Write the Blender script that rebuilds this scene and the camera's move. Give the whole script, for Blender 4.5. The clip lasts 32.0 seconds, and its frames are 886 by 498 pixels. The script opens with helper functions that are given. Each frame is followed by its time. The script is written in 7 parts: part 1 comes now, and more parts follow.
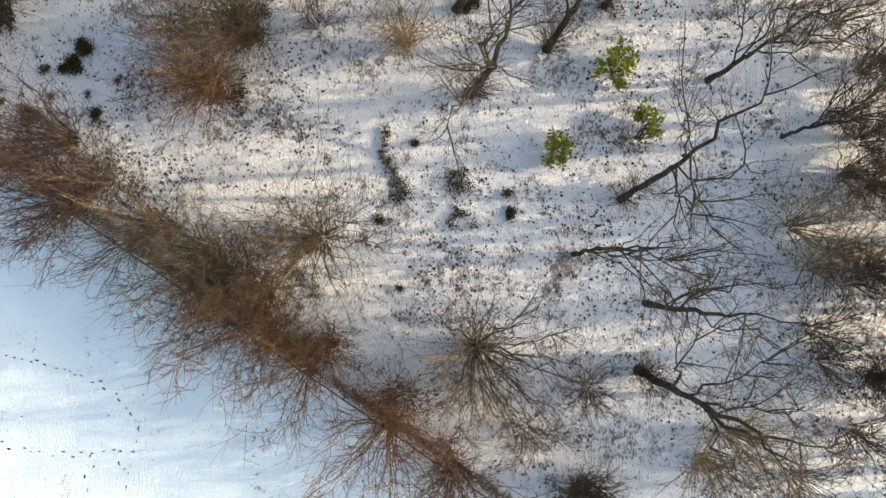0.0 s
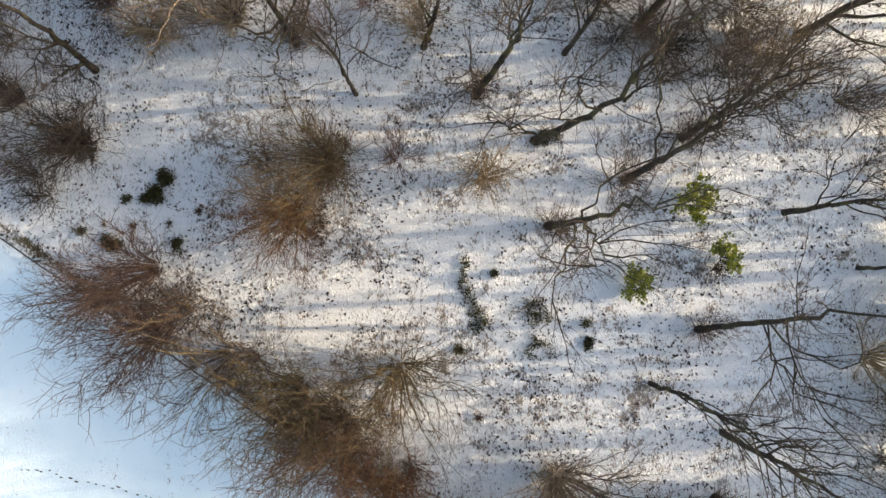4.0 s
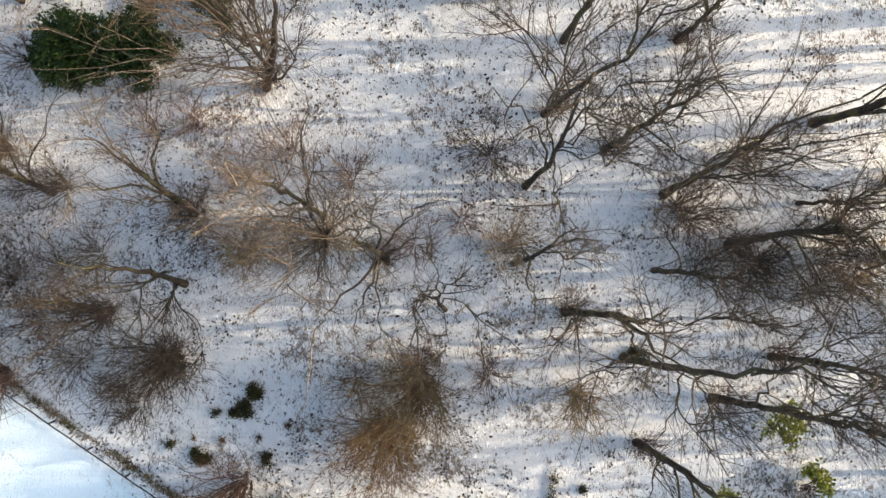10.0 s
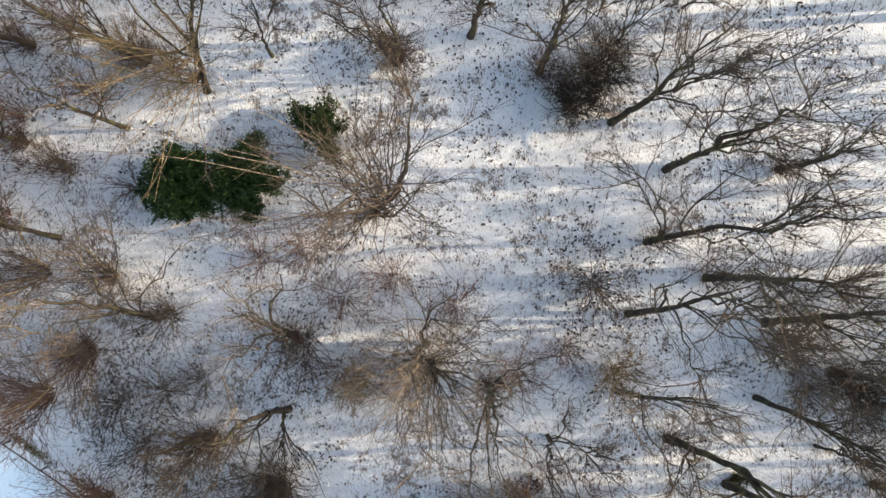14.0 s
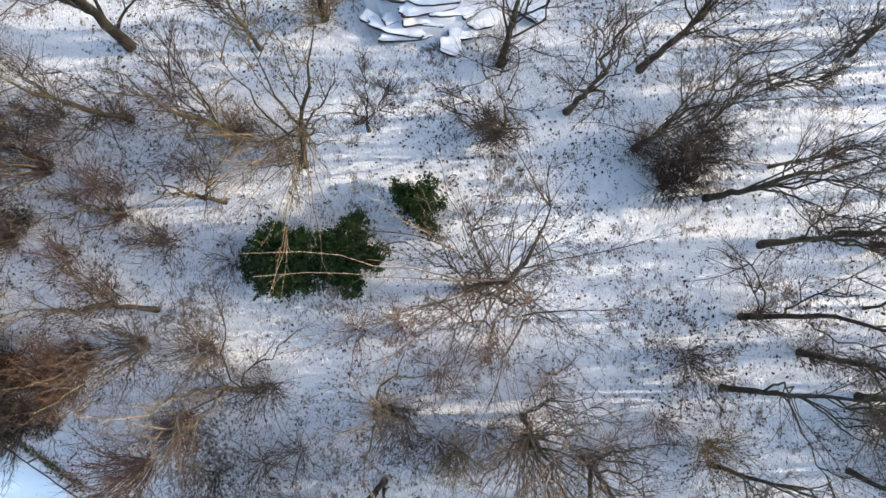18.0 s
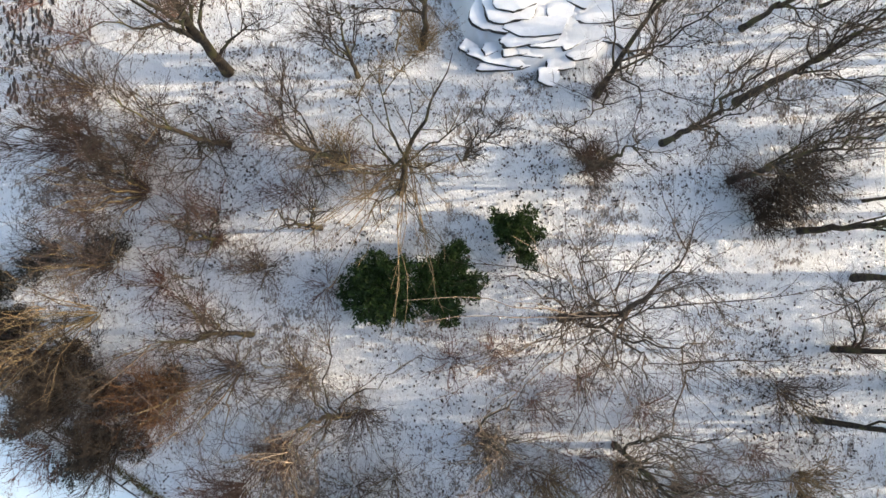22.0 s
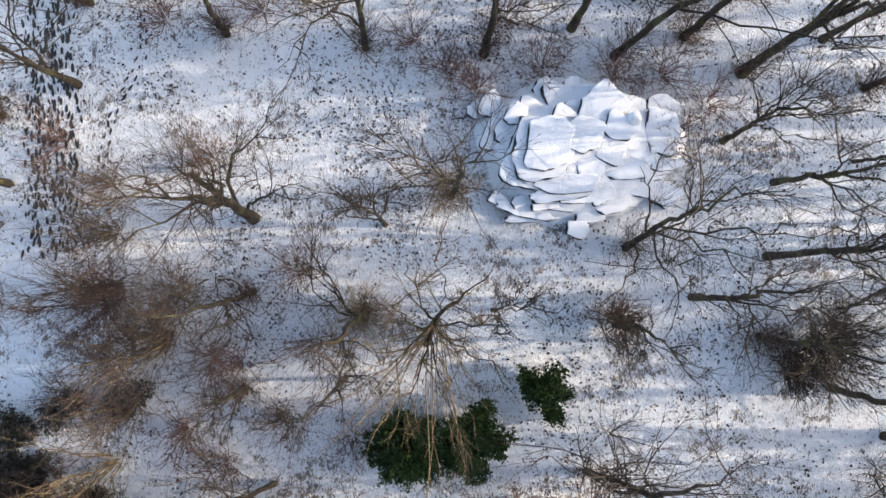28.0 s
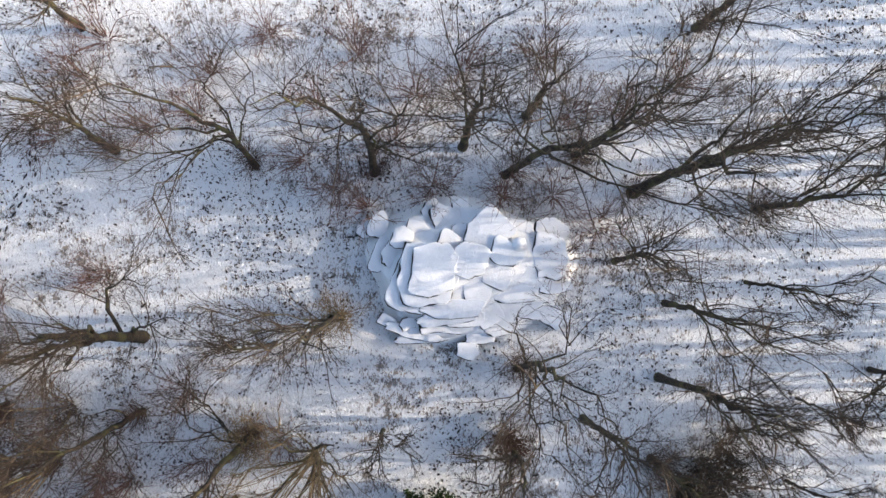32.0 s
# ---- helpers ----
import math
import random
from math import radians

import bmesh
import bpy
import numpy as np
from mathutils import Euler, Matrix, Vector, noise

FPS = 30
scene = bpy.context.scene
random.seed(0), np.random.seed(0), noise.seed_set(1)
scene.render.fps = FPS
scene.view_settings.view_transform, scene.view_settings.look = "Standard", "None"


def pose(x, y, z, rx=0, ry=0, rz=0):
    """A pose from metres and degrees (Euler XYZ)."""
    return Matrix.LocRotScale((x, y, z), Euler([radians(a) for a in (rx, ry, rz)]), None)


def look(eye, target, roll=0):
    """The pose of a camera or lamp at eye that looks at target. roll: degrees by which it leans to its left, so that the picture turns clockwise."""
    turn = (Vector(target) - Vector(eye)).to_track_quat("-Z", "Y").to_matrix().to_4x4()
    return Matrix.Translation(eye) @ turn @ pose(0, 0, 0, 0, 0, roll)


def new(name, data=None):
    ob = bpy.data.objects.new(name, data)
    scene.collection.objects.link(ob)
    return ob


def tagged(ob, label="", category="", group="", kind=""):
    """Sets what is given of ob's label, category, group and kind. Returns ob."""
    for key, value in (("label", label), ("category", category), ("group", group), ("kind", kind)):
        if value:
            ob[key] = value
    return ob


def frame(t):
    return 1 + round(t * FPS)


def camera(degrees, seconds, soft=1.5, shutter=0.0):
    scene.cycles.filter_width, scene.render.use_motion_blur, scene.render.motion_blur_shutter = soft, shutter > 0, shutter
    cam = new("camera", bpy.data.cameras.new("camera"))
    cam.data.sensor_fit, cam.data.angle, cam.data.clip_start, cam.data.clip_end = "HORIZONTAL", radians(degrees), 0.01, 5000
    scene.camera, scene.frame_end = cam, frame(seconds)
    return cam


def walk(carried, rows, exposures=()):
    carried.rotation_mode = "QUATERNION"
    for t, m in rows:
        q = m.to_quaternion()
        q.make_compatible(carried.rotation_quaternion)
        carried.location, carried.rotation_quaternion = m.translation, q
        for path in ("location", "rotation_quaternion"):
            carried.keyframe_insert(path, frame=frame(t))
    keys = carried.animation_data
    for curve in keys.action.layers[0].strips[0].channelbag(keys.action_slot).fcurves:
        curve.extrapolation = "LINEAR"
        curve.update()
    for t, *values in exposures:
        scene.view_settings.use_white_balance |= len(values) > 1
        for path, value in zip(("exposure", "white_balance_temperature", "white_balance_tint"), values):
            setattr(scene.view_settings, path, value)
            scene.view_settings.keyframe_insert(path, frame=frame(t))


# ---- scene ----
cam = camera(72.0, 32.0, soft=1.5)
# seconds, eye x y z, tilt, roll, heading
ROWS = [
    (0.0, -0.000, -0.000, 27.000, -0.08, 0.97, 0.00),
    (0.5, -0.220, 0.764, 27.034, -0.08, 0.96, -0.01),
    (1.0, -0.520, 1.497, 27.057, -0.08, 0.96, -0.01),
    (1.5, -0.902, 2.235, 27.089, -0.08, 0.96, -0.02),
    (2.0, -1.355, 2.957, 27.136, -0.08, 0.96, -0.02),
    (2.5, -1.855, 3.680, 27.175, -0.08, 0.96, -0.02),
    (3.0, -2.390, 4.380, 27.239, -0.08, 0.97, -0.04),
    (3.5, -2.945, 5.076, 27.284, -0.08, 0.97, -0.03),
    (5.5, -4.947, 7.985, 27.404, -0.09, 0.96, 0.05),
    (6.0, -5.274, 8.769, 27.435, -0.09, 0.96, 0.06),
    (6.5, -5.550, 9.626, 27.447, -0.09, 0.95, 0.07),
    (7.0, -5.737, 10.495, 27.471, -0.09, 0.95, 0.11),
    (7.5, -5.851, 11.380, 27.475, -0.09, 0.95, 0.13),
    (8.0, -6.026, 12.228, 27.464, -0.09, 0.95, 0.08),
    (8.5, -6.287, 13.078, 27.473, -0.09, 0.96, 0.06),
    (9.0, -6.645, 13.901, 27.473, -0.09, 0.96, 0.09),
    (9.5, -7.053, 14.704, 27.461, -0.09, 0.96, 0.13),
    (10.0, -7.512, 15.484, 27.474, -0.09, 0.97, 0.11),
    (10.5, -8.011, 16.230, 27.487, -0.09, 0.97, 0.11),
    (11.0, -8.534, 16.976, 27.508, -0.08, 0.98, 0.13),
    (11.5, -9.112, 17.715, 27.526, -0.08, 0.99, 0.14),
    (12.0, -9.693, 18.425, 27.562, -0.08, 0.99, 0.11),
    (12.5, -10.289, 19.135, 27.610, -0.08, 0.99, 0.13),
    (13.0, -10.922, 19.834, 27.654, -0.09, 0.99, 0.13),
    (13.5, -11.555, 20.537, 27.686, -0.09, 0.99, 0.12),
    (14.0, -12.179, 21.231, 27.735, -0.10, 0.99, 0.13),
    (14.5, -12.809, 21.927, 27.799, -0.11, 0.99, 0.13),
    (15.0, -13.434, 22.601, 27.830, -0.11, 0.99, 0.11),
    (15.5, -14.100, 23.261, 27.892, -0.11, 0.99, 0.10),
    (17.5, -16.362, 24.579, 28.037, -0.12, 0.99, 0.17),
    (18.0, -16.574, 24.610, 28.060, -0.12, 0.99, 0.27),
    (18.5, -16.877, 24.641, 28.083, -0.12, 0.98, 0.35),
    (19.0, -17.283, 24.689, 28.123, -0.11, 0.98, 0.47),
    (19.5, -17.781, 24.766, 28.161, -0.11, 0.97, 0.58),
    (20.0, -18.341, 24.895, 28.186, -0.11, 0.96, 0.68),
    (20.5, -18.942, 25.080, 28.198, -0.10, 0.96, 0.73),
    (21.0, -19.593, 25.293, 28.233, -0.10, 0.95, 0.81),
    (21.5, -20.288, 25.550, 28.276, -0.09, 0.94, 0.94),
    (22.0, -20.995, 25.863, 28.270, -0.09, 0.93, 0.99),
    (22.5, -21.689, 26.187, 28.277, -0.08, 0.93, 1.05),
    (23.0, -22.442, 26.548, 28.264, -0.08, 0.92, 1.12),
    (23.5, -23.088, 27.008, 28.240, -0.08, 0.92, 1.21),
    (24.0, -23.610, 27.582, 28.258, -0.08, 0.91, 1.27),
    (24.5, -23.927, 28.181, 28.254, -0.08, 0.91, 1.34),
    (25.0, -24.053, 28.810, 28.230, -0.08, 0.90, 1.39),
    (25.5, -24.034, 29.454, 28.196, -0.08, 0.90, 1.48),
    (27.5, -22.871, 32.123, 28.049, -0.08, 0.91, 1.60),
    (28.0, -22.400, 32.786, 28.021, -0.08, 0.91, 1.64),
    (28.5, -21.867, 33.486, 27.984, -0.08, 0.92, 1.68),
    (29.0, -21.328, 34.166, 27.980, -0.07, 0.92, 1.71),
    (29.5, -20.750, 34.865, 27.996, -0.07, 0.92, 1.74),
    (30.0, -20.145, 35.559, 28.007, -0.07, 0.92, 1.74),
    (30.5, -19.511, 36.267, 28.011, -0.06, 0.92, 1.78),
    (31.0, -18.885, 36.984, 27.953, -0.06, 0.92, 1.76),
    (31.5, -18.183, 37.698, 27.869, -0.06, 0.91, 1.73),
    (32.0, -17.564, 38.385, 27.739, -0.06, 0.91, 1.71),
]
walk(cam, [(t, pose(x, y, z, tilt, roll, turn)) for t, x, y, z, tilt, roll, turn in ROWS],
     [(0.0, 1.56, 7600, 8), (5.0, 1.66, 7550, 8), (9.0, 1.8, 7450, 8), (15.0, 1.85, 7150, 8), (17.5, 1.92, 6550, 9), (20.0, 1.92, 6550, 9), (21.5, 1.92, 7250, 9), (25.5, 1.87, 7550, 9), (27.5, 1.74, 6640, 11), (32.0, 1.56, 6640, 11)])

# ---- world, sun ----
SUN_UP, SUN_FROM = 21.0, 4.0      # degrees above the horizon; degrees from +x towards +y
sky = bpy.data.worlds.new("winter_sky")
scene.world = sky
sky.use_nodes = True
nt = sky.node_tree
st = nt.nodes.new("ShaderNodeTexSky")
st.sky_type, st.sun_disc = "NISHITA", False
st.air_density, st.dust_density, st.ozone_density = 0.9, 1.8, 0.8
st.sun_elevation, st.sun_rotation = radians(SUN_UP), radians(90 - SUN_FROM)
nt.links.new(st.outputs[0], nt.nodes["Background"].inputs[0])
nt.nodes["Background"].inputs[1].default_value = 0.15
sun = new("sun", bpy.data.lights.new("sun", "SUN"))
sun.data.energy, sun.data.angle, sun.data.color = 1.75, radians(0.35), (1.0, 0.87, 0.7)
sun_way = Vector((math.cos(radians(SUN_UP)) * math.cos(radians(SUN_FROM)), math.cos(radians(SUN_UP)) * math.sin(radians(SUN_FROM)), math.sin(radians(SUN_UP))))
sun.matrix_world = look(sun_way * 60, (0, 0, 0))

# ---- the fence line between wood and field: a point on it and its direction ----
FX, FY, FDX, FDY = -20.44, 4.03, 0.8273, -0.5618
FNX, FNY = FDY, -FDX              # to the field side


# ---- materials ----
class Mat:
    """A node material that is put together step by step."""

    def __init__(self, name):
        self.m = bpy.data.materials.new(name)
        self.m.use_nodes = True
        self.nt = self.m.node_tree
        self.bsdf = self.nt.nodes["Principled BSDF"]
        self.pos = self.nt.nodes.new("ShaderNodeNewGeometry").outputs["Position"]

    def node(self, kind, **values):
        n = self.nt.nodes.new(kind)
        for k, v in values.items():
            n.inputs[k].default_value = v
        return n

    def link(self, a, b):
        self.nt.links.new(a, b)

    def noise(self, scale, detail=4.0, rough=0.55, vec=None):
        n = self.node("ShaderNodeTexNoise", Scale=scale, Detail=detail, Roughness=rough)
        self.link(vec or self.pos, n.inputs["Vector"])
        return n.outputs["Fac"]

    def ramp(self, fac, stops):
        r = self.nt.nodes.new("ShaderNodeValToRGB")
        e = r.color_ramp.elements
        while len(e) < len(stops):
            e.new(0.5)
        for el, (p, c) in zip(e, stops):
            el.position, el.color = p, (*c, 1)
        self.link(fac, r.inputs[0])
        return r.outputs[0]

    def mix(self, fac, a, b, mode="MIX"):
        n = self.nt.nodes.new("ShaderNodeMix")
        n.data_type, n.blend_type = "RGBA", mode
        for sock, v in ((n.inputs[0], fac), (n.inputs[6], a), (n.inputs[7], b)):
            if hasattr(v, "is_output"):
                self.link(v, sock)
            elif isinstance(v, tuple):
                sock.default_value = (*v, 1)
            else:
                sock.default_value = v
        return n.outputs[2]

    def math(self, op, a, b=0.0):
        n = self.nt.nodes.new("ShaderNodeMath")
        n.operation = op
        for sock, v in ((n.inputs[0], a), (n.inputs[1], b)):
            if hasattr(v, "is_output"):
                self.link(v, sock)
            else:
                sock.default_value = v
        return n.outputs[0]

    def bump(self, fac, strength=0.5, distance=0.02, amount=None):
        b = self.node("ShaderNodeBump", Strength=strength, Distance=distance)
        if amount is not None:
            self.link(amount, b.inputs["Strength"])
        self.link(fac, b.inputs["Height"])
        self.link(b.outputs[0], self.bsdf.inputs["Normal"])

    def done(self, color, rough=0.8, spec=0.3):
        if isinstance(color, tuple):
            self.bsdf.inputs["Base Color"].default_value = (*color, 1)
        else:
            self.link(color, self.bsdf.inputs["Base Color"])
        self.bsdf.inputs["Roughness"].default_value = rough
        self.bsdf.inputs["Specular IOR Level"].default_value = spec
        return self.m


def wood_mat(name, dark, light, scale=9.0, rough=0.85, moss=None):
    """Bark or twig: two tones in patches, fine grain and an uneven tone from thing to thing."""
    a = Mat(name)
    c = a.ramp(a.noise(scale, 5), [(0.32, dark), (0.68, light)])
    oi = a.nt.nodes.new("ShaderNodeObjectInfo")
    geo = a.nt.nodes.new("ShaderNodeNewGeometry")
    v = a.math("ADD", a.math("MULTIPLY", oi.outputs["Random"], 0.35), a.math("MULTIPLY", geo.outputs["Random Per Island"], 0.5))
    c = a.mix(1.0, c, a.ramp(v, [(0.0, (0.62, 0.6, 0.58)), (0.85, (1.25, 1.2, 1.12))]), "MULTIPLY")
    if moss:
        c = a.mix(a.ramp(a.noise(1.3, 3), [(0.5, (0, 0, 0)), (0.62, (1, 1, 1))]), c, moss)
    a.bump(a.noise(scale * 5, 4), 0.6, 0.02)
    return a.done(c, rough, 0.2)


BARK = wood_mat("grey_brown_bark", (0.016, 0.0135, 0.0115), (0.07, 0.056, 0.043), moss=(0.085, 0.078, 0.036))
BARK_DARK = wood_mat("dark_bark", (0.03, 0.024, 0.02), (0.1, 0.08, 0.065))
TWIG = wood_mat("brown_twigs", (0.028, 0.0215, 0.0175), (0.112, 0.085, 0.065))
TWIG_TAN = wood_mat("tan_twigs", (0.13, 0.092, 0.054), (0.42, 0.31, 0.185))
TWIG_ORANGE = wood_mat("orange_brown_twigs", (0.07, 0.034, 0.019), (0.27, 0.142, 0.072))
TWIG_RED = wood_mat("red_brown_twigs", (0.036, 0.023, 0.02), (0.15, 0.094, 0.076))
TWIG_OLIVE = wood_mat("olive_tan_stems", (0.1, 0.077, 0.041), (0.38, 0.29, 0.155))
TWIG_GREY = wood_mat("pinkish_grey_twigs", (0.04, 0.03, 0.027), (0.17, 0.128, 0.11))
TWIG_PINK = wood_mat("pinkish_brown_twigs", (0.075, 0.045, 0.04), (0.27, 0.168, 0.145))
TWIG_MAROON = wood_mat("dark_maroon_twigs", (0.04, 0.019, 0.016), (0.15, 0.07, 0.052))
TWIG_DARK = wood_mat("dark_twigs", (0.022, 0.018, 0.016), (0.085, 0.066, 0.052))
TWIG_HEDGE = wood_mat("olive_brown_twigs", (0.05, 0.038, 0.022), (0.21, 0.155, 0.088))
# paler twig tone; some trees wear it for limbs lit by the sun
TWIG_PALE = wood_mat("pale_twigs", (0.08, 0.062, 0.05), (0.28, 0.222, 0.175))
RAIL = wood_mat("black_weathered_rail", (0.012, 0.011, 0.01), (0.05, 0.045, 0.04), 20.0, 0.6)
DEAD = wood_mat("dead_leaves", (0.1, 0.055, 0.025), (0.3, 0.18, 0.08), 6.0)
GRASS = wood_mat("withered_grass", (0.06, 0.05, 0.04), (0.36, 0.29, 0.19), 1.7)
BANK = wood_mat("dead_bank_grass", (0.045, 0.032, 0.018), (0.2, 0.145, 0.07), 1.2, moss=(0.1, 0.09, 0.03))


def leaf_mat(name, dark, light, rough=0.45):
    a = Mat(name)
    geo = a.nt.nodes.new("ShaderNodeNewGeometry")
    c = a.ramp(geo.outputs["Random Per Island"], [(0.0, dark), (1.0, light)])
    c = a.mix(0.45, c, a.ramp(a.noise(2.2, 3), [(0.35, dark), (0.7, light)]))
    return a.done(c, rough, 0.22)


LEAF_DARK = leaf_mat("dark_evergreen_leaves", (0.008, 0.02, 0.005), (0.036, 0.066, 0.011), 0.6)
LEAF_BRAMBLE = leaf_mat("brown_bramble_leaves", (0.014, 0.01, 0.008), (0.075, 0.046, 0.026), 0.6)
LEAF_BRIGHT = leaf_mat("yellow_green_leaves", (0.045, 0.06, 0.01), (0.44, 0.43, 0.05))
LEAF_DUSK = leaf_mat("blackish_leaves", (0.012, 0.014, 0.012), (0.05, 0.045, 0.036), 0.5)
LITTER = leaf_mat("fallen_leaves", (0.012, 0.01, 0.01), (0.075, 0.055, 0.042), 0.7)
LEAF_LOW = leaf_mat("olive_ground_leaves", (0.012, 0.014, 0.006), (0.075, 0.066, 0.022))


def snow_mat(name, relief=0.5):
    a = Mat(name)
    c = a.ramp(a.noise(1.1, 5), [(0.3, (0.69, 0.705, 0.72)), (0.7, (0.82, 0.825, 0.83))])
    a.bump(a.math("ADD", a.noise(26, 5), a.math("MULTIPLY", a.noise(4.5, 3), 1.6)), relief, 0.06)
    return a.done(c, 0.75, 0.25)


SNOW = snow_mat("snow")
SNOW_CAP = snow_mat("smooth_snow", 0.4)


def ground_mat():
    """Thin snow over a wood floor with withered grass showing, and whole snow on the field past the fence."""
    a = Mat("snowy_ground")
    sx = a.node("ShaderNodeSeparateXYZ")
    a.link(a.pos, sx.inputs[0])
    side = a.math("ADD", a.math("MULTIPLY", a.math("SUBTRACT", sx.outputs[0], FX), FNX), a.math("MULTIPLY", a.math("SUBTRACT", sx.outputs[1], FY), FNY))
    side = a.math("ADD", side, a.math("MULTIPLY", a.math("SUBTRACT", a.noise(0.8, 4), 0.5), 1.2))
    n = a.nt.nodes.new("ShaderNodeMapRange")
    n.inputs["From Min"].default_value, n.inputs["From Max"].default_value = 0.1, 0.7
    a.link(side, n.inputs["Value"])
    field = n.outputs[0]
    snow = a.ramp(a.noise(0.7, 6), [(0.3, (0.84, 0.86, 0.88)), (0.7, (0.93, 0.93, 0.93))])
    # field snow is a bluer, darker copy, for its cool shaded look
    snow = a.mix(field, snow, a.ramp(a.noise(0.5, 5), [(0.3, (0.64, 0.75, 0.79)), (0.7, (0.73, 0.82, 0.85))]))
    litter = a.ramp(a.noise(5, 5, 0.7), [(0.36, (0.047, 0.036, 0.031)), (0.5, (0.165, 0.125, 0.1)), (0.64, (0.36, 0.275, 0.19))])
    # where the ground shows: bent blades and specks, thick in patches
    stretch = a.node("ShaderNodeMapping")
    stretch.inputs["Scale"].default_value = (1.35, 0.7, 1.0)
    a.link(a.pos, stretch.inputs["Vector"])
    grain = a.node("ShaderNodeTexNoise", Scale=9.0, Detail=3.0, Roughness=0.62, Distortion=0.9)
    a.link(stretch.outputs[0], grain.inputs["Vector"])
    fine = a.math("ADD", a.math("MULTIPLY", a.math("SUBTRACT", grain.outputs["Fac"], 0.5), 2.6), 0.5)
    clump = a.math("MULTIPLY", a.math("SUBTRACT", a.noise(2.1, 4, 0.6), 0.5), 1.9)
    wide = a.math("MULTIPLY", a.math("SUBTRACT", a.noise(0.3, 4, 0.6), 0.5), 2.5)
    amount = a.math("ADD", fine, a.math("ADD", clump, wide))
    amount = a.math("SUBTRACT", amount, a.math("MULTIPLY", field, 0.4))
    bare = a.ramp(amount, [(0.6, (0, 0, 0)), (0.8, (0.22, 0.22, 0.22)), (1.0, (0.88, 0.88, 0.88))])
    speck = a.math("ADD", a.noise(8.0, 1.5, 0.5, stretch.outputs[0]), a.math("MULTIPLY", a.math("ADD", clump, wide), 0.09))
    speck = a.math("SUBTRACT", speck, a.math("MULTIPLY", field, 0.12))
    bare = a.mix(1.0, bare, a.ramp(speck, [(0.655, (0, 0, 0)), (0.7, (0.92, 0.92, 0.92))]), "LIGHTEN")
    a.bump(a.math("ADD", a.math("MULTIPLY", fine, 0.65), a.math("MULTIPLY", a.noise(3.2, 4), 0.5)), 1.0, 0.15, a.math("SUBTRACT", 1.0, a.math("MULTIPLY", field, 0.55)))
    return a.done(a.mix(bare, snow, litter), 0.8, 0.2)


GROUND = ground_mat()


def stone_mat():
    a = Mat("shade_dark_stone")
    # near black, so bared edges read as shaded gaps between slabs
    c = a.ramp(a.noise(5, 6), [(0.3, (0.016, 0.015, 0.014)), (0.7, (0.06, 0.056, 0.052))])
    a.bump(a.noise(18, 5), 0.7, 0.03)
    return a.done(c, 0.8, 0.3)


STONE = stone_mat()
MUD = Mat("trodden_earth")
MUD = MUD.done(MUD.ramp(MUD.noise(9, 5), [(0.3, (0.012, 0.011, 0.011)), (0.7, (0.05, 0.043, 0.037))]), 0.7, 0.3)

# ---- building blocks ----
RNG = np.random.default_rng(7)


def mesh_part(name, verts, faces, material, parent=None, label="", smooth=True):
    me = bpy.data.meshes.new(name)
    if isinstance(faces, np.ndarray):
        k = faces.shape[1]
        me.vertices.add(len(verts))
        me.vertices.foreach_set("co", np.asarray(verts, np.float32).ravel())
        me.loops.add(faces.size)
        me.loops.foreach_set("vertex_index", faces.astype(np.int32).ravel())
        me.polygons.add(len(faces))
        me.polygons.foreach_set("loop_start", np.arange(0, faces.size, k, dtype=np.int32))
        me.update(calc_edges=True)
    else:
        me.from_pydata([tuple(v) for v in verts], [], faces)
    me.materials.append(material)
    if smooth:
        me.shade_smooth()
    ob = new(name, me)
    if parent:
        ob.parent = parent
    if label:
        ob["label"] = label
    return ob


def part(name, bm, material, parent=None, label=""):
    me = bpy.data.meshes.new(name)
    bm.to_mesh(me)
    bm.free()
    me.materials.append(material)
    ob = new(name, me)
    if parent:
        ob.parent = parent
    if label:
        ob["label"] = label
    return ob


def tubes(lines, radii, sides):
    """Quads of tubes round K polylines of N points: lines (K, N, 3), radii (K, N)."""
    k, n, _ = lines.shape
    tan = np.gradient(lines, axis=1)
    tan /= np.linalg.norm(tan, axis=2, keepdims=True) + 1e-9
    ref = np.where(np.abs(tan[:, :1, 2:3]) > 0.8, np.array([1.0, 0.1, 0.0]), np.array([0.0, 0.1, 1.0]))
    u = np.cross(tan, np.broadcast_to(ref, tan.shape))
    u /= np.linalg.norm(u, axis=2, keepdims=True) + 1e-9
    v = np.cross(tan, u)
    ang = np.arange(sides) * 2 * np.pi / sides
    ring = u[:, :, None] * np.cos(ang)[:, None] + v[:, :, None] * np.sin(ang)[:, None]
    verts = (lines[:, :, None] + ring * radii[:, :, None, None]).reshape(-1, 3)
    a = np.arange(n - 1)[:, None] * sides + np.arange(sides)[None]
    b = np.arange(n - 1)[:, None] * sides + (np.arange(sides)[None] + 1) % sides
    quad = np.stack([a, b, b + sides, a + sides], -1).reshape(-1, 4)
    faces = (quad[None] + (np.arange(k) * n * sides)[:, None, None]).reshape(-1, 4)
    return verts, faces


def joined(groups):
    """Several (verts, quads) as one."""
    vs, fs, off = [], [], 0
    for v, f in groups:
        vs.append(v)
        fs.append(f + off)
        off += len(v)
    return np.concatenate(vs), np.concatenate(fs)


def unit(a):
    return a / (np.linalg.norm(a, axis=-1, keepdims=True) + 1e-9)


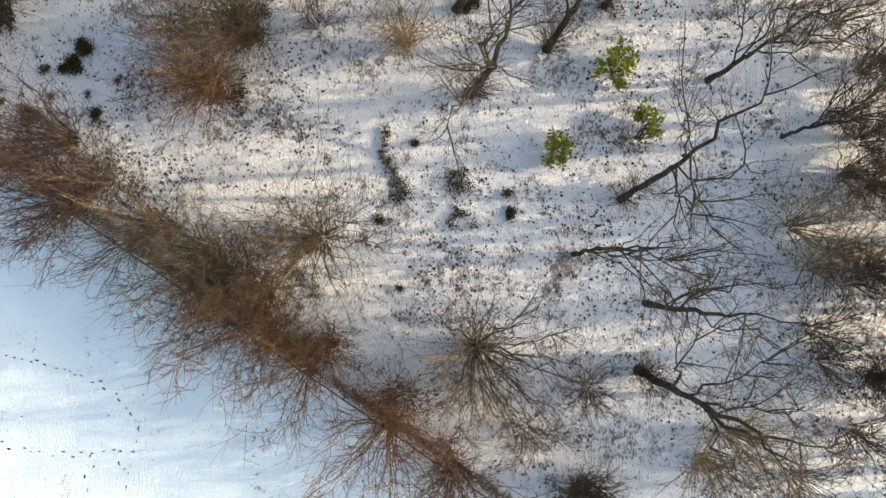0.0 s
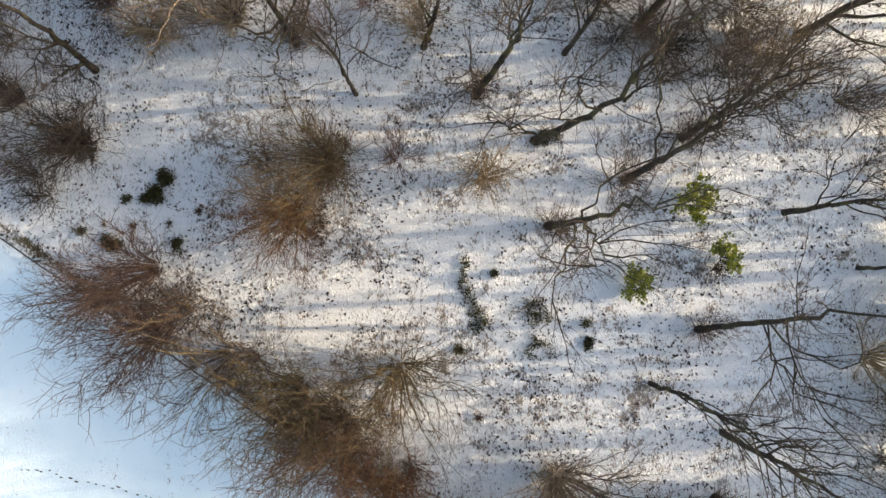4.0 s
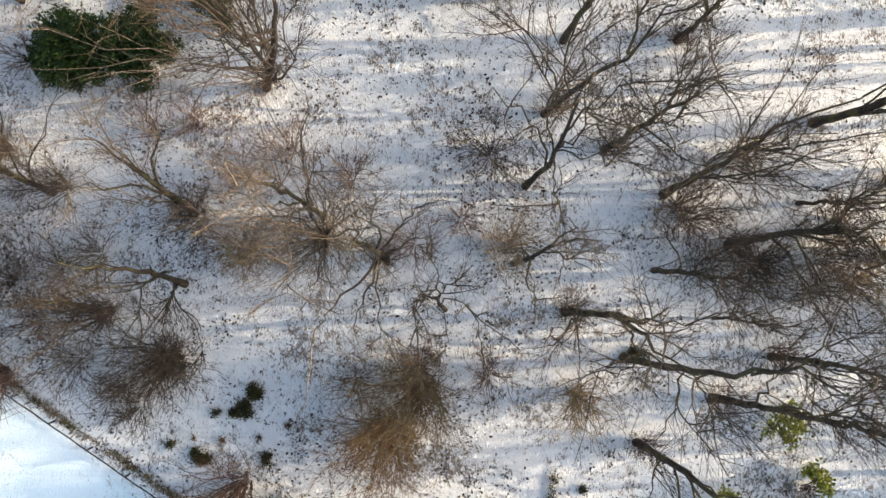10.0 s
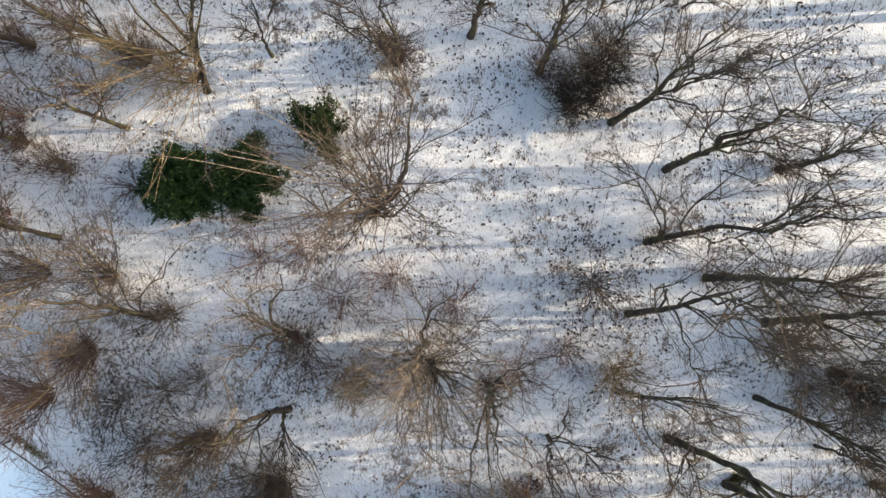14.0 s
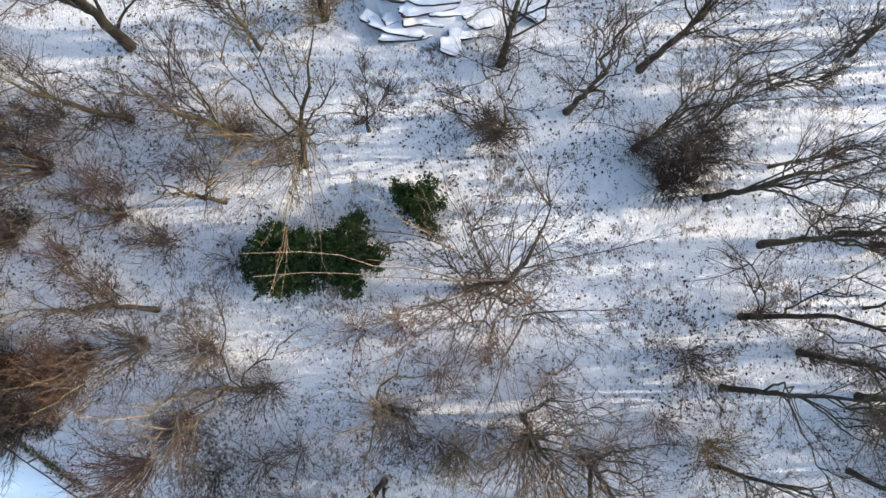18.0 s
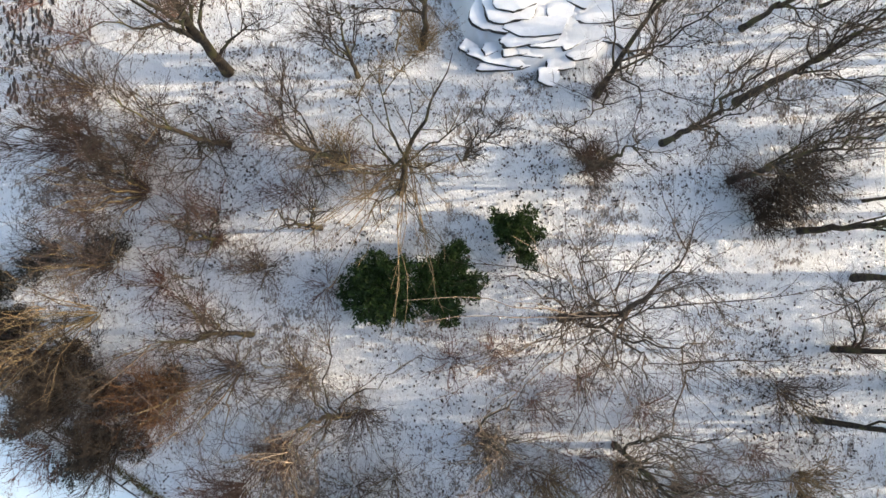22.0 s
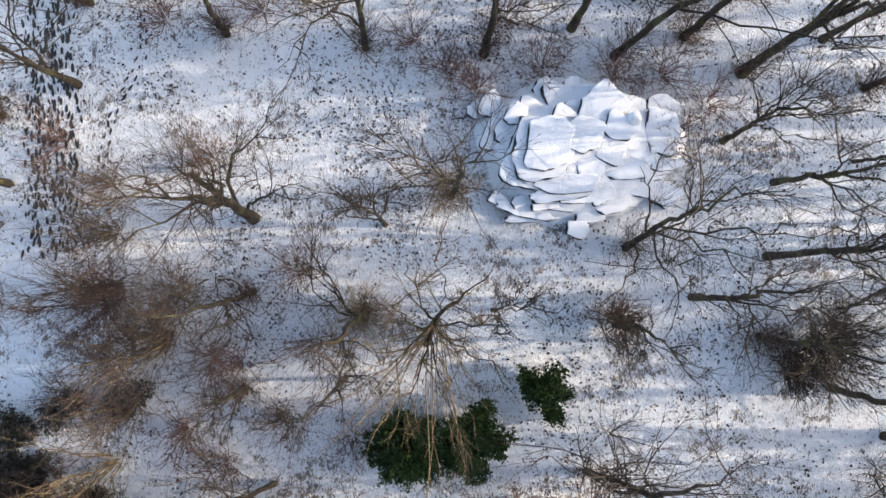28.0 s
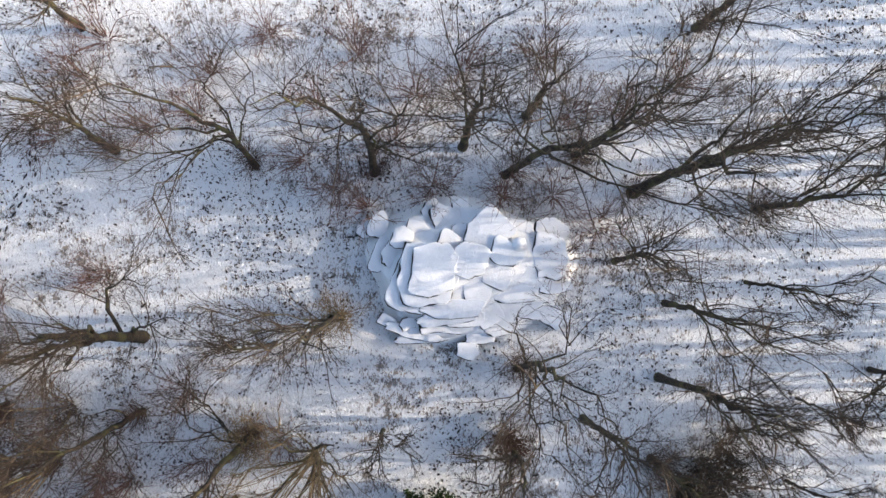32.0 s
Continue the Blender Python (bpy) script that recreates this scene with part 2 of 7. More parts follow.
def sprout(lines, count, length, spread, up, n, rng, lo=0.2, hi=1.0, wobble=0.12):
    """Side shoots on polylines: count on each, about length long, turned off the parent by spread and lifted by up."""
    k, m, _ = lines.shape
    t = rng.uniform(lo, hi, (k, count)) * (m - 1.001)
    i = t.astype(int)
    f = (t - i)[..., None]
    rows = np.arange(k)[:, None]
    a, b = lines[rows, i], lines[rows, i + 1]
    start = (a + (b - a) * f).reshape(-1, 3)
    way = unit(b - a).reshape(-1, 3)
    side = unit(np.cross(way, unit(rng.normal(size=way.shape))))
    d = unit(way * (1 - spread) + side * spread + np.array([0, 0, up]))
    size = (length * rng.uniform(0.5, 1.25, (k, count)) * (1.12 - 0.55 * t / (m - 1))).reshape(-1)
    s = np.linspace(0, 1, n)[None, :, None]
    bend = rng.normal(size=(len(start), 1, 3)) * wobble * 2.2
    jag = np.cumsum(rng.normal(size=(len(start), n, 3)) * wobble, axis=1) * 0.5
    jag -= jag[:, :1]
    out = start[:, None] + size[:, None, None] * (d[:, None] * s + bend * s * s + jag * s + np.array([0, 0, up * 0.35]) * s * s)
    out[..., 2] = np.maximum(out[..., 2], 0.03)
    return out


def taper(k, n, r0, r1):
    return np.broadcast_to(np.linspace(r0, r1, n)[None], (k, n)).copy()


def curve_between(p0, p1, p2, n, rng, jag):
    """A bent polyline from p0 by way of p1 to p2 with small kinks."""
    s = np.linspace(0, 1, n)[:, None]
    c = (1 - s) ** 2 * p0 + 2 * s * (1 - s) * p1 + s * s * p2
    k = rng.normal(size=(n, 3)) * jag
    k[0] = 0
    return c + k * np.sqrt(s)


def along(points, n, rng, jag):
    """A softly bent polyline of n points by way of the given ones, with small kinks that grow outwards."""
    p = np.array(points, float)
    d = np.concatenate([[0], np.cumsum(np.linalg.norm(np.diff(p, axis=0), axis=1))])
    s = np.linspace(0, d[-1], n)
    c = np.stack([np.interp(s, d, p[:, i]) for i in range(3)], 1)
    c[1:-1] = (c[:-2] + 2 * c[1:-1] + c[2:]) / 4
    k = rng.normal(size=(n, 3)) * jag
    k[0] = 0
    return c + k * np.linspace(0, 1, n)[:, None] ** 0.5


def tree(x, y, radius, tips, label, shoots=0, twig=None, bark=None, dense=1.0, fork=0.3, shoot_mat=None, fan=0, fan_lean=None, fan_mat=None):
    """A bare tree: trunk, one limb to each tip (dx, dy, z from the foot; or by way of several such places), and its twigs."""
    rng = np.random.default_rng(int(abs(x * 131 + y * 977) * 10) + 3)
    twig, bark = twig or TWIG, bark or BARK
    paths = [np.array(p, float).reshape(-1, 3) for p in tips]
    bent = len(paths[0]) > 1
    radius *= 0.95 if bent and radius < 0.3 else 0.82
    root = new("tree")
    root.location = (x, y, 0)
    high = max(p[-1, 2] for p in paths)
    mid = np.mean([p[-1] for p in paths], axis=0)
    fz = high * fork * rng.uniform(0.85, 1.15)
    spine = np.concatenate([np.zeros((1, 3)), paths[0]])
    if bent:
        head = np.array([np.interp(fz, spine[:, 2], spine[:, i]) for i in range(3)])
    else:
        head = np.array([mid[0] * fz / mid[2], mid[1] * fz / mid[2], fz])
    trunk = curve_between(np.zeros(3), head * ([0.5, 0.5, 0.5] if bent else [0.4, 0.4, 0.5]), head, 7, rng, 0.045)
    r = np.linspace(radius, radius * 0.72, 7)
    r[0], r[1] = radius * 1.3, radius * 1.06
    trunk[0, 2] = -0.05
    v, f = tubes(trunk[None], r[None], 10)
    v += rng.normal(size=v.shape) * radius * 0.06
    mesh_part("trunk", v, f, bark, root)
    for _ in range(max(1, 6 - len(paths)) if high > 7 else max(0, 5 - len(paths))):
        p = paths[rng.integers(0, len(paths))]
        a = rng.uniform(0, 6.28)
        reach = p[-1, 2] * rng.uniform(0.08, 0.24)
        q = p[-1] + [reach * math.cos(a), reach * math.sin(a), 0]
        q[2] *= rng.uniform(0.66, 0.92)
        paths.append(np.array([p[0] * 0.8, q]) if bent else q[None])
    limbs = []
    for i, p in enumerate(paths):
        if bent and i:
            z = min(p[0, 2] * 0.8, spine[-1, 2])
            base = np.array([np.interp(z, spine[:, 2], spine[:, k]) for k in range(3)])
        else:
            base = head if i < 2 else trunk[rng.integers(3, 7)]
        if len(p) > 1:
            keep = p[p[:, 2] > base[2] + 0.15]
            line = along(np.concatenate([base[None], keep if len(keep) else p[-1:]]), 9, rng, 0.013 * high)
        else:
            away = p[0] - base
            ctrl = base + away * 0.45 + np.array([away[0] * 0.1, away[1] * 0.1, -0.02 * high])
            line = curve_between(base, ctrl, p[0], 9, rng, 0.017 * high)
        r0 = radius * ((0.72 if bent else 0.6) if i == 0 else rng.uniform(0.26, 0.44))
        limbs.append(line)
        v, f = tubes(line[None], (0.011 + (r0 - 0.011) * np.linspace(1, 0, 9) ** 1.15)[None], 6)
        mesh_part("limb", v, f, bark, root)
    limbs = np.stack(limbs)
    size = high / 11.0
    many = 5.7 if len(limbs) < 7 else 4.6
    boughs = sprout(limbs, max(3, int(many * dense)), 2.9 * size, 0.46, 0.26, 6, rng, 0.18, 0.97, 0.075)
    twigs = sprout(boughs, max(2, int(7 * dense)), 1.5 * size, 0.42, 0.28, 4, rng, 0.12, 1.0, 0.08)
    fine = sprout(twigs, 3 if dense > 0.7 else 2, 0.75 * size, 0.42, 0.2, 2, rng, 0.1, 1.0, 0.1)
    if dense < 0.4:
        twigs, fine = twigs[::2], fine[::6]
    v, f = joined([tubes(boughs, taper(len(boughs), 6, 0.03, 0.009), 4), tubes(twigs, taper(len(twigs), 4, 0.0105, 0.0055), 3), tubes(fine, taper(len(fine), 2, 0.005, 0.0032), 3)])
    mesh_part("crown", v, f, twig, root)["kind"] = "stuff"
    if fan:
        a = rng.uniform(0, 6.28, fan)
        out = np.sqrt(rng.uniform(0.08, 1, fan)) * high * 0.5
        foot = trunk[rng.integers(1, 7, fan)] + np.stack([np.cos(a), np.sin(a), np.full(fan, 0.3)], 1) * radius * 0.6
        tip = np.stack([np.cos(a) * out, np.sin(a) * out, high * rng.uniform(0.45, 0.95, fan)], 1) + (mid * [0.4, 0.4, 0] if fan_lean is None else np.array([*fan_lean, 0.0]))
        lines = np.stack([curve_between(p, (p + q) * 0.5 + [0, 0, high * 0.07], q, 8, rng, 0.012 * high) for p, q in zip(foot, tip)])
        sub = sprout(lines, 6, 1.3 * size, 0.42, 0.2, 4, rng, 0.2, 1.0, 0.1)
        v, f = joined([tubes(lines, taper(fan, 8, 0.028, 0.007), 4), tubes(sub, taper(len(sub), 4, 0.01, 0.005), 3)])
        mesh_part("stem_fan", v, f, fan_mat or twig, root, "many thin pale stems fanning from the foot")["kind"] = "stuff"
    if shoots:
        n = 95
        a = rng.uniform(0, 6.28, n)
        foot = trunk[rng.integers(0, 4, n)] + np.stack([np.cos(a), np.sin(a), np.zeros(n)], 1) * radius
        foot[:, 2] = np.maximum(foot[:, 2], 0.02) * rng.uniform(0.2, 1.1, n)
        d = np.stack([np.cos(a) * 0.55, np.sin(a) * 0.55, rng.uniform(0.5, 1.2, n)], 1) * rng.uniform(0.5, 1.5, n)[:, None]
        s = np.linspace(0, 1, 4)[None, :, None]
        lines = foot[:, None] + d[:, None] * s + rng.normal(size=(n, 1, 3)) * 0.2 * s * s
        sub = sprout(lines, 4, 0.45, 0.5, 0.1, 3, rng)
        v, f = joined([tubes(lines, taper(n, 4, 0.012, 0.006), 3), tubes(sub, taper(len(sub), 3, 0.006, 0.004), 3)])
        mesh_part("basal_growth", v, f, shoot_mat or TWIG_RED, root, "reddish brown shoots round the trunk foot")["kind"] = "stuff"
    return tagged(root, label, "tree", "bare trees of the wood")


def shrub(x, y, high, reach, label, twig, stems=34, lean=(0.0, 0.0), dense=1.0, arch=0.0, name="shrub"):
    """A many-stemmed bare shrub: stems fan out from one stool, with side twigs. arch bows the tips down."""
    rng = np.random.default_rng(int(abs(x * 71 + y * 433) * 10) + 11)
    root = new(name)
    root.location = (x, y, 0)
    a = rng.uniform(0, 6.28, stems)
    q = np.sqrt(rng.uniform(0.02, 1, stems))
    base = np.stack([np.cos(a) * 0.3 * q, np.sin(a) * 0.3 * q, np.full(stems, 0.0)], 1) * (0.5 + reach * 0.25)
    tip = np.stack([np.cos(a) * reach * q * 1.15 + lean[0], np.sin(a) * reach * q * 1.15 + lean[1], high * (1 - 0.35 * q * q) * rng.uniform(0.55, 1.0, stems)], 1)
    lines = []
    for i in range(stems):
        mid = (base[i] + tip[i]) * 0.5 + np.array([0, 0, high * (0.08 + 0.45 * arch)]) - np.array([np.cos(a[i]), np.sin(a[i]), 0]) * reach * 0.14 * q[i]
        lines.append(curve_between(base[i], mid, tip[i], 7, rng, 0.022 * high))
    lines = np.stack(lines)
    lines[..., 2] = np.maximum(lines[..., 2], -0.02)
    thick = 0.011 + 0.0022 * high
    for i in range(min(stems, 16)):
        v, f = tubes(lines[i:i + 1], np.linspace(thick * rng.uniform(0.9, 1.8), 0.008, 7)[None], 5)
        # two stems in three get a lighter tan, for sunlit highlights
        mesh_part("stem", v, f, TWIG_OLIVE if twig in (TWIG_GREY, TWIG_ORANGE, TWIG_TAN) and i % 3 else twig, root)
    size = 0.35 + high / 9.0
    boughs = sprout(lines, max(3, int(5 * dense)), 1.7 * size, 0.5, 0.16, 5, rng, 0.15, 1.0, 0.15)
    fine = sprout(boughs, max(2, int(2.6 * dense)), 0.9 * size, 0.5, 0.12, 2, rng, 0.08, 1.0, 0.12)
    groups = [tubes(boughs, taper(len(boughs), 5, 0.0145, 0.0065), 3), tubes(fine, taper(len(fine), 2, 0.0062, 0.004), 3)]
    if stems > 16:
        groups.append(tubes(lines[16:], taper(stems - 16, 7, thick, 0.006), 4))
    v, f = joined(groups)
    mesh_part("crown", v, f, twig, root)["kind"] = "stuff"
    return tagged(root, label, "shrub" if name == "shrub" else "bramble", "bare shrubs of the wood")


def leaves(centres, out, size, rng):
    """Small folded leaves (two quads each) at centres, facing about along out."""
    n = len(centres)
    d = unit(out + rng.normal(size=(n, 3)) * 0.7)
    s = unit(np.cross(d, rng.normal(size=(n, 3))))
    nrm = np.cross(d, s)
    length = size * rng.uniform(0.6, 1.3, n)[:, None]
    w = length * 0.3
    p0, p2 = centres, centres + d * length
    m = centres + d * length * 0.5
    left, right = m + s * w + nrm * w * 0.35, m - s * w + nrm * w * 0.35
    v = np.stack([p0, left, p2, right], 1).reshape(-1, 3)
    return v, np.arange(n * 4).reshape(-1, 4)


def evergreen(x, y, lobes, count, size, leaf, label, name="evergreen_shrub", droop=0.0):
    """A leafy bush: short stems into lobes (dx, dy, z, radius), each full of leaf sprays with an uneven outline."""
    rng = np.random.default_rng(int(abs(x * 57 + y * 91) * 10) + 5)
    root = new(name)
    root.location = (x, y, 0)
    total = sum(l[3] ** 2 for l in lobes)
    stem_lines, cs, outs = [], [], []
    for dx, dy, z, r in lobes:
        c = np.array([dx, dy, z])
        airy = count < 1000
        k = 6 if airy else max(12, int(26 * r * r / total * len(lobes)))
        d = unit(rng.normal(size=(k, 3)) * [1, 1, 0.8])
        d[:, 2] = np.abs(d[:, 2]) * 0.9 - 0.2
        tip = c + d * r * rng.uniform(0.62, 1.38, k)[:, None]
        tip[:, 2] = np.maximum(tip[:, 2], 0.12)
        s = np.linspace(0, 1, 6)[None, :, None]
        foot = np.array([dx * 0.3, dy * 0.3, 0.0])
        line = foot + (c - foot) * s * (1 - s) * 1.0 + (tip[:, None] - foot) * s
        stem_lines.append(line)
        sprays = sprout(line, 6 if airy else 12, r * (0.85 if airy else 0.62), 0.6, 0.05 - droop, 5, rng, 0.3, 1.0, 0.1)
        per = max(3, int(count * r * r / total / len(sprays)))
        t = rng.uniform(0.1, 1, (len(sprays), per)) * 3.99
        i = t.astype(int)
        rows = np.arange(len(sprays))[:, None]
        p = sprays[rows, i] + (sprays[rows, i + 1] - sprays[rows, i]) * (t - i)[..., None]
        p = (p + rng.normal(size=p.shape) * size * 0.4).reshape(-1, 3)
        cs.append(p)
        outs.append(unit(p - c) + np.array([0, 0, 0.25 - droop]))
    lines = np.concatenate(stem_lines)
    v, f = tubes(lines, taper(len(lines), 6, 0.016, 0.004), 3)
    mesh_part("branchwork", v, f, BARK_DARK, root)["kind"] = "stuff"
    c = np.concatenate(cs)
    c[:, 2] = np.maximum(c[:, 2], 0.05)
    v, f = leaves(c, np.concatenate(outs), size, rng)
    mesh_part("foliage", v, f, leaf, root, smooth=False)
    return tagged(root, label, "shrub", "evergreen bushes")


def ground_cover(x, y, spots, size, leaf, label):
    """Low leafy shoots scattered in an uneven patch, with snow between: spots of (dx, dy, spread, count)."""
    rng = np.random.default_rng(int(abs(x * 23 + y * 37) * 10) + 9)
    cs = []
    for dx, dy, r, n in spots:
        k = max(3, n // 14)
        a, q = rng.uniform(0, 6.28, k), np.sqrt(rng.uniform(0, 1, k)) * r
        c = np.stack([dx + np.cos(a) * q, dy + np.sin(a) * q, np.full(k, 0.05)], 1)
        p = np.repeat(c, 14, axis=0) + rng.normal(size=(k * 14, 3)) * [size * 0.9, size * 0.9, size * 0.5]
        p[:, 2] = np.abs(p[:, 2]) + 0.01
        cs.append(p)
    c = np.concatenate(cs)
    v, f = leaves(c, np.tile([0.0, 0.0, 0.5], (len(c), 1)), size, rng)
    ob = mesh_part("low_plant", v, f, leaf, smooth=False)
    ob.location = (x, y, 0)
    return tagged(ob, label, "plant", "low plants on the wood floor", "stuff")


def tuft(x, y, reach, high, material, label, blades=60, name="grass_tuft"):
    """A low tuft of bent blades."""
    rng = np.random.default_rng(int(abs(x * 17 + y * 29) * 100) + 1)
    a = rng.uniform(0, 6.28, blades)
    q = rng.uniform(0.15, 1, blades)
    d = np.stack([np.cos(a), np.sin(a), np.zeros(blades)], 1)
    s = np.linspace(0, 1, 4)[None, :, None]
    lines = d[:, None] * (reach * (0.25 * q + 0.75 * q)[:, None, None]) * s + np.array([0, 0, 1.0]) * (high * rng.uniform(0.5, 1, blades))[:, None, None] * (s * 1.6 - s * s * 0.9)
    v, f = tubes(lines, taper(blades, 4, 0.012, 0.004), 3)
    ob = mesh_part(name, v, f, material)
    ob.location = (x, y, 0)
    return tagged(ob, label, "plant", "tufts on the wood floor")


# ---- ground ----
WAVES = []
for wl, amp in ((7.0, 0.03), (2.6, 0.014), (1.1, 0.008)):
    for _ in range(5):
        WAVES.append((wl, amp, *np.random.default_rng(len(WAVES) + 40).uniform(0, 6.28, 2)))


def ground_z(x, y):
    """The height of the softly uneven ground."""
    z = np.zeros_like(x, dtype=float)
    for wl, amp, t, ph in WAVES:
        z += amp * 0.5 * np.sin((x * math.cos(t) + y * math.sin(t)) * 6.28 / wl + ph)
    return z - 0.045


def ground():
    """One sheet, fine under the walk and coarse out to the horizon, softly uneven."""
    def axis(lo, hi, step):
        inner = np.arange(lo, hi, step)
        outer = np.geomspace(3, 2400, 22)
        return np.concatenate([lo - outer[::-1], inner, hi + outer])
    xs, ys = axis(-55.0, 28.0, 0.42), axis(-18.0, 62.0, 0.42)
    gx, gy = np.meshgrid(xs, ys)
    gz = ground_z(gx, gy)
    gz[(np.abs(gx) > 100) | (np.abs(gy) > 120)] = 0
    n, m = gx.shape
    a = (np.arange(n - 1)[:, None] * m + np.arange(m - 1)[None]).reshape(-1)
    ob = mesh_part("ground", np.stack([gx, gy, gz], -1).reshape(-1, 3), np.stack([a, a + 1, a + m + 1, a + m], 1), GROUND)
    return tagged(ob, "thin snow over withered grass and leaf litter", "ground", kind="structure")


ground()

# ---- bare trees and shrubs ----
tree(8.16, -5.36, 0.20, [[(0.7, -0.3, 4.6), (0.4, 0.2, 12.5)], [(0.7, -0.1, 5.7), (0.5, 1.3, 11.7)], [(1.2, -0.8, 6.8), (1.2, 0.6, 12.5)], [(0.6, -0.3, 6.4), (-0.8, -0.9, 10.8)]], "tall leafless tree with three limbs and red shoots", shoots=1)
tree(5.30, -0.26, 0.11, [[(0.4, 0.3, 4.5), (0.3, 0.3, 12.0)], [(0.4, 0.2, 5.7), (-0.0, -0.5, 9.7)], [(0.6, 0.2, 7.1), (0.3, -0.0, 12.3)]], "tall leafless grey-brown tree with two limbs in snow", dense=0.5)
tree(7.36, 2.15, 0.15, [[(0.8, 0.8, 3.9), (1.1, 1.4, 7.4), (0.4, 2.1, 12.5)], [(0.5, -0.3, 5.1), (0.2, -1.4, 11.2)], [(0.9, 0.1, 5.6), (0.6, -0.2, 12.5)], [(0.4, 1.1, 6.5), (-0.6, 1.8, 9.3)], [(0.6, -0.9, 6.9), (0.3, -1.7, 9.2)]], "bare leafless tree with three limbs and red shoots", shoots=1, dense=0.75)
tree(8.48, -2.43, 0.14, [[(0.4, 0.1, 4.5), (-0.0, 0.7, 11.7)], [(0.5, 0.8, 4.0), (0.3, 1.6, 11.2)], [(0.4, 0.1, 4.7), (-0.2, -0.1, 11.3)], [(0.4, 0.5, 3.0), (0.4, 1.9, 8.1)]], "tall leafless grey-brown tree with three limbs in snow", dense=0.7)
tree(0.72, 6.77, 0.17, [[(0.8, 0.1, 4.2), (0.9, 0.5, 12.5)], [(0.7, -0.1, 4.6), (-0.2, -1.4, 11.5)], [(0.7, -0.2, 4.8), (-0.3, -1.5, 9.3)], [(0.5, 0.2, 4.6), (0.3, 1.1, 10.9)], [(0.5, -0.0, 1.6), (-1.0, -1.3, 4.5)]], "tall leafless tree with many spreading limbs and red shoots", shoots=1)
tree(4.11, 8.80, 0.18, [[(0.8, 0.6, 4.6), (1.0, 1.2, 8.7), (0.4, 1.1, 11.7)], [(1.0, 0.9, 6.3), (0.7, 1.9, 10.6)], [(1.0, 1.1, 7.6), (0.5, 1.4, 11.4)]], "tall leafless tree with three limbs and red shoots", shoots=1)
tree(11.20, 7.37, 0.13, [[(0.3, 0.1, 3.4), (0.3, 0.1, 7.2), (0.0, -0.5, 10.0)], [(0.5, -0.4, 5.8), (0.2, -0.7, 9.3)], [(0.2, -0.0, 4.8), (-0.4, 0.3, 7.5)]], "bare leafless grey-brown tree with two limbs in snow")
tree(14.44, 4.90, 0.09, [[(0.1, -0.0, 2.8), (-0.0, -0.5, 6.3)], [(0.0, -0.0, 3.5), (-0.2, 0.1, 6.0)]], "small bare sapling with thin branches, standing in snow")
tree(-23.05, 12.59, 0.17, [[(-0.1, 0.6, 3.0), (-0.1, 0.9, 5.5)], [(-0.1, 0.3, 2.6), (0.0, 0.0, 5.6)]], "tall leafless tree with single trunk and red shoots", shoots=1)
tree(-19.71, 13.83, 0.16, [[(0.1, 0.6, 1.6), (-0.3, 0.8, 5.1), (0.0, 1.2, 9.1)], [(-0.2, 0.2, 2.4), (-0.4, 0.2, 6.2), (0.0, -0.2, 9.8)], [(-0.6, 0.2, 2.6), (0.3, -1.2, 4.5)], [(-0.3, 0.0, 0.9), (3.0, -2.5, 4.5)], [(-0.0, 0.0, 1.0), (1.1, -1.7, 4.5)]], "bare leafless grey-brown tree with many spreading limbs in snow")
# pale crown tone stands for sunlit upper limbs
tree(-10.56, 14.99, 0.17, [[(-0.1, 0.4, 3.2), (-0.2, 0.6, 6.2), (-0.3, 0.5, 9.8)], [(-0.4, -0.6, 2.7), (-1.1, -1.4, 6.8), (-1.0, -2.1, 9.8)], [(-0.2, -0.6, 2.1), (-0.3, -2.2, 7.5)], [(0.5, 1.0, 2.1), (1.8, 2.0, 4.8)], [(0.2, 0.9, 3.7), (0.4, 1.7, 8.7)], [(0.5, 0.4, 1.2), (2.2, 1.2, 4.8)], [(-0.5, 0.6, 4.9), (0.1, 1.4, 9.5)]], "tall leafless tree with many spreading limbs and red shoots", shoots=1, twig=TWIG_PALE)
tree(-7.87, 12.69, 0.10, [[(-0.3, 0.7, 2.7), (-0.8, 1.0, 5.3), (-1.2, 0.6, 8.5)], [(-0.2, 0.7, 1.7), (1.0, 0.7, 4.1), (1.6, -0.9, 8.5)], [(-0.1, 0.5, 2.0), (0.2, -0.6, 8.5)], [(-0.1, 1.0, 3.9), (0.5, 1.9, 8.5)], [(-1.0, 0.9, 5.4), (-0.7, 0.1, 8.5)]], "small bare sapling with thin branches, standing in snow")
tree(-4.83, 14.79, 0.13, [[(0.5, 0.3, 2.3), (1.0, 0.9, 5.6), (1.0, 1.6, 8.5)], [(1.0, 0.6, 4.5), (1.7, 0.1, 8.5)], [(0.2, 0.7, 2.9), (-1.8, 0.7, 8.5)], [(0.3, -0.4, 2.8), (-0.0, -1.6, 8.5)], [(1.1, 0.8, 4.7), (1.9, 1.0, 8.5)]], "bare leafless grey-brown tree with three limbs in snow", twig=TWIG_PALE)
tree(-2.49, 12.63, 0.18, [[(0.6, 0.3, 2.9), (1.1, 0.4, 5.5), (1.2, -0.2, 9.2), (1.1, -0.5, 12.1)], [(1.0, 0.3, 5.3), (1.3, 0.6, 8.5), (1.3, 0.9, 11.6)], [(1.0, 0.3, 6.0), (0.4, -0.7, 10.7)], [(0.5, 0.2, 2.1), (-0.7, -0.3, 4.6)], [(1.2, 0.3, 7.4), (0.8, 1.3, 10.2)]], "tall leafless tree with three limbs and red shoots", shoots=1)
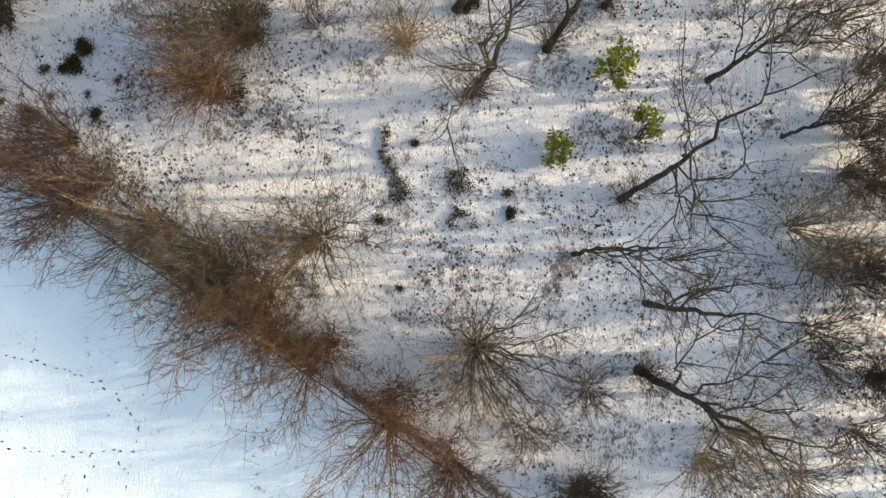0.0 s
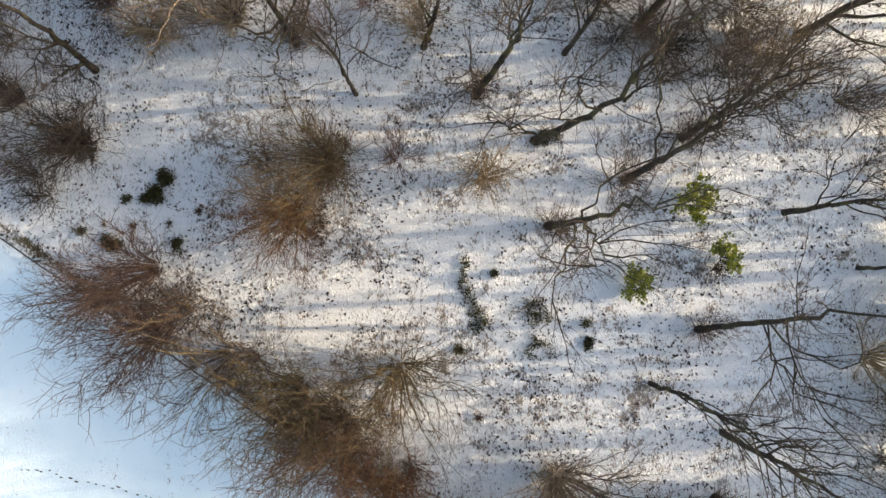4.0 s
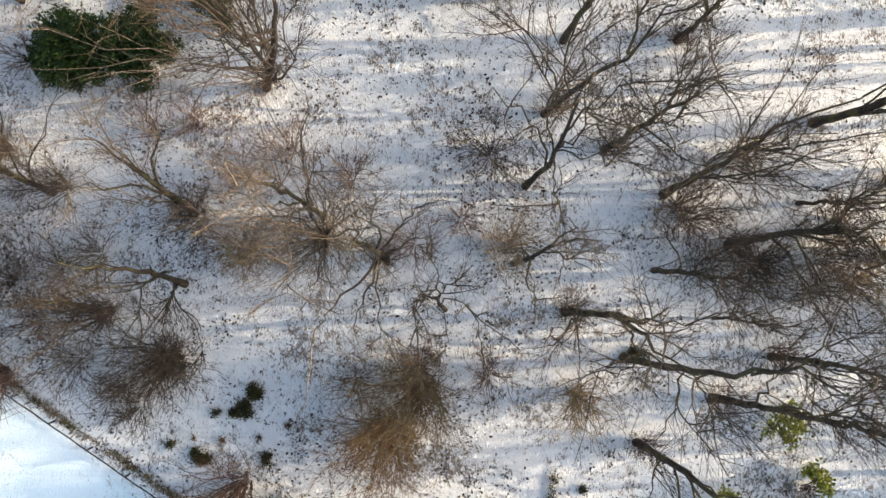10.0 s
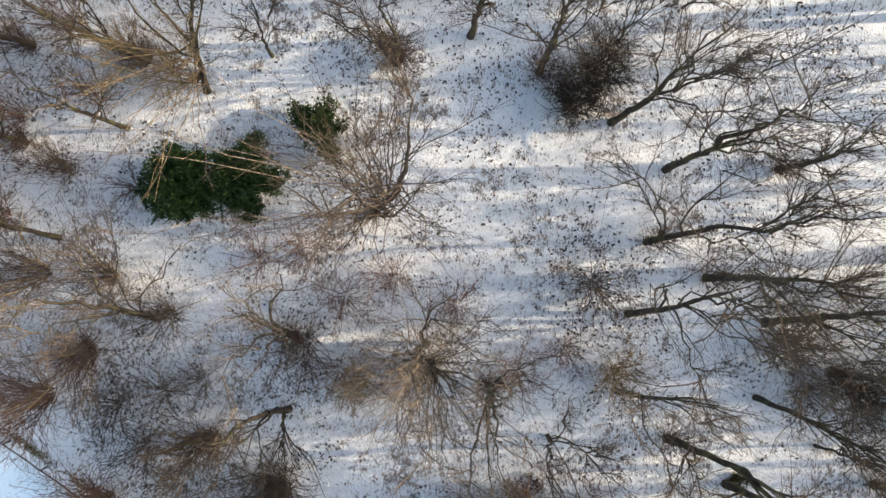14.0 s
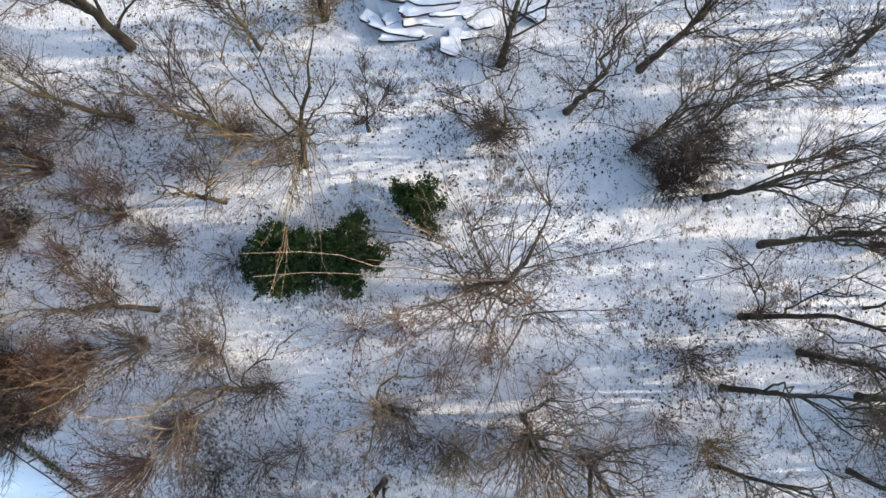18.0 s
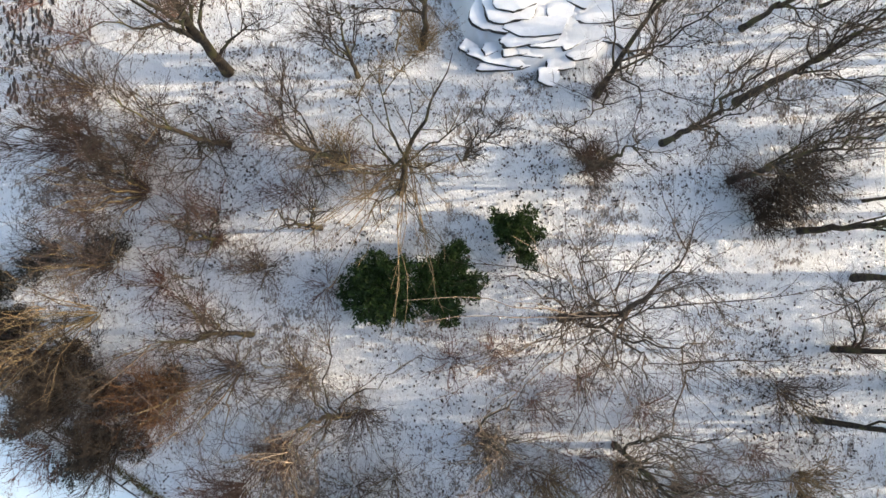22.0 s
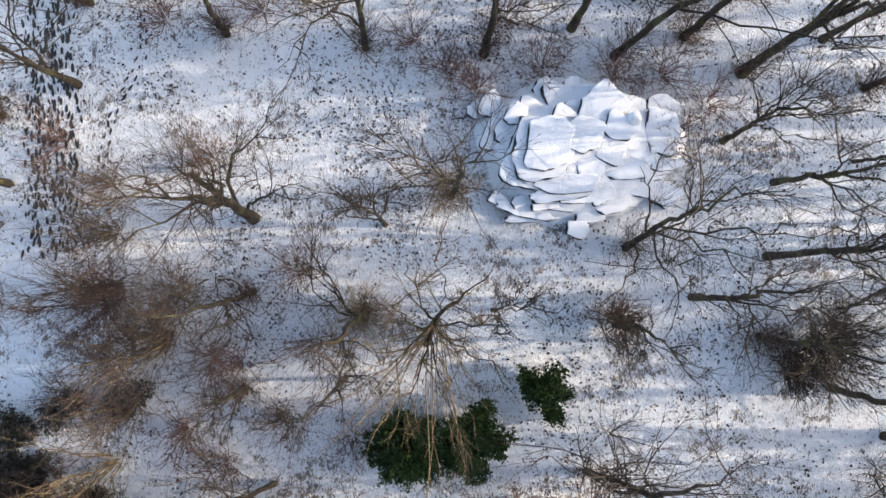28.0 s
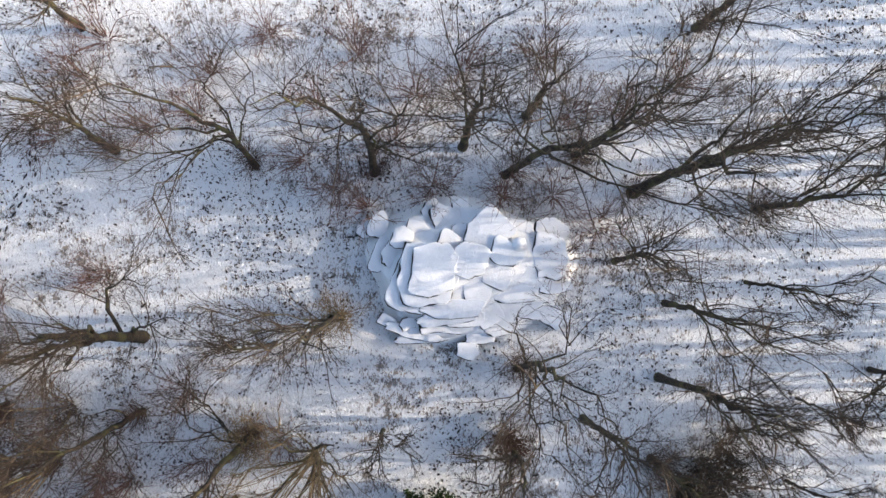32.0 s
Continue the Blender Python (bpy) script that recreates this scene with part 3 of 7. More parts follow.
tree(0.12, 10.58, 0.18, [[(1.2, 0.1, 3.0), (2.2, 0.4, 6.0), (2.6, 1.2, 8.6), (2.6, 1.4, 12.5)], [(0.6, 0.1, 4.5), (-0.1, -0.5, 7.1), (-0.4, -0.6, 11.6)], [(2.4, 1.3, 8.7), (2.2, 2.4, 12.5)], [(0.6, 0.4, 6.0), (-0.1, -0.1, 11.2)], [(0.5, 0.0, 1.2), (-2.9, 0.1, 4.5)]], "tall leafless grey-brown tree with three limbs in snow")
tree(1.48, 14.51, 0.13, [[(0.3, 0.0, 4.7), (-0.1, 0.0, 10.7)], [(0.4, -0.0, 4.5), (-0.1, -0.5, 11.6)]], "bare leafless grey-brown tree with two limbs in snow")
tree(4.13, 12.36, 0.09, [(0.7, 0.1, 5.2), (0.5, 0.9, 5.2)], "small bare sapling with thin branches, standing in snow")
tree(6.66, 10.66, 0.15, [[(0.3, 0.4, 3.5), (0.3, 0.6, 6.5), (-0.3, 0.5, 10.9)], [(0.5, 0.2, 5.5), (-0.1, -0.4, 11.0)], [(0.1, 0.5, 4.2), (-0.3, 0.7, 9.3)]], "bare leafless tree with three limbs and red shoots", shoots=1)
# the next three have pale crowns too, for limbs in the sun
tree(-25.75, 17.98, 0.16, [[(-0.4, 0.8, 3.1), (-0.6, 1.4, 6.3), (-0.4, 1.5, 9.3)], [(-0.9, 0.7, 1.3), (-0.3, 3.2, 2.9), (-0.1, 5.4, 4.5)], [(-0.5, 0.5, 1.2), (3.2, 3.4, 4.5)], [(-0.2, 0.6, 3.0), (-0.1, 0.1, 7.1)], [(-0.8, 0.8, 2.3), (-0.8, 3.4, 5.6)]], "bare leafless grey-brown tree with single trunk in snow", twig=TWIG_PALE)
tree(-19.43, 17.19, 0.18, [[(-0.0, 0.6, 2.5), (0.1, 1.4, 5.6), (0.5, 1.8, 8.7)], [(-0.0, 0.6, 2.9), (-0.2, 0.5, 6.1), (0.1, 0.1, 9.3)], [(-0.7, 1.1, 2.5), (0.7, 2.5, 4.4), (1.0, 3.8, 6.4)], [(-0.2, 0.9, 3.1), (-0.0, 1.7, 6.0), (0.7, 2.5, 8.7)], [(0.2, 0.5, 2.0), (0.0, -0.0, 5.4)]], "tall leafless tree with two limbs and red shoots", shoots=1, twig=TWIG_PALE)
tree(-13.37, 16.88, 0.14, [[(-0.1, 0.4, 3.0), (-0.2, 0.6, 6.6), (0.2, 0.3, 12.5)], [(-0.1, 0.8, 2.1), (0.5, 2.2, 5.8), (1.4, 3.1, 9.1)], [(-0.1, 0.2, 4.5), (-0.0, -0.1, 9.3)], [(0.0, 0.3, 1.8), (-0.5, -0.2, 6.0), (-0.4, -1.0, 10.8)], [(-0.2, 0.9, 2.5), (1.0, 2.3, 5.6)], [(-0.2, 0.6, 6.2), (0.5, 0.9, 10.6)]], "bare leafless grey-brown tree with three limbs in snow", twig=TWIG_PALE)
tree(-4.28, 18.26, 0.15, [[(0.6, 0.6, 3.5), (0.6, 1.4, 7.5), (0.1, 1.6, 12.5)], [(0.6, 0.9, 4.5), (-0.4, 1.7, 8.8), (-0.6, 1.7, 12.5)], [(0.6, 0.8, 6.1), (1.0, 0.5, 12.5)], [(0.8, 0.6, 5.9), (1.6, -0.5, 10.8)], [(0.6, 1.0, 3.4), (-0.8, 1.7, 7.0), (-2.4, 1.6, 10.5)], [(0.6, 1.4, 6.6), (1.1, 1.3, 12.5)]], "bare leafless grey-brown tree with many spreading limbs in snow")
tree(-0.77, 19.91, 0.16, [[(0.4, 0.3, 5.4), (0.6, 0.1, 8.5), (-0.1, -0.1, 12.5)], [(0.4, 0.1, 5.5), (0.6, -0.7, 9.5)], [(0.3, 0.1, 5.3), (-0.4, 0.3, 9.5)]], "bare leafless tree with two limbs and red shoots", shoots=1)
tree(1.88, 17.89, 0.18, [[(0.5, 0.6, 3.0), (1.0, 1.2, 6.4), (0.8, 1.5, 9.9), (0.6, 1.2, 12.5)], [(0.3, 0.7, 8.0), (-0.2, 0.2, 12.4)], [(0.1, 0.4, 3.5), (0.1, -0.5, 10.4)], [(0.4, 0.8, 6.8), (-0.8, 1.4, 10.2)]], "tall leafless grey-brown tree with three limbs in snow")
tree(4.79, 15.67, 0.20, [[(0.4, 0.4, 3.7), (0.5, 0.4, 7.2), (-0.3, 0.7, 11.5)], [(0.4, 0.3, 7.0), (-0.1, -0.4, 10.8)], [(0.5, 0.7, 6.6), (-0.4, 1.6, 10.3)], [(0.6, 0.3, 5.7), (0.1, -1.1, 9.9)]], "bare leafless tree with many spreading limbs and red shoots", shoots=1)
tree(7.85, 17.51, 0.10, [[(0.1, -0.2, 3.3), (0.0, -0.5, 6.9)], [(0.1, -0.2, 3.0), (-0.1, 0.1, 6.3)]], "small bare sapling with thin branches, standing in snow", dense=1.35)
tree(11.77, 15.18, 0.24, [(0.7, 0.6, 12.5), (1.0, -0.3, 12.5)], "tall leafless grey-brown tree with two limbs in snow")
tree(-31.84, 26.03, 0.13, [(0.5, 0.9, 6.3), (-0.0, -0.3, 7.0)], "bare leafless tree with two limbs and red shoots", shoots=1)
tree(-30.33, 21.65, 0.13, [[(-0.5, 0.5, 3.0), (-0.7, 0.6, 6.8)], [(-0.5, 0.5, 2.6), (0.3, 1.7, 4.5)], [(-0.6, 0.3, 4.0), (-1.0, 0.9, 8.9)]], "bare leafless grey-brown tree with two limbs in snow")
tree(-27.15, 26.68, 0.13, [(0.1, 0.3, 9.0), (-0.4, -0.2, 6.5)], "slim leafless tree with thin branches in snow", dense=0.6)
# pale fan over a darker crown, for stems that catch the sun
tree(-15.97, 22.71, 0.17, [[(1.1, -0.2, 2.7), (2.2, 1.6, 5.9), (2.5, 3.6, 9.3)], [(1.0, -0.1, 3.8), (1.6, 0.0, 7.7), (1.6, 0.9, 12.5)], [(0.8, 0.1, 6.0), (-0.3, -0.6, 10.5)], [(1.2, -0.1, 5.6), (0.9, 0.0, 12.5)], [(1.3, -0.1, 2.2), (0.0, 2.6, 4.5)], [(0.6, 0.1, 1.3), (-2.6, 2.1, 4.5)], [(1.8, -0.1, 2.2), (1.7, 3.1, 4.5)], [(1.4, 0.3, 4.9), (1.9, 2.7, 11.6)], [(0.7, -0.1, 3.4), (-0.8, -1.2, 7.1)], [(0.7, 0.3, 1.9), (-1.1, 2.3, 4.5)]], "many-stemmed leafless tree fanning out near evergreen bushes", fan=32, fan_lean=(-1.0, 0.6), fan_mat=TWIG_PALE, twig=TWIG, bark=TWIG, shoots=1, dense=1.15)
tree(-5.08, 26.93, 0.16, [[(0.5, 0.1, 3.8), (0.5, 0.3, 7.3), (-0.1, 0.1, 12.4)], [(1.0, 0.2, 5.4), (1.4, -0.4, 9.0), (1.2, -1.0, 12.5)], [(0.6, -0.1, 5.8), (0.0, -0.1, 11.7)]], "bare leafless grey-brown tree with three limbs in snow")
tree(-3.47, 21.52, 0.14, [[(1.1, 0.5, 3.6), (2.0, 0.5, 8.1), (1.8, 0.6, 12.5)], [(0.3, 0.6, 3.0), (-0.0, 1.5, 5.5), (-0.1, 2.0, 8.8)], [(0.6, 0.7, 1.3), (-0.9, 2.4, 3.2), (-2.6, 2.9, 4.5)], [(1.7, 0.8, 8.7), (1.0, 1.7, 12.5)], [(0.3, 0.1, 4.7), (-0.0, -0.1, 10.4)]], "bare leafless tree with many spreading limbs and red shoots", shoots=1)
tree(-2.59, 24.81, 0.17, [[(0.3, 0.2, 3.4), (0.4, 0.4, 7.7), (-0.1, 0.1, 11.7)], [(0.7, 0.4, 5.1), (0.1, 0.3, 12.5)], [(0.4, 0.2, 5.2), (0.1, -0.5, 11.0)]], "tall leafless grey-brown tree with three limbs in snow")
tree(2.12, 21.94, 0.09, [(-0.2, 0.8, 5.6), (-0.9, 1.2, 4.2)], "small bare sapling with thin branches, standing in snow")
tree(2.46, 24.80, 0.16, [[(0.1, -0.0, 2.7), (-0.1, 0.1, 6.8)], [(0.2, 0.1, 3.7), (-0.2, 0.6, 6.8)]], "bare leafless tree with two limbs and red shoots", shoots=1)
tree(8.54, 21.09, 0.24, [(0.8, 0.2, 12.5), (1.1, -0.7, 12.5)], "tall leafless grey-brown tree with two limbs in snow", dense=1.35)
tree(-37.83, 30.63, 0.13, [(-1.1, -0.2, 4.8), (0.2, 0.4, 4.8)], "small bare sapling with thin branches, standing in snow", dense=1.4)
tree(-35.32, 28.36, 0.13, [(-0.5, 1.1, 5.0), (-0.5, 0.2, 5.0), (0.8, 1.5, 5.0)], "small bare sapling with thin branches, standing and red shoots", shoots=1, dense=1.4)
tree(-31.53, 30.50, 0.15, [[(-0.3, -0.2, 3.1), (-0.4, -0.3, 6.6), (-0.1, 0.0, 10.2)], [(-0.1, 0.5, 1.4), (-0.4, 0.9, 5.2)], [(-0.6, -0.2, 2.0), (0.8, -1.8, 4.8)], [(-0.4, -0.3, 4.7), (-0.5, 0.9, 8.6)]], "bare leafless tree with many spreading limbs and red shoots", shoots=1)
tree(-26.25, 29.82, 0.18, [[(-0.2, -0.2, 3.2), (-0.2, -0.4, 6.8), (0.0, -0.1, 11.2)], [(-1.0, -0.1, 1.7), (-2.1, 2.2, 4.5)], [(-0.4, -0.5, 4.9), (0.9, -1.0, 8.5)]], "tall leafless tree with three limbs and red shoots", shoots=1)
# tan fan, lighter than the crown: sunlight put into the stem colour
tree(-23.48, 28.36, 0.15, [[(0.3, 1.3, 2.1), (1.6, 2.8, 5.7), (2.4, 3.7, 8.5)], [(0.1, 1.5, 2.9), (-0.1, 2.7, 5.8), (-0.5, 3.7, 8.5)], [(0.5, 1.2, 2.3), (2.5, 1.9, 6.7), (3.2, 2.1, 8.5)], [(0.7, 0.8, 2.6), (2.8, 0.6, 8.5)], [(0.3, 0.3, 1.3), (0.9, -1.0, 4.9), (1.4, -2.0, 8.5)], [(-0.2, 0.8, 2.1), (-0.9, 2.7, 8.5)], [(-0.4, 0.5, 3.0), (-1.5, 0.2, 8.5)], [(0.1, 0.1, 0.9), (-0.4, -1.3, 8.5)], [(0.5, 1.3, 2.4), (1.0, 3.0, 5.8), (0.4, 4.0, 8.5)]], "many-stemmed leafless tree fanning out near evergreen bushes", fan=36, fan_lean=(-0.2, -1.7), fan_mat=TWIG_TAN, twig=TWIG_HEDGE)
tree(-20.49, 30.00, 0.10, [(0.7, 1.2, 6.0), (-0.1, 0.1, 5.5)], "small bare sapling with thin branches, standing in snow")
tree(-14.73, 29.62, 0.13, [[(0.3, 0.1, 3.1), (-0.2, -0.2, 7.9)], [(0.3, -0.2, 3.1), (-0.9, -0.8, 6.7)], [(0.3, -0.1, 1.1), (-2.4, 0.6, 4.5)]], "bare leafless grey-brown tree with three limbs in snow")
tree(-11.43, 30.87, 0.16, [[(0.4, 0.2, 3.5), (0.4, 0.8, 6.3), (-0.1, 1.0, 10.6)], [(0.4, 0.3, 4.7), (0.1, -0.2, 10.3)], [(0.4, 0.5, 4.4), (-0.3, 1.6, 8.6)], [(0.8, 0.1, 3.7), (0.3, -1.4, 5.7)]], "bare leafless grey-brown tree with three limbs in snow")
tree(-8.33, 29.16, 0.18, [(0.1, 0.6, 12.0)], "tall leafless tree with single trunk and red shoots", shoots=1)
tree(-8.09, 32.83, 0.18, [[(0.6, 0.3, 4.5), (0.1, 0.4, 10.9)], [(0.5, 0.3, 5.5), (0.2, 1.0, 9.0)], [(0.6, 0.3, 6.0), (0.2, 0.9, 10.5)]], "tall leafless grey-brown tree with three limbs in snow")
tree(-4.81, 30.52, 0.08, [(1.3, 0.7, 4.1), (0.5, 1.3, 4.1), (-0.3, 1.3, 4.1)], "small bare sapling with thin branches, standing in snow")
tree(-2.21, 28.35, 0.09, [(1.1, 0.2, 5.6)], "small bare sapling with thin branches, standing in snow")
tree(-1.86, 32.10, 0.08, [(1.0, -0.3, 4.2), (0.2, -0.1, 4.2)], "small bare sapling with thin branches, standing in snow")
tree(-43.48, 38.34, 0.16, [(3.4, -0.7, 10.0)], "bare leafless tree with single trunk and red shoots", shoots=1)
tree(-31.65, 33.90, 0.26, [[(-0.1, 0.4, 3.1), (0.4, 1.1, 6.8), (0.8, 1.2, 10.0)], [(-0.5, 0.3, 4.2), (-0.6, 0.3, 8.6), (-0.4, -0.3, 12.4)], [(-0.5, 1.2, 1.9), (0.5, 2.7, 3.8), (2.5, 3.4, 5.6)], [(-0.4, 0.7, 3.8), (-1.1, -1.4, 9.4)], [(0.1, 0.6, 1.3), (2.9, 1.0, 4.5)], [(-0.3, 0.5, 5.3), (0.2, 0.5, 11.4)], [(0.1, 0.9, 3.9), (1.2, 1.8, 8.7)]], "bare leafless grey-brown tree with many spreading limbs in snow", dense=1.5)
tree(-25.55, 33.78, 0.12, [[(0.0, 0.3, 3.0), (0.2, 0.9, 7.0)], [(-0.3, 0.4, 2.6), (-0.9, 0.7, 5.6)], [(0.3, 0.4, 2.8), (0.9, 0.8, 5.6)], [(-0.3, 0.1, 2.2), (-1.2, 0.2, 4.8)]], "bare leafless grey-brown tree with three limbs in snow")
tree(-22.57, 35.15, 0.17, [[(0.3, 0.3, 4.0), (0.4, 0.3, 7.6), (-0.1, 0.1, 11.0)], [(0.3, 0.3, 6.0), (0.6, -0.1, 10.6)]], "tall leafless grey-brown tree with two limbs in snow")
tree(-14.50, 33.02, 0.16, [[(0.3, 0.9, 3.5), (0.4, 1.5, 8.1), (-0.2, 1.5, 12.5)], [(1.0, 0.7, 4.3), (1.6, 0.6, 8.0), (1.5, 0.1, 12.5)], [(0.1, 1.2, 2.9), (-1.4, 2.9, 6.7)], [(0.2, 1.2, 7.2), (-0.7, 1.5, 11.6)], [(0.3, 0.5, 3.4), (0.8, 0.1, 7.9), (0.4, -0.5, 12.4)], [(0.4, -0.7, 1.3), (-2.2, -2.4, 4.5)], [(0.0, -0.5, 4.9), (-0.3, -0.8, 9.2)], [(1.8, 0.9, 2.4), (1.1, 3.2, 4.5)]], "bare leafless tree with many spreading limbs and red shoots", shoots=1)
tree(-10.21, 38.02, 0.14, [[(0.1, 0.4, 3.7), (0.0, -0.0, 8.6)], [(0.0, 0.5, 4.3), (-0.2, 0.8, 6.6)], [(0.1, 0.4, 3.6), (0.1, -0.5, 7.7)]], "bare leafless grey-brown tree with many spreading limbs in snow")
tree(-7.89, 36.20, 0.15, [[(0.5, -0.1, 4.9), (0.0, -0.0, 10.6)], [(0.5, -0.1, 5.6), (-0.0, 0.4, 10.4)]], "bare leafless grey-brown tree with three limbs in snow")
tree(-4.29, 37.25, 0.10, [(1.9, -0.4, 6.2), (1.9, 0.4, 6.2), (0.2, -0.8, 6.1)], "small bare sapling with thin branches, standing in snow")
tree(1.38, 33.48, 0.15, [(-1.7, 0.9, 9.0)], "bare leafless grey-brown tree with single trunk in snow")
tree(-39.99, 39.87, 0.2, [(-0.4, 0.3, 10.0), (-1.2, 0.6, 8.0)], "leafless tree with a thick leaning trunk in snow")
tree(-43.10, 35.20, 0.2, [(-0.5, 0.2, 10.0), (-1.3, -0.4, 8.0)], "leafless tree with a thick leaning trunk in snow")
tree(-39.52, 43.68, 0.17, [(2.2, -1.3, 11.0)], "tall leafless tree with single trunk and red shoots", shoots=1)
tree(-33.15, 42.39, 0.17, [[(0.1, 0.6, 3.3), (0.1, 0.8, 5.4), (0.3, 0.7, 8.3)], [(0.1, 0.7, 3.7), (-0.1, -0.0, 8.3)], [(-0.2, 1.4, 3.7), (1.1, 2.1, 5.3)], [(0.1, 0.5, 2.8), (-0.3, -0.5, 6.7)]], "tall leafless tree with single trunk and red shoots", shoots=1)
tree(-26.67, 41.87, 0.15, [[(0.2, 0.8, 4.1), (-0.0, 0.8, 8.7), (0.3, 0.6, 13.1)], [(0.3, 0.8, 3.2), (1.1, 1.4, 8.0), (1.2, 1.4, 11.0)], [(-0.3, 0.4, 5.9), (-0.6, -0.4, 12.0)], [(-1.1, 1.2, 2.0), (-2.5, -2.5, 5.3)], [(0.4, 1.5, 3.2), (2.3, 2.5, 6.8)], [(-0.9, 0.1, 4.6), (-1.6, -1.5, 10.3)]], "bare leafless tree with many spreading limbs and red shoots", shoots=1)
tree(-21.22, 41.75, 0.20, [[(0.3, 0.8, 4.8), (-0.3, 1.0, 9.0), (-1.3, 0.0, 13.5)], [(0.6, 0.8, 8.5), (0.8, 0.3, 13.5)], [(0.8, 1.0, 5.2), (1.9, 0.7, 8.8), (2.5, 0.7, 13.0)], [(0.4, 1.3, 3.1), (-1.7, -0.2, 6.8)], [(0.2, 1.0, 6.0), (-1.0, 0.0, 10.1)], [(0.4, 1.2, 2.4), (2.6, 0.0, 5.3)]], "tall leafless tree with many spreading limbs and red shoots", shoots=1)
tree(-17.25, 43.02, 0.20, [[(0.2, 0.3, 4.6), (0.6, 0.1, 8.1), (0.4, 0.0, 12.0)], [(0.3, 0.3, 5.7), (-0.2, 0.2, 11.3)]], "tall leafless grey-brown tree with three limbs in snow")
tree(-15.29, 41.78, 0.18, [[(1.0, 0.6, 3.8), (2.1, 0.2, 7.1), (2.5, 0.1, 11.1), (2.3, 0.1, 13.5)], [(1.8, 0.1, 8.4), (2.3, -1.2, 13.5)], [(1.1, -0.1, 7.4), (-0.0, 0.2, 12.4)]], "tall leafless tree with three limbs and red shoots", shoots=1)
tree(-14.44, 44.51, 0.17, [[(0.3, 0.1, 4.5), (0.4, -0.2, 8.3)], [(0.4, 0.1, 5.2), (-0.1, 0.2, 7.3)]], "tall leafless grey-brown tree with two limbs in snow")
tree(-12.14, 42.74, 0.18, [[(0.4, 0.2, 5.7), (0.0, 0.1, 11.9)], [(0.4, 0.2, 4.8), (-0.6, 0.9, 10.3)], [(0.5, 0.2, 6.4), (0.9, -0.7, 11.4)], [(0.6, 0.4, 5.9), (2.2, 1.7, 11.3)], [(0.5, 0.4, 5.3), (1.0, 2.2, 10.6)]], "tall leafless tree with single trunk and red shoots", shoots=1)
tree(-9.51, 41.16, 0.30, [[(0.4, 0.4, 3.6), (0.6, 0.5, 7.3), (-0.1, 0.2, 12.2)], [(0.9, 0.4, 6.8), (0.7, -1.3, 11.6)], [(0.5, 0.3, 5.7), (-0.2, 0.3, 11.0)], [(0.7, 0.4, 4.5), (0.6, -1.2, 7.0)], [(0.6, 0.6, 5.0), (0.9, 2.2, 10.5)], [(0.7, 0.5, 6.0), (1.2, 1.2, 12.5)]], "bare leafless tree with many spreading limbs and red shoots", shoots=1)
tree(-5.88, 42.76, 0.18, [(1.0, 0.0, 12.0), (0.3, 1.3, 10.5), (1.6, 0.9, 12.5), (0.9, -0.9, 10.0)], "tall leafless grey-brown tree with single trunk in snow")
tree(-3.89, 40.58, 0.18, [(0.6, 1.0, 12.0), (0.9, -0.2, 12.0)], "tall leafless tree with two limbs and red shoots", shoots=1)
tree(-34.88, 47.99, 0.17, [(0.7, 0.7, 11.0)], "tall leafless grey-brown tree with single trunk in snow")
tree(-6.92, 48.66, 0.18, [(0.6, 0.3, 12.0), (0.2, -0.8, 9.5), (1.4, -0.4, 11.0)], "tall leafless tree with single trunk and red shoots", shoots=1)
tree(0.95, -4.31, 0.13, [(3.5, 0.1, 5.6), (2.6, 1.4, 6.8), (2.0, 2.1, 7.0), (1.4, 2.2, 6.4), (0.3, 3.0, 7.6), (-0.0, 2.5, 5.5), (-2.1, 2.4, 7.1), (-1.8, 0.4, 7.6), (-1.6, 0.2, 7.4), (-1.2, -1.7, 5.4), (-0.6, -1.7, 6.1), (1.1, -2.1, 8.1), (1.9, -1.7, 6.4), (2.2, -1.3, 6.5), (3.1, -0.2, 7.1)], "many-stemmed leafless tree fanning out low over snow", twig=TWIG_PALE, fork=0.05, shoots=1, shoot_mat=TWIG_TAN, fan=40)
shrub(1.07, -5.64, 3.4, 2.0, "leafless shrub of many straw-coloured stems in snow", TWIG_TAN, 36)
shrub(-5.95, 0.48, 7.8, 3.2, "leafless shrub of many olive-brown stems in snow", TWIG_HEDGE, 64)
shrub(-9.39, -1.33, 6.7, 2.5, "leafless shrub of many olive-brown stems in snow", TWIG_HEDGE, 64)
shrub(-16.33, 2.34, 5.4, 2.9, "dense reddish-brown leafless shrub standing in snow", TWIG_RED, 52, lean=(-.7, -.6), dense=1.3)
shrub(-12.47, 1.08, 4.5, 1.5, "tangled grey-brown leafless shrub standing in snow", TWIG_GREY, 36)
shrub(-8.73, 9.55, 7.0, 2.9, "dense olive-brown leafless shrub standing in snow", TWIG_HEDGE, 58, lean=(-1.2, -0.4), dense=1.3)
shrub(-10.52, 7.50, 4.4, 2.6, "dense rust-brown leafless shrub standing in snow", TWIG_ORANGE, 58, lean=(-0.2, -0.5), dense=1.3)
shrub(-8.53, -3.11, 5.6, 2.8, "dense orange-brown leafless shrub standing in snow", TWIG_ORANGE, 52, lean=(-.6, -.5), dense=1.3)
shrub(-6.12, -4.74, 5.6, 2.8, "dense orange-brown leafless shrub standing in snow", TWIG_ORANGE, 52, lean=(-.4, -.5), dense=1.3)
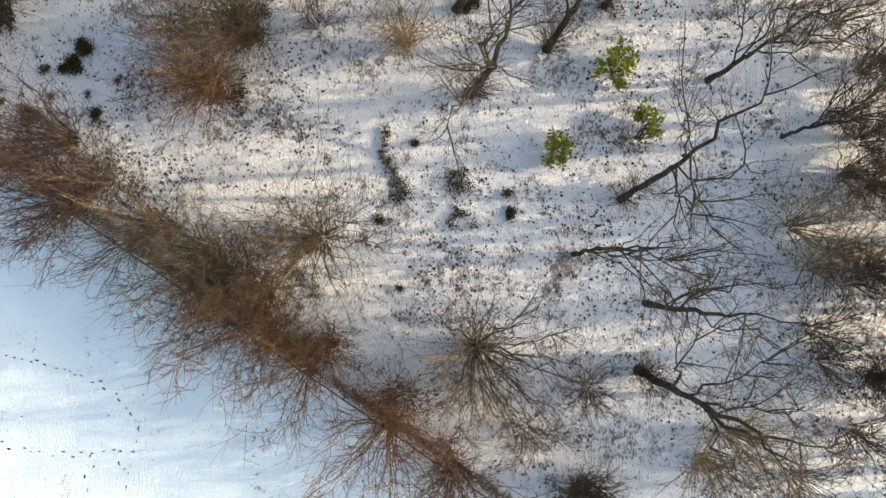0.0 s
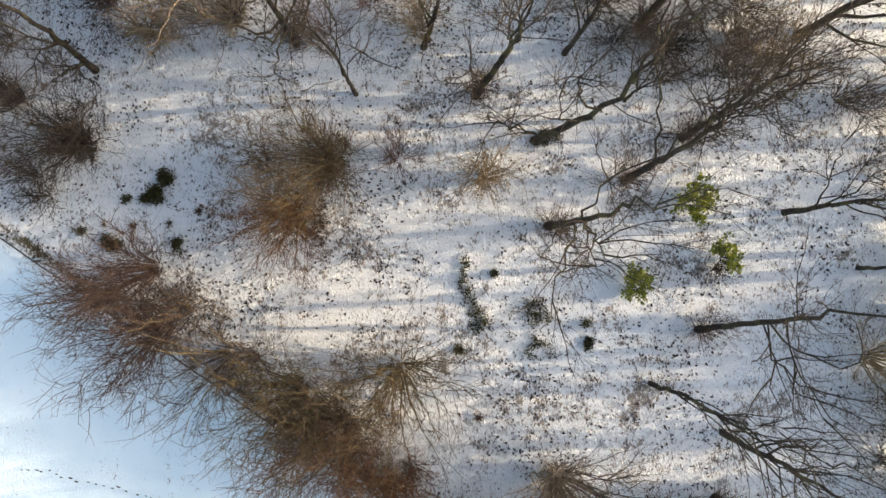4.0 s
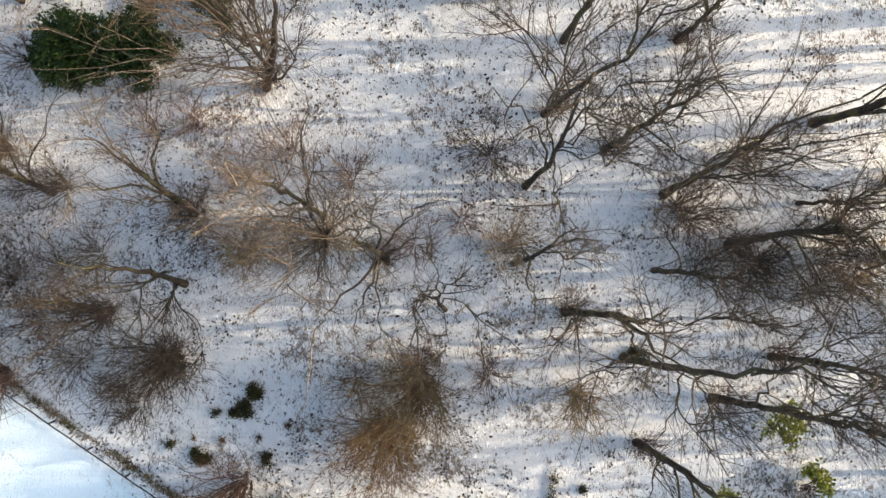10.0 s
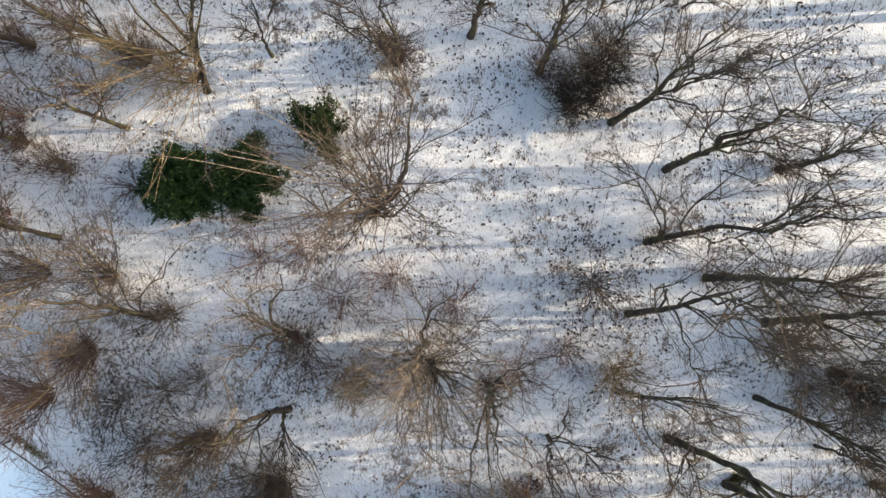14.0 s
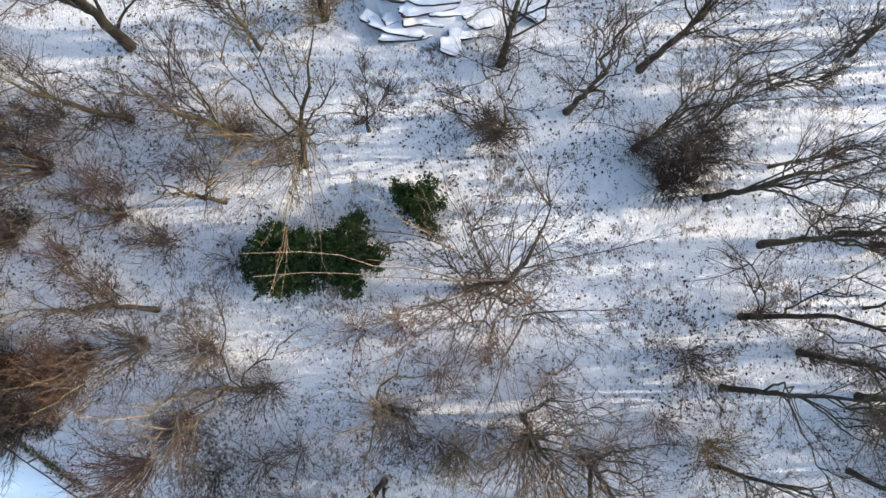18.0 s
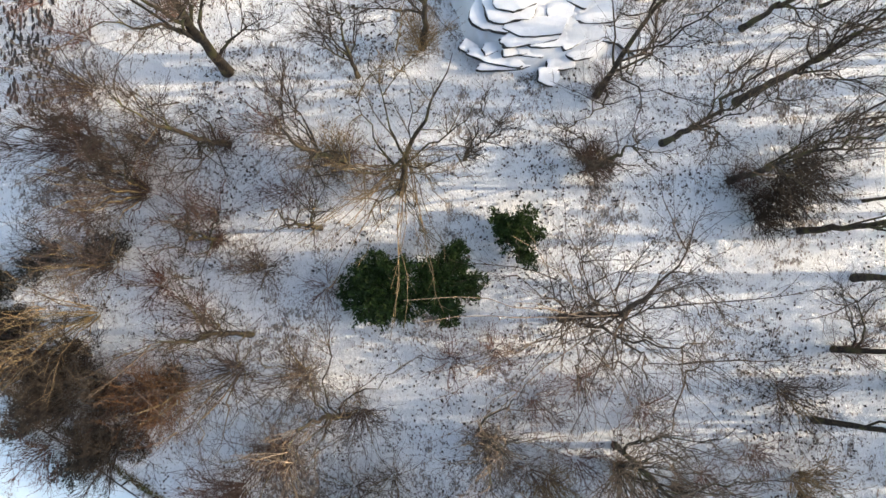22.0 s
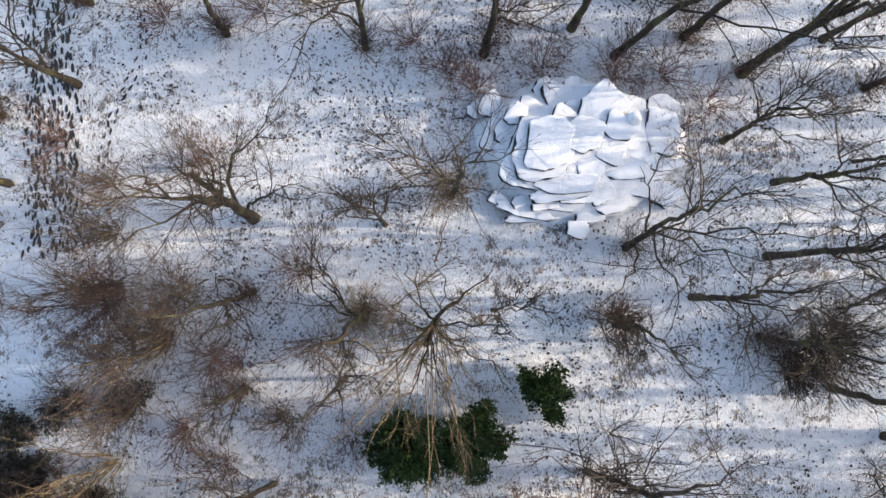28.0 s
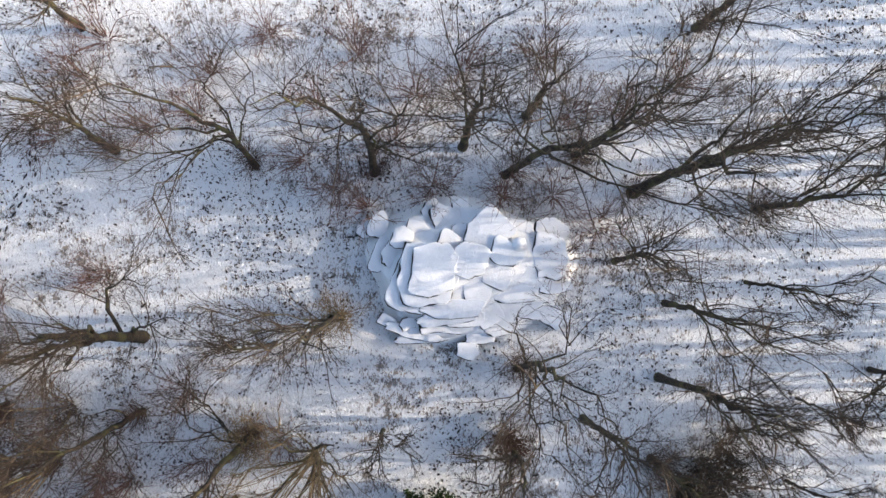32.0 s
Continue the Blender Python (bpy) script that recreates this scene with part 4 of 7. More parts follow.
shrub(-15.42, 2.85, 5.2, 2.7, "tangled grey-brown leafless shrub standing in snow", TWIG_GREY, 36, lean=(-.9, -.6))
shrub(-16.96, 4.88, 5.6, 2.5, "dense reddish-brown leafless shrub standing in snow", TWIG_RED, 52, lean=(-.6, -.4), dense=1.3)
shrub(-20.43, 10.63, 5.0, 2.2, "dark nearly black leafless thicket over snow", TWIG_DARK, 52, dense=1.3)
shrub(-2.03, 9.01, 4.5, 1.6, "leafless shrub of many straw-coloured stems in snow", TWIG_TAN, 36)
shrub(-8.35, -2.02, 6.7, 2.8, "dense reddish-brown leafless shrub standing in snow", TWIG_RED, 52, lean=(-.6, -.4), dense=1.3)
shrub(-2.81, -7.66, 6.7, 2.9, "dense orange-brown leafless shrub standing in snow", TWIG_ORANGE, 52, lean=(-.4, -.3), dense=1.3)
shrub(-0.05, -9.65, 5.6, 2.2, "dense reddish-brown leafless shrub standing in snow", TWIG_RED, 52, lean=(-.4, -.4), dense=1.3)
shrub(-13.55, 1.00, 5.6, 2.5, "tangled grey-brown leafless shrub standing in snow", TWIG_GREY, 36, lean=(-.5, -.2))
shrub(-18.78, 3.79, 4.6, 2.0, "tangled grey-brown leafless shrub standing in snow", TWIG_GREY, 36, lean=(-.5, -.5))
shrub(-10.38, -0.39, 6.7, 2.8, "leafless shrub of many olive-brown stems in snow", TWIG_HEDGE, 64, lean=(-.6, -.6))
shrub(14.81, 0.98, 4.5, 2.2, "leafless shrub of many straw-coloured stems in snow", TWIG_TAN, 36)
shrub(17.02, 3.21, 3.9, 2.0, "tangled grey-brown leafless shrub standing in snow", TWIG_GREY, 36)
shrub(18.25, -1.00, 4.5, 2.5, "dense reddish-brown leafless shrub standing in snow", TWIG_RED, 52, dense=1.3)
shrub(16.73, 12.88, 5.0, 2.5, "dense orange-brown leafless shrub standing in snow", TWIG_ORANGE, 52, dense=1.3)
shrub(13.53, 12.40, 3.4, 2.0, "tangled grey-brown leafless shrub standing in snow", TWIG_GREY, 36)
shrub(18.37, 2.71, 5.0, 2.0, "dense orange-brown leafless shrub standing in snow", TWIG_ORANGE, 52, dense=1.3)
shrub(18.25, -5.70, 3.4, 1.5, "dark nearly black leafless thicket over snow", TWIG_DARK, 52, dense=1.3)
shrub(5.43, -10.49, 3.4, 1.4, "dark nearly black leafless thicket over snow", TWIG_DARK, 52, dense=1.3)
shrub(12.11, -8.21, 4.5, 2.0, "leafless shrub of many straw-coloured stems in snow", TWIG_TAN, 36)
shrub(8.78, 15.06, 3.4, 2.0, "tangled grey-brown leafless shrub standing in snow", TWIG_GREY, 36)
tree(-13.24, 15.96, 0.13, [(3.2, 0.2, 8.2), (2.7, 1.5, 8.0), (2.2, 2.7, 5.2), (1.1, 2.3, 7.8), (1.0, 2.7, 6.5), (-0.7, 2.5, 8.0), (-1.7, 1.5, 7.2), (-1.9, 0.8, 7.2), (-1.1, -0.5, 8.4), (-0.4, -1.2, 7.8), (-0.3, -2.0, 7.8), (0.9, -2.4, 8.1), (1.1, -1.6, 6.1), (1.9, -1.3, 5.2), (3.6, -1.0, 7.7)], "many-stemmed leafless tree fanning out low over snow", twig=TWIG_PALE, fork=0.05, shoots=1, shoot_mat=TWIG_TAN, fan=40)
shrub(-16.38, 15.31, 3.0, 1.3, "leafless shrub of many straw-coloured stems in snow", TWIG_TAN, 36)
shrub(-18.97, 16.97, 3.6, 1.7, "tangled grey-brown leafless shrub standing in snow", TWIG_GREY, 36)
shrub(-28.86, 16.28, 6.2, 2.5, "tangled grey-brown leafless shrub standing in snow", TWIG_GREY, 36)
shrub(-30.97, 20.03, 7.8, 2.8, "tangled grey-brown leafless shrub standing in snow", TWIG_GREY, 36)
shrub(-27.82, 19.91, 5.6, 2.0, "tangled grey-brown leafless shrub standing in snow", TWIG_GREY, 36)
shrub(-23.37, 12.43, 5.6, 2.4, "tangled grey-brown leafless shrub standing in snow", TWIG_GREY, 36)
shrub(-27.81, 9.68, 5.0, 2.2, "dense reddish-brown leafless shrub standing in snow", TWIG_RED, 52, dense=1.3)
shrub(2.48, 17.31, 3.9, 2.2, "tangled grey-brown leafless shrub standing in snow", TWIG_GREY, 36)
shrub(-25.14, 18.23, 3.8, 1.7, "tangled grey-brown leafless shrub standing in snow", TWIG_GREY, 36)
shrub(-30.65, 14.46, 5.6, 2.2, "dense reddish-brown leafless shrub standing in snow", TWIG_RED, 52, dense=1.3)
shrub(-33.75, 19.15, 3.9, 1.9, "dense orange-brown leafless shrub standing in snow", TWIG_ORANGE, 52, dense=1.3)
shrub(-37.09, 19.36, 3.9, 2.4, "dark nearly black leafless thicket over snow", TWIG_DARK, 52, dense=1.3)
shrub(-36.52, 16.47, 2.8, 2.4, "dark nearly black leafless thicket over snow", TWIG_DARK, 52, dense=1.3)
shrub(-38.95, 18.01, 3.4, 2.1, "dark nearly black leafless thicket over snow", TWIG_DARK, 52, dense=1.3)
shrub(-36.88, 24.91, 5.0, 2.1, "tangled grey-brown leafless shrub standing in snow", TWIG_GREY, 36)
shrub(-38.71, 20.66, 4.5, 2.0, "dark nearly black leafless thicket over snow", TWIG_DARK, 52, dense=1.3)
shrub(-22.63, 35.10, 2.8, 1.2, "leafless shrub of many straw-coloured stems in snow", TWIG_TAN, 36)
shrub(-29.77, 24.73, 2.9, 1.2, "tangled grey-brown leafless shrub standing in snow", TWIG_GREY, 36)
shrub(-35.39, 28.21, 6.7, 2.4, "tangled grey-brown leafless shrub standing in snow", TWIG_GREY, 36)
shrub(-37.74, 30.19, 5.6, 2.4, "dense reddish-brown leafless shrub standing in snow", TWIG_RED, 52, dense=1.3)
shrub(-34.94, 30.61, 4.5, 2.0, "tangled grey-brown leafless shrub standing in snow", TWIG_GREY, 36)
shrub(-38.03, 33.09, 4.5, 2.0, "tangled grey-brown leafless shrub standing in snow", TWIG_GREY, 36)
shrub(-43.36, 33.49, 2.4, 1.6, "thin pinkish-brown sapling thicket over snow", TWIG_PINK, 22, dense=0.8)
shrub(-40.50, 37.24, 2.6, 1.6, "thin pinkish-brown sapling thicket over snow", TWIG_PINK, 22, dense=0.8)
shrub(-43.28, 29.78, 2.4, 1.6, "thin pinkish-brown sapling thicket over snow", TWIG_PINK, 22, dense=0.8)
shrub(-38.33, 35.43, 2.2, 1.4, "thin pinkish-brown sapling thicket over snow", TWIG_PINK, 22, dense=0.8)
shrub(-37.73, 22.45, 6.7, 2.4, "leafless shrub of many straw-coloured stems in snow", TWIG_TAN, 18, lean=(-.6, -.4))
shrub(11.82, 18.31, 3.9, 2.2, "tangled grey-brown leafless shrub standing in snow", TWIG_GREY, 36)
shrub(5.32, 19.34, 3.4, 2.0, "tangled grey-brown leafless shrub standing in snow", TWIG_GREY, 36)
shrub(10.33, 14.03, 2.8, 2.0, "leafless shrub of many straw-coloured stems in snow", TWIG_TAN, 36)
shrub(-5.80, 19.64, 3.4, 2.0, "tangled grey-brown leafless shrub standing in snow", TWIG_GREY, 36)
shrub(-5.03, 15.57, 2.9, 1.5, "leafless shrub of many straw-coloured stems in snow", TWIG_TAN, 36)
shrub(-29.41, 44.24, 2.4, 1.7, "thin pinkish-brown sapling thicket over snow", TWIG_PINK, 22, dense=0.8)
shrub(-20.31, 43.19, 2.2, 1.4, "thin pinkish-brown sapling thicket over snow", TWIG_PINK, 22, dense=0.8)
shrub(-17.33, 46.61, 2.4, 1.7, "thin pinkish-brown sapling thicket over snow", TWIG_PINK, 22, dense=0.8)
shrub(-12.40, 44.69, 2.4, 1.6, "thin pinkish-brown sapling thicket over snow", TWIG_PINK, 22, dense=0.8)
shrub(-7.60, 46.09, 2.4, 1.7, "thin pinkish-brown sapling thicket over snow", TWIG_PINK, 22, dense=0.8)
shrub(-34.68, 45.66, 2.4, 1.7, "thin pinkish-brown sapling thicket over snow", TWIG_PINK, 22, dense=0.8)
shrub(-26.38, 29.79, 3.0, 1.2, "leafless shrub of many straw-coloured stems in snow", TWIG_TAN, 36)
shrub(-14.77, 29.86, 1.7, 0.8, "dense reddish-brown leafless shrub standing in snow", TWIG_RED, 52, dense=1.3)
shrub(-13.06, 40.95, 2.6, 1.5, "thin pinkish-brown sapling thicket over snow", TWIG_PINK, 22, dense=0.8)
shrub(-10.97, 39.60, 2.2, 1.4, "thin pinkish-brown sapling thicket over snow", TWIG_PINK, 22, dense=0.8)
shrub(-15.36, 40.89, 2.4, 1.3, "thin pinkish-brown sapling thicket over snow", TWIG_PINK, 22, dense=0.8)
shrub(-21.51, 40.07, 2.6, 1.5, "thin pinkish-brown sapling thicket over snow", TWIG_PINK, 22, dense=0.8)
shrub(-24.42, 42.31, 2.4, 1.5, "thin pinkish-brown sapling thicket over snow", TWIG_PINK, 22, dense=0.8)
shrub(-22.83, 41.06, 2.2, 1.2, "thin pinkish-brown sapling thicket over snow", TWIG_PINK, 22, dense=0.8)
shrub(-17.16, 19.03, 2.4, 1.6, "thin pinkish-brown sapling thicket over snow", TWIG_PINK, 22, dense=0.8)
shrub(-14.84, 19.81, 2.2, 1.4, "thin pinkish-brown sapling thicket over snow", TWIG_PINK, 22, dense=0.8)
shrub(-9.25, 15.66, 2.6, 1.5, "thin pinkish-brown sapling thicket over snow", TWIG_PINK, 22, dense=0.8)
shrub(-15.14, 16.17, 2.4, 1.5, "thin pinkish-brown sapling thicket over snow", TWIG_PINK, 22, dense=0.8)
shrub(-24.94, 29.58, 2.2, 1.5, "thin pinkish-brown sapling thicket over snow", TWIG_PINK, 22, dense=0.8)
shrub(-28.56, 28.42, 2.4, 1.4, "thin pinkish-brown sapling thicket over snow", TWIG_PINK, 22, dense=0.8)
shrub(-26.79, 23.98, 1.6, 1.1, "thin pinkish-brown sapling thicket over snow", TWIG_PINK, 22, dense=0.8)
shrub(-17.36, 15.65, 2.4, 1.6, "thin pinkish-brown sapling thicket over snow", TWIG_PINK, 22, dense=0.8)
shrub(-31.94, 27.28, 2.6, 1.5, "thin pinkish-brown sapling thicket over snow", TWIG_PINK, 22, dense=0.8)
shrub(-5.93, 9.81, 2.2, 1.2, "thin pinkish-brown sapling thicket over snow", TWIG_PINK, 22, dense=0.8)
shrub(-2.81, -6.28, 2, 1.3, "thin pinkish-brown sapling thicket over snow", TWIG_PINK, 22, dense=0.8)
shrub(-31.50, 43.60, 2.8, 1.8, "thin pinkish-brown sapling thicket over snow", TWIG_PINK, 22, dense=0.9)
shrub(-29.00, 46.00, 2.6, 1.8, "thin pinkish-brown sapling thicket over snow", TWIG_PINK, 22, dense=0.9)
shrub(-24.00, 44.60, 2.8, 1.8, "thin pinkish-brown sapling thicket over snow", TWIG_PINK, 22, dense=0.9)
shrub(-19.50, 45.40, 2.6, 1.7, "thin pinkish-brown sapling thicket over snow", TWIG_PINK, 22, dense=0.9)
shrub(-22.20, 47.00, 2.6, 1.8, "thin pinkish-brown sapling thicket over snow", TWIG_PINK, 22, dense=0.9)
shrub(-26.40, 48.00, 2.8, 1.9, "thin pinkish-brown sapling thicket over snow", TWIG_PINK, 22, dense=0.9)
shrub(-14.00, 47.20, 2.6, 1.8, "thin pinkish-brown sapling thicket over snow", TWIG_PINK, 22, dense=0.9)
shrub(-36.00, 43.00, 2.4, 1.7, "thin pinkish-brown sapling thicket over snow", TWIG_PINK, 22, dense=0.9)
shrub(-33.80, 47.50, 2.6, 1.8, "thin pinkish-brown sapling thicket over snow", TWIG_PINK, 22, dense=0.9)
shrub(-18.60, 41.20, 2.0, 1.3, "thin pinkish-brown sapling thicket over snow", TWIG_PINK, 22, dense=0.9)
shrub(-10.00, 44.60, 2.4, 1.6, "thin pinkish-brown sapling thicket over snow", TWIG_PINK, 22, dense=0.9)
shrub(-12.60, 37.90, 1.6, 1.2, "thin pinkish-brown sapling thicket over snow", TWIG_PINK, 22, dense=0.9)
shrub(-32.60, 22.60, 2.2, 1.5, "thin pinkish-brown sapling thicket over snow", TWIG_PINK, 22, dense=0.9)
shrub(-21.00, 20.60, 2.0, 1.5, "thin pinkish-brown sapling thicket over snow", TWIG_PINK, 22, dense=0.9)
shrub(-12.00, 18.60, 2.0, 1.4, "thin pinkish-brown sapling thicket over snow", TWIG_PINK, 22, dense=0.9)
shrub(-7.20, 16.80, 1.8, 1.3, "thin pinkish-brown sapling thicket over snow", TWIG_PINK, 22, dense=0.9)
shrub(-19.00, 21.20, 1.8, 1.3, "thin pinkish-brown sapling thicket over snow", TWIG_PINK, 22, dense=0.9)
shrub(-29.60, 31.60, 2.2, 1.6, "thin pinkish-brown sapling thicket over snow", TWIG_PINK, 22, dense=0.9)
shrub(-33.60, 36.60, 1.8, 1.3, "thin pinkish-brown sapling thicket over snow", TWIG_PINK, 22, dense=0.9)
# the wood goes on past the sunny side; unseen trees added to cast shade
tree(22.98, -11.24, 0.18, [(-0.5, -0.9, 9.6), (1.1, -1.7, 10.5), (-0.7, 0.3, 8.9), (-0.7, 1.6, 9.1)], "unseen tall leafless tree of the wood, added to shade the snow", dense=0.7)
tree(23.59, -6.17, 0.16, [(2.8, 0.9, 9.6), (1.7, -1.0, 7.8), (-0.3, 1.7, 8.0), (1.8, -0.2, 8.1)], "unseen tall leafless tree of the wood, added to shade the snow", dense=0.7)
tree(22.62, -1.34, 0.19, [(-1.0, 0.8, 10.7), (-0.6, 0.4, 9.7), (1.4, -0.5, 12.0), (1.3, 2.7, 12.4)], "unseen tall leafless tree of the wood, added to shade the snow", dense=0.7)
tree(28.37, 2.71, 0.18, [(0.4, -0.7, 10.0), (1.1, -0.6, 11.3), (1.6, -0.6, 9.7), (-0.7, 0.8, 11.5)], "unseen tall leafless tree of the wood, added to shade the snow", dense=0.7)
tree(21.74, 7.61, 0.16, [(-0.0, -2.1, 8.6), (-1.2, 0.4, 9.2), (0.8, 2.0, 8.7), (-0.4, -0.5, 7.8)], "unseen tall leafless tree of the wood, added to shade the snow", dense=0.7)
tree(19.30, 26.27, 0.17, [(-0.6, -0.5, 8.3), (2.5, 1.2, 10.1), (-0.8, 1.7, 9.8), (2.4, -1.1, 9.1)], "unseen tall leafless tree of the wood, added to shade the snow", dense=0.7)
tree(16.51, 29.37, 0.18, [(1.7, -0.8, 9.8), (0.5, 2.5, 9.1), (2.5, 1.2, 10.9), (-1.6, 0.5, 8.8)], "unseen tall leafless tree of the wood, added to shade the snow", dense=0.7)
tree(9.61, 34.25, 0.17, [(0.9, 1.1, 9.2), (2.5, -1.1, 10.3), (-0.6, 0.5, 10.9), (-1.5, -0.0, 8.3)], "unseen tall leafless tree of the wood, added to shade the snow", dense=0.7)
tree(14.54, 38.76, 0.18, [(1.9, -0.9, 10.5), (-1.3, -0.7, 10.2), (-0.6, 0.1, 11.6), (2.6, 0.5, 12.1)], "unseen tall leafless tree of the wood, added to shade the snow", dense=0.7)
tree(12.34, 45.96, 0.18, [(1.6, -1.1, 9.6), (-1.3, 1.7, 11.5), (1.1, 1.0, 9.1), (2.0, 0.5, 9.2)], "unseen tall leafless tree of the wood, added to shade the snow", dense=0.7)
tree(12.90, 50.71, 0.16, [(-0.8, -0.0, 8.7), (0.6, 1.3, 7.9), (-0.9, 1.6, 8.8), (2.4, 0.9, 9.6)], "unseen tall leafless tree of the wood, added to shade the snow", dense=0.7)
# near-bare poles out of view, for shadow stripes across the snow
tree(28.62, -12.18, 0.20, [(0.0, 0.5, 10.5), (1.1, 1.4, 9.4), (0.2, -0.5, 8.9)], "unseen slim leafless tree deeper in the wood, added for shadow stripes", dense=0.35, fork=0.85)
tree(24.28, -11.45, 0.20, [(0.4, 1.4, 13.3), (1.3, 0.2, 13.4), (-0.5, 0.4, 14.5)], "unseen slim leafless tree deeper in the wood, added for shadow stripes", dense=0.35, fork=0.85)
tree(27.80, -10.98, 0.20, [(0.2, 0.2, 12.6), (1.5, 0.2, 11.3), (1.2, 0.3, 10.7)], "unseen slim leafless tree deeper in the wood, added for shadow stripes", dense=0.35, fork=0.85)
tree(28.83, -10.17, 0.20, [(-0.5, 0.7, 11.3), (0.1, -0.4, 12.7), (-0.1, 1.0, 11.9)], "unseen slim leafless tree deeper in the wood, added for shadow stripes", dense=0.35, fork=0.85)
tree(25.41, -9.26, 0.20, [(0.2, -1.0, 11.3), (-0.2, 0.5, 10.5), (-0.5, 0.5, 11.9)], "unseen slim leafless tree deeper in the wood, added for shadow stripes", dense=0.35, fork=0.85)
tree(25.82, -8.16, 0.20, [(0.4, -1.1, 12.4), (-0.3, -0.6, 12.1), (1.5, -0.6, 12.1)], "unseen slim leafless tree deeper in the wood, added for shadow stripes", dense=0.35, fork=0.85)
tree(29.75, -6.81, 0.20, [(-0.4, -0.5, 12.5), (1.1, 0.3, 10.8), (0.2, 1.2, 10.4)], "unseen slim leafless tree deeper in the wood, added for shadow stripes", dense=0.35, fork=0.85)
tree(22.22, -5.76, 0.20, [(1.8, -0.1, 10.9), (1.8, 1.3, 11.5), (0.9, 1.2, 11.3)], "unseen slim leafless tree deeper in the wood, added for shadow stripes", dense=0.35, fork=0.85)
tree(23.85, -4.49, 0.20, [(0.4, 1.2, 14.3), (1.4, 1.4, 12.4), (0.1, -0.0, 13.0)], "unseen slim leafless tree deeper in the wood, added for shadow stripes", dense=0.35, fork=0.85)
tree(25.70, -3.65, 0.20, [(-0.0, -0.2, 10.6), (-0.0, 0.9, 10.7), (1.2, 0.3, 12.3)], "unseen slim leafless tree deeper in the wood, added for shadow stripes", dense=0.35, fork=0.85)
tree(27.84, -3.57, 0.20, [(0.0, 0.3, 10.2), (0.3, -0.4, 8.9), (-0.1, 0.1, 9.5)], "unseen slim leafless tree deeper in the wood, added for shadow stripes", dense=0.35, fork=0.85)
tree(29.55, -2.17, 0.20, [(1.6, 1.4, 12.0), (0.0, 0.2, 10.5), (-0.3, 1.0, 10.5)], "unseen slim leafless tree deeper in the wood, added for shadow stripes", dense=0.35, fork=0.85)
tree(29.09, -1.30, 0.20, [(1.1, 0.1, 13.5), (2.1, 1.2, 14.0), (0.7, -0.3, 11.9)], "unseen slim leafless tree deeper in the wood, added for shadow stripes", dense=0.35, fork=0.85)
tree(26.96, -1.64, 0.20, [(-0.7, 0.6, 11.7), (0.5, 1.3, 11.6), (-0.4, -0.7, 11.0)], "unseen slim leafless tree deeper in the wood, added for shadow stripes", dense=0.35, fork=0.85)
tree(26.11, 0.59, 0.20, [(0.9, 1.1, 11.1), (1.7, 0.7, 12.8), (0.2, -0.2, 11.3)], "unseen slim leafless tree deeper in the wood, added for shadow stripes", dense=0.35, fork=0.85)
tree(26.35, 0.96, 0.20, [(0.2, -0.8, 11.4), (1.8, 1.0, 10.6), (1.5, 0.6, 11.5)], "unseen slim leafless tree deeper in the wood, added for shadow stripes", dense=0.35, fork=0.85)
tree(23.07, 1.65, 0.20, [(0.1, 0.5, 13.4), (1.2, -1.0, 13.0), (1.0, 1.8, 13.6)], "unseen slim leafless tree deeper in the wood, added for shadow stripes", dense=0.35, fork=0.85)
tree(29.68, 2.68, 0.20, [(-0.4, 1.4, 14.7), (0.9, -0.1, 13.0), (-0.1, -0.3, 14.2)], "unseen slim leafless tree deeper in the wood, added for shadow stripes", dense=0.35, fork=0.85)
tree(22.95, 2.63, 0.20, [(-0.8, 0.1, 12.4), (1.9, 0.4, 14.1), (0.6, -1.1, 12.8)], "unseen slim leafless tree deeper in the wood, added for shadow stripes", dense=0.35, fork=0.85)
tree(25.15, 3.69, 0.20, [(-0.8, -0.0, 10.2), (0.9, 0.7, 10.4), (0.1, 0.1, 10.9)], "unseen slim leafless tree deeper in the wood, added for shadow stripes", dense=0.35, fork=0.85)
tree(22.46, 5.24, 0.20, [(-0.7, 0.2, 13.3), (1.3, 0.9, 13.0), (-0.1, -0.6, 14.0)], "unseen slim leafless tree deeper in the wood, added for shadow stripes", dense=0.35, fork=0.85)
tree(23.78, 6.23, 0.20, [(-0.2, 1.1, 10.9), (-0.4, 0.1, 10.3), (1.2, -0.6, 12.2)], "unseen slim leafless tree deeper in the wood, added for shadow stripes", dense=0.35, fork=0.85)
tree(28.08, 7.92, 0.20, [(-0.0, 1.0, 12.0), (0.2, -0.5, 13.7), (1.4, 0.4, 12.7)], "unseen slim leafless tree deeper in the wood, added for shadow stripes", dense=0.35, fork=0.85)
tree(28.04, 9.83, 0.20, [(1.5, 0.7, 12.5), (-0.4, 0.4, 11.4), (-0.1, -0.4, 12.1)], "unseen slim leafless tree deeper in the wood, added for shadow stripes", dense=0.35, fork=0.85)
tree(26.43, 11.16, 0.20, [(0.7, 1.7, 12.0), (1.3, 0.1, 12.1), (1.0, -0.0, 10.8)], "unseen slim leafless tree deeper in the wood, added for shadow stripes", dense=0.35, fork=0.85)
tree(19.93, 12.39, 0.20, [(0.6, 1.6, 12.3), (0.9, 1.1, 12.9), (0.6, -0.3, 13.4)], "unseen slim leafless tree deeper in the wood, added for shadow stripes", dense=0.35, fork=0.85)
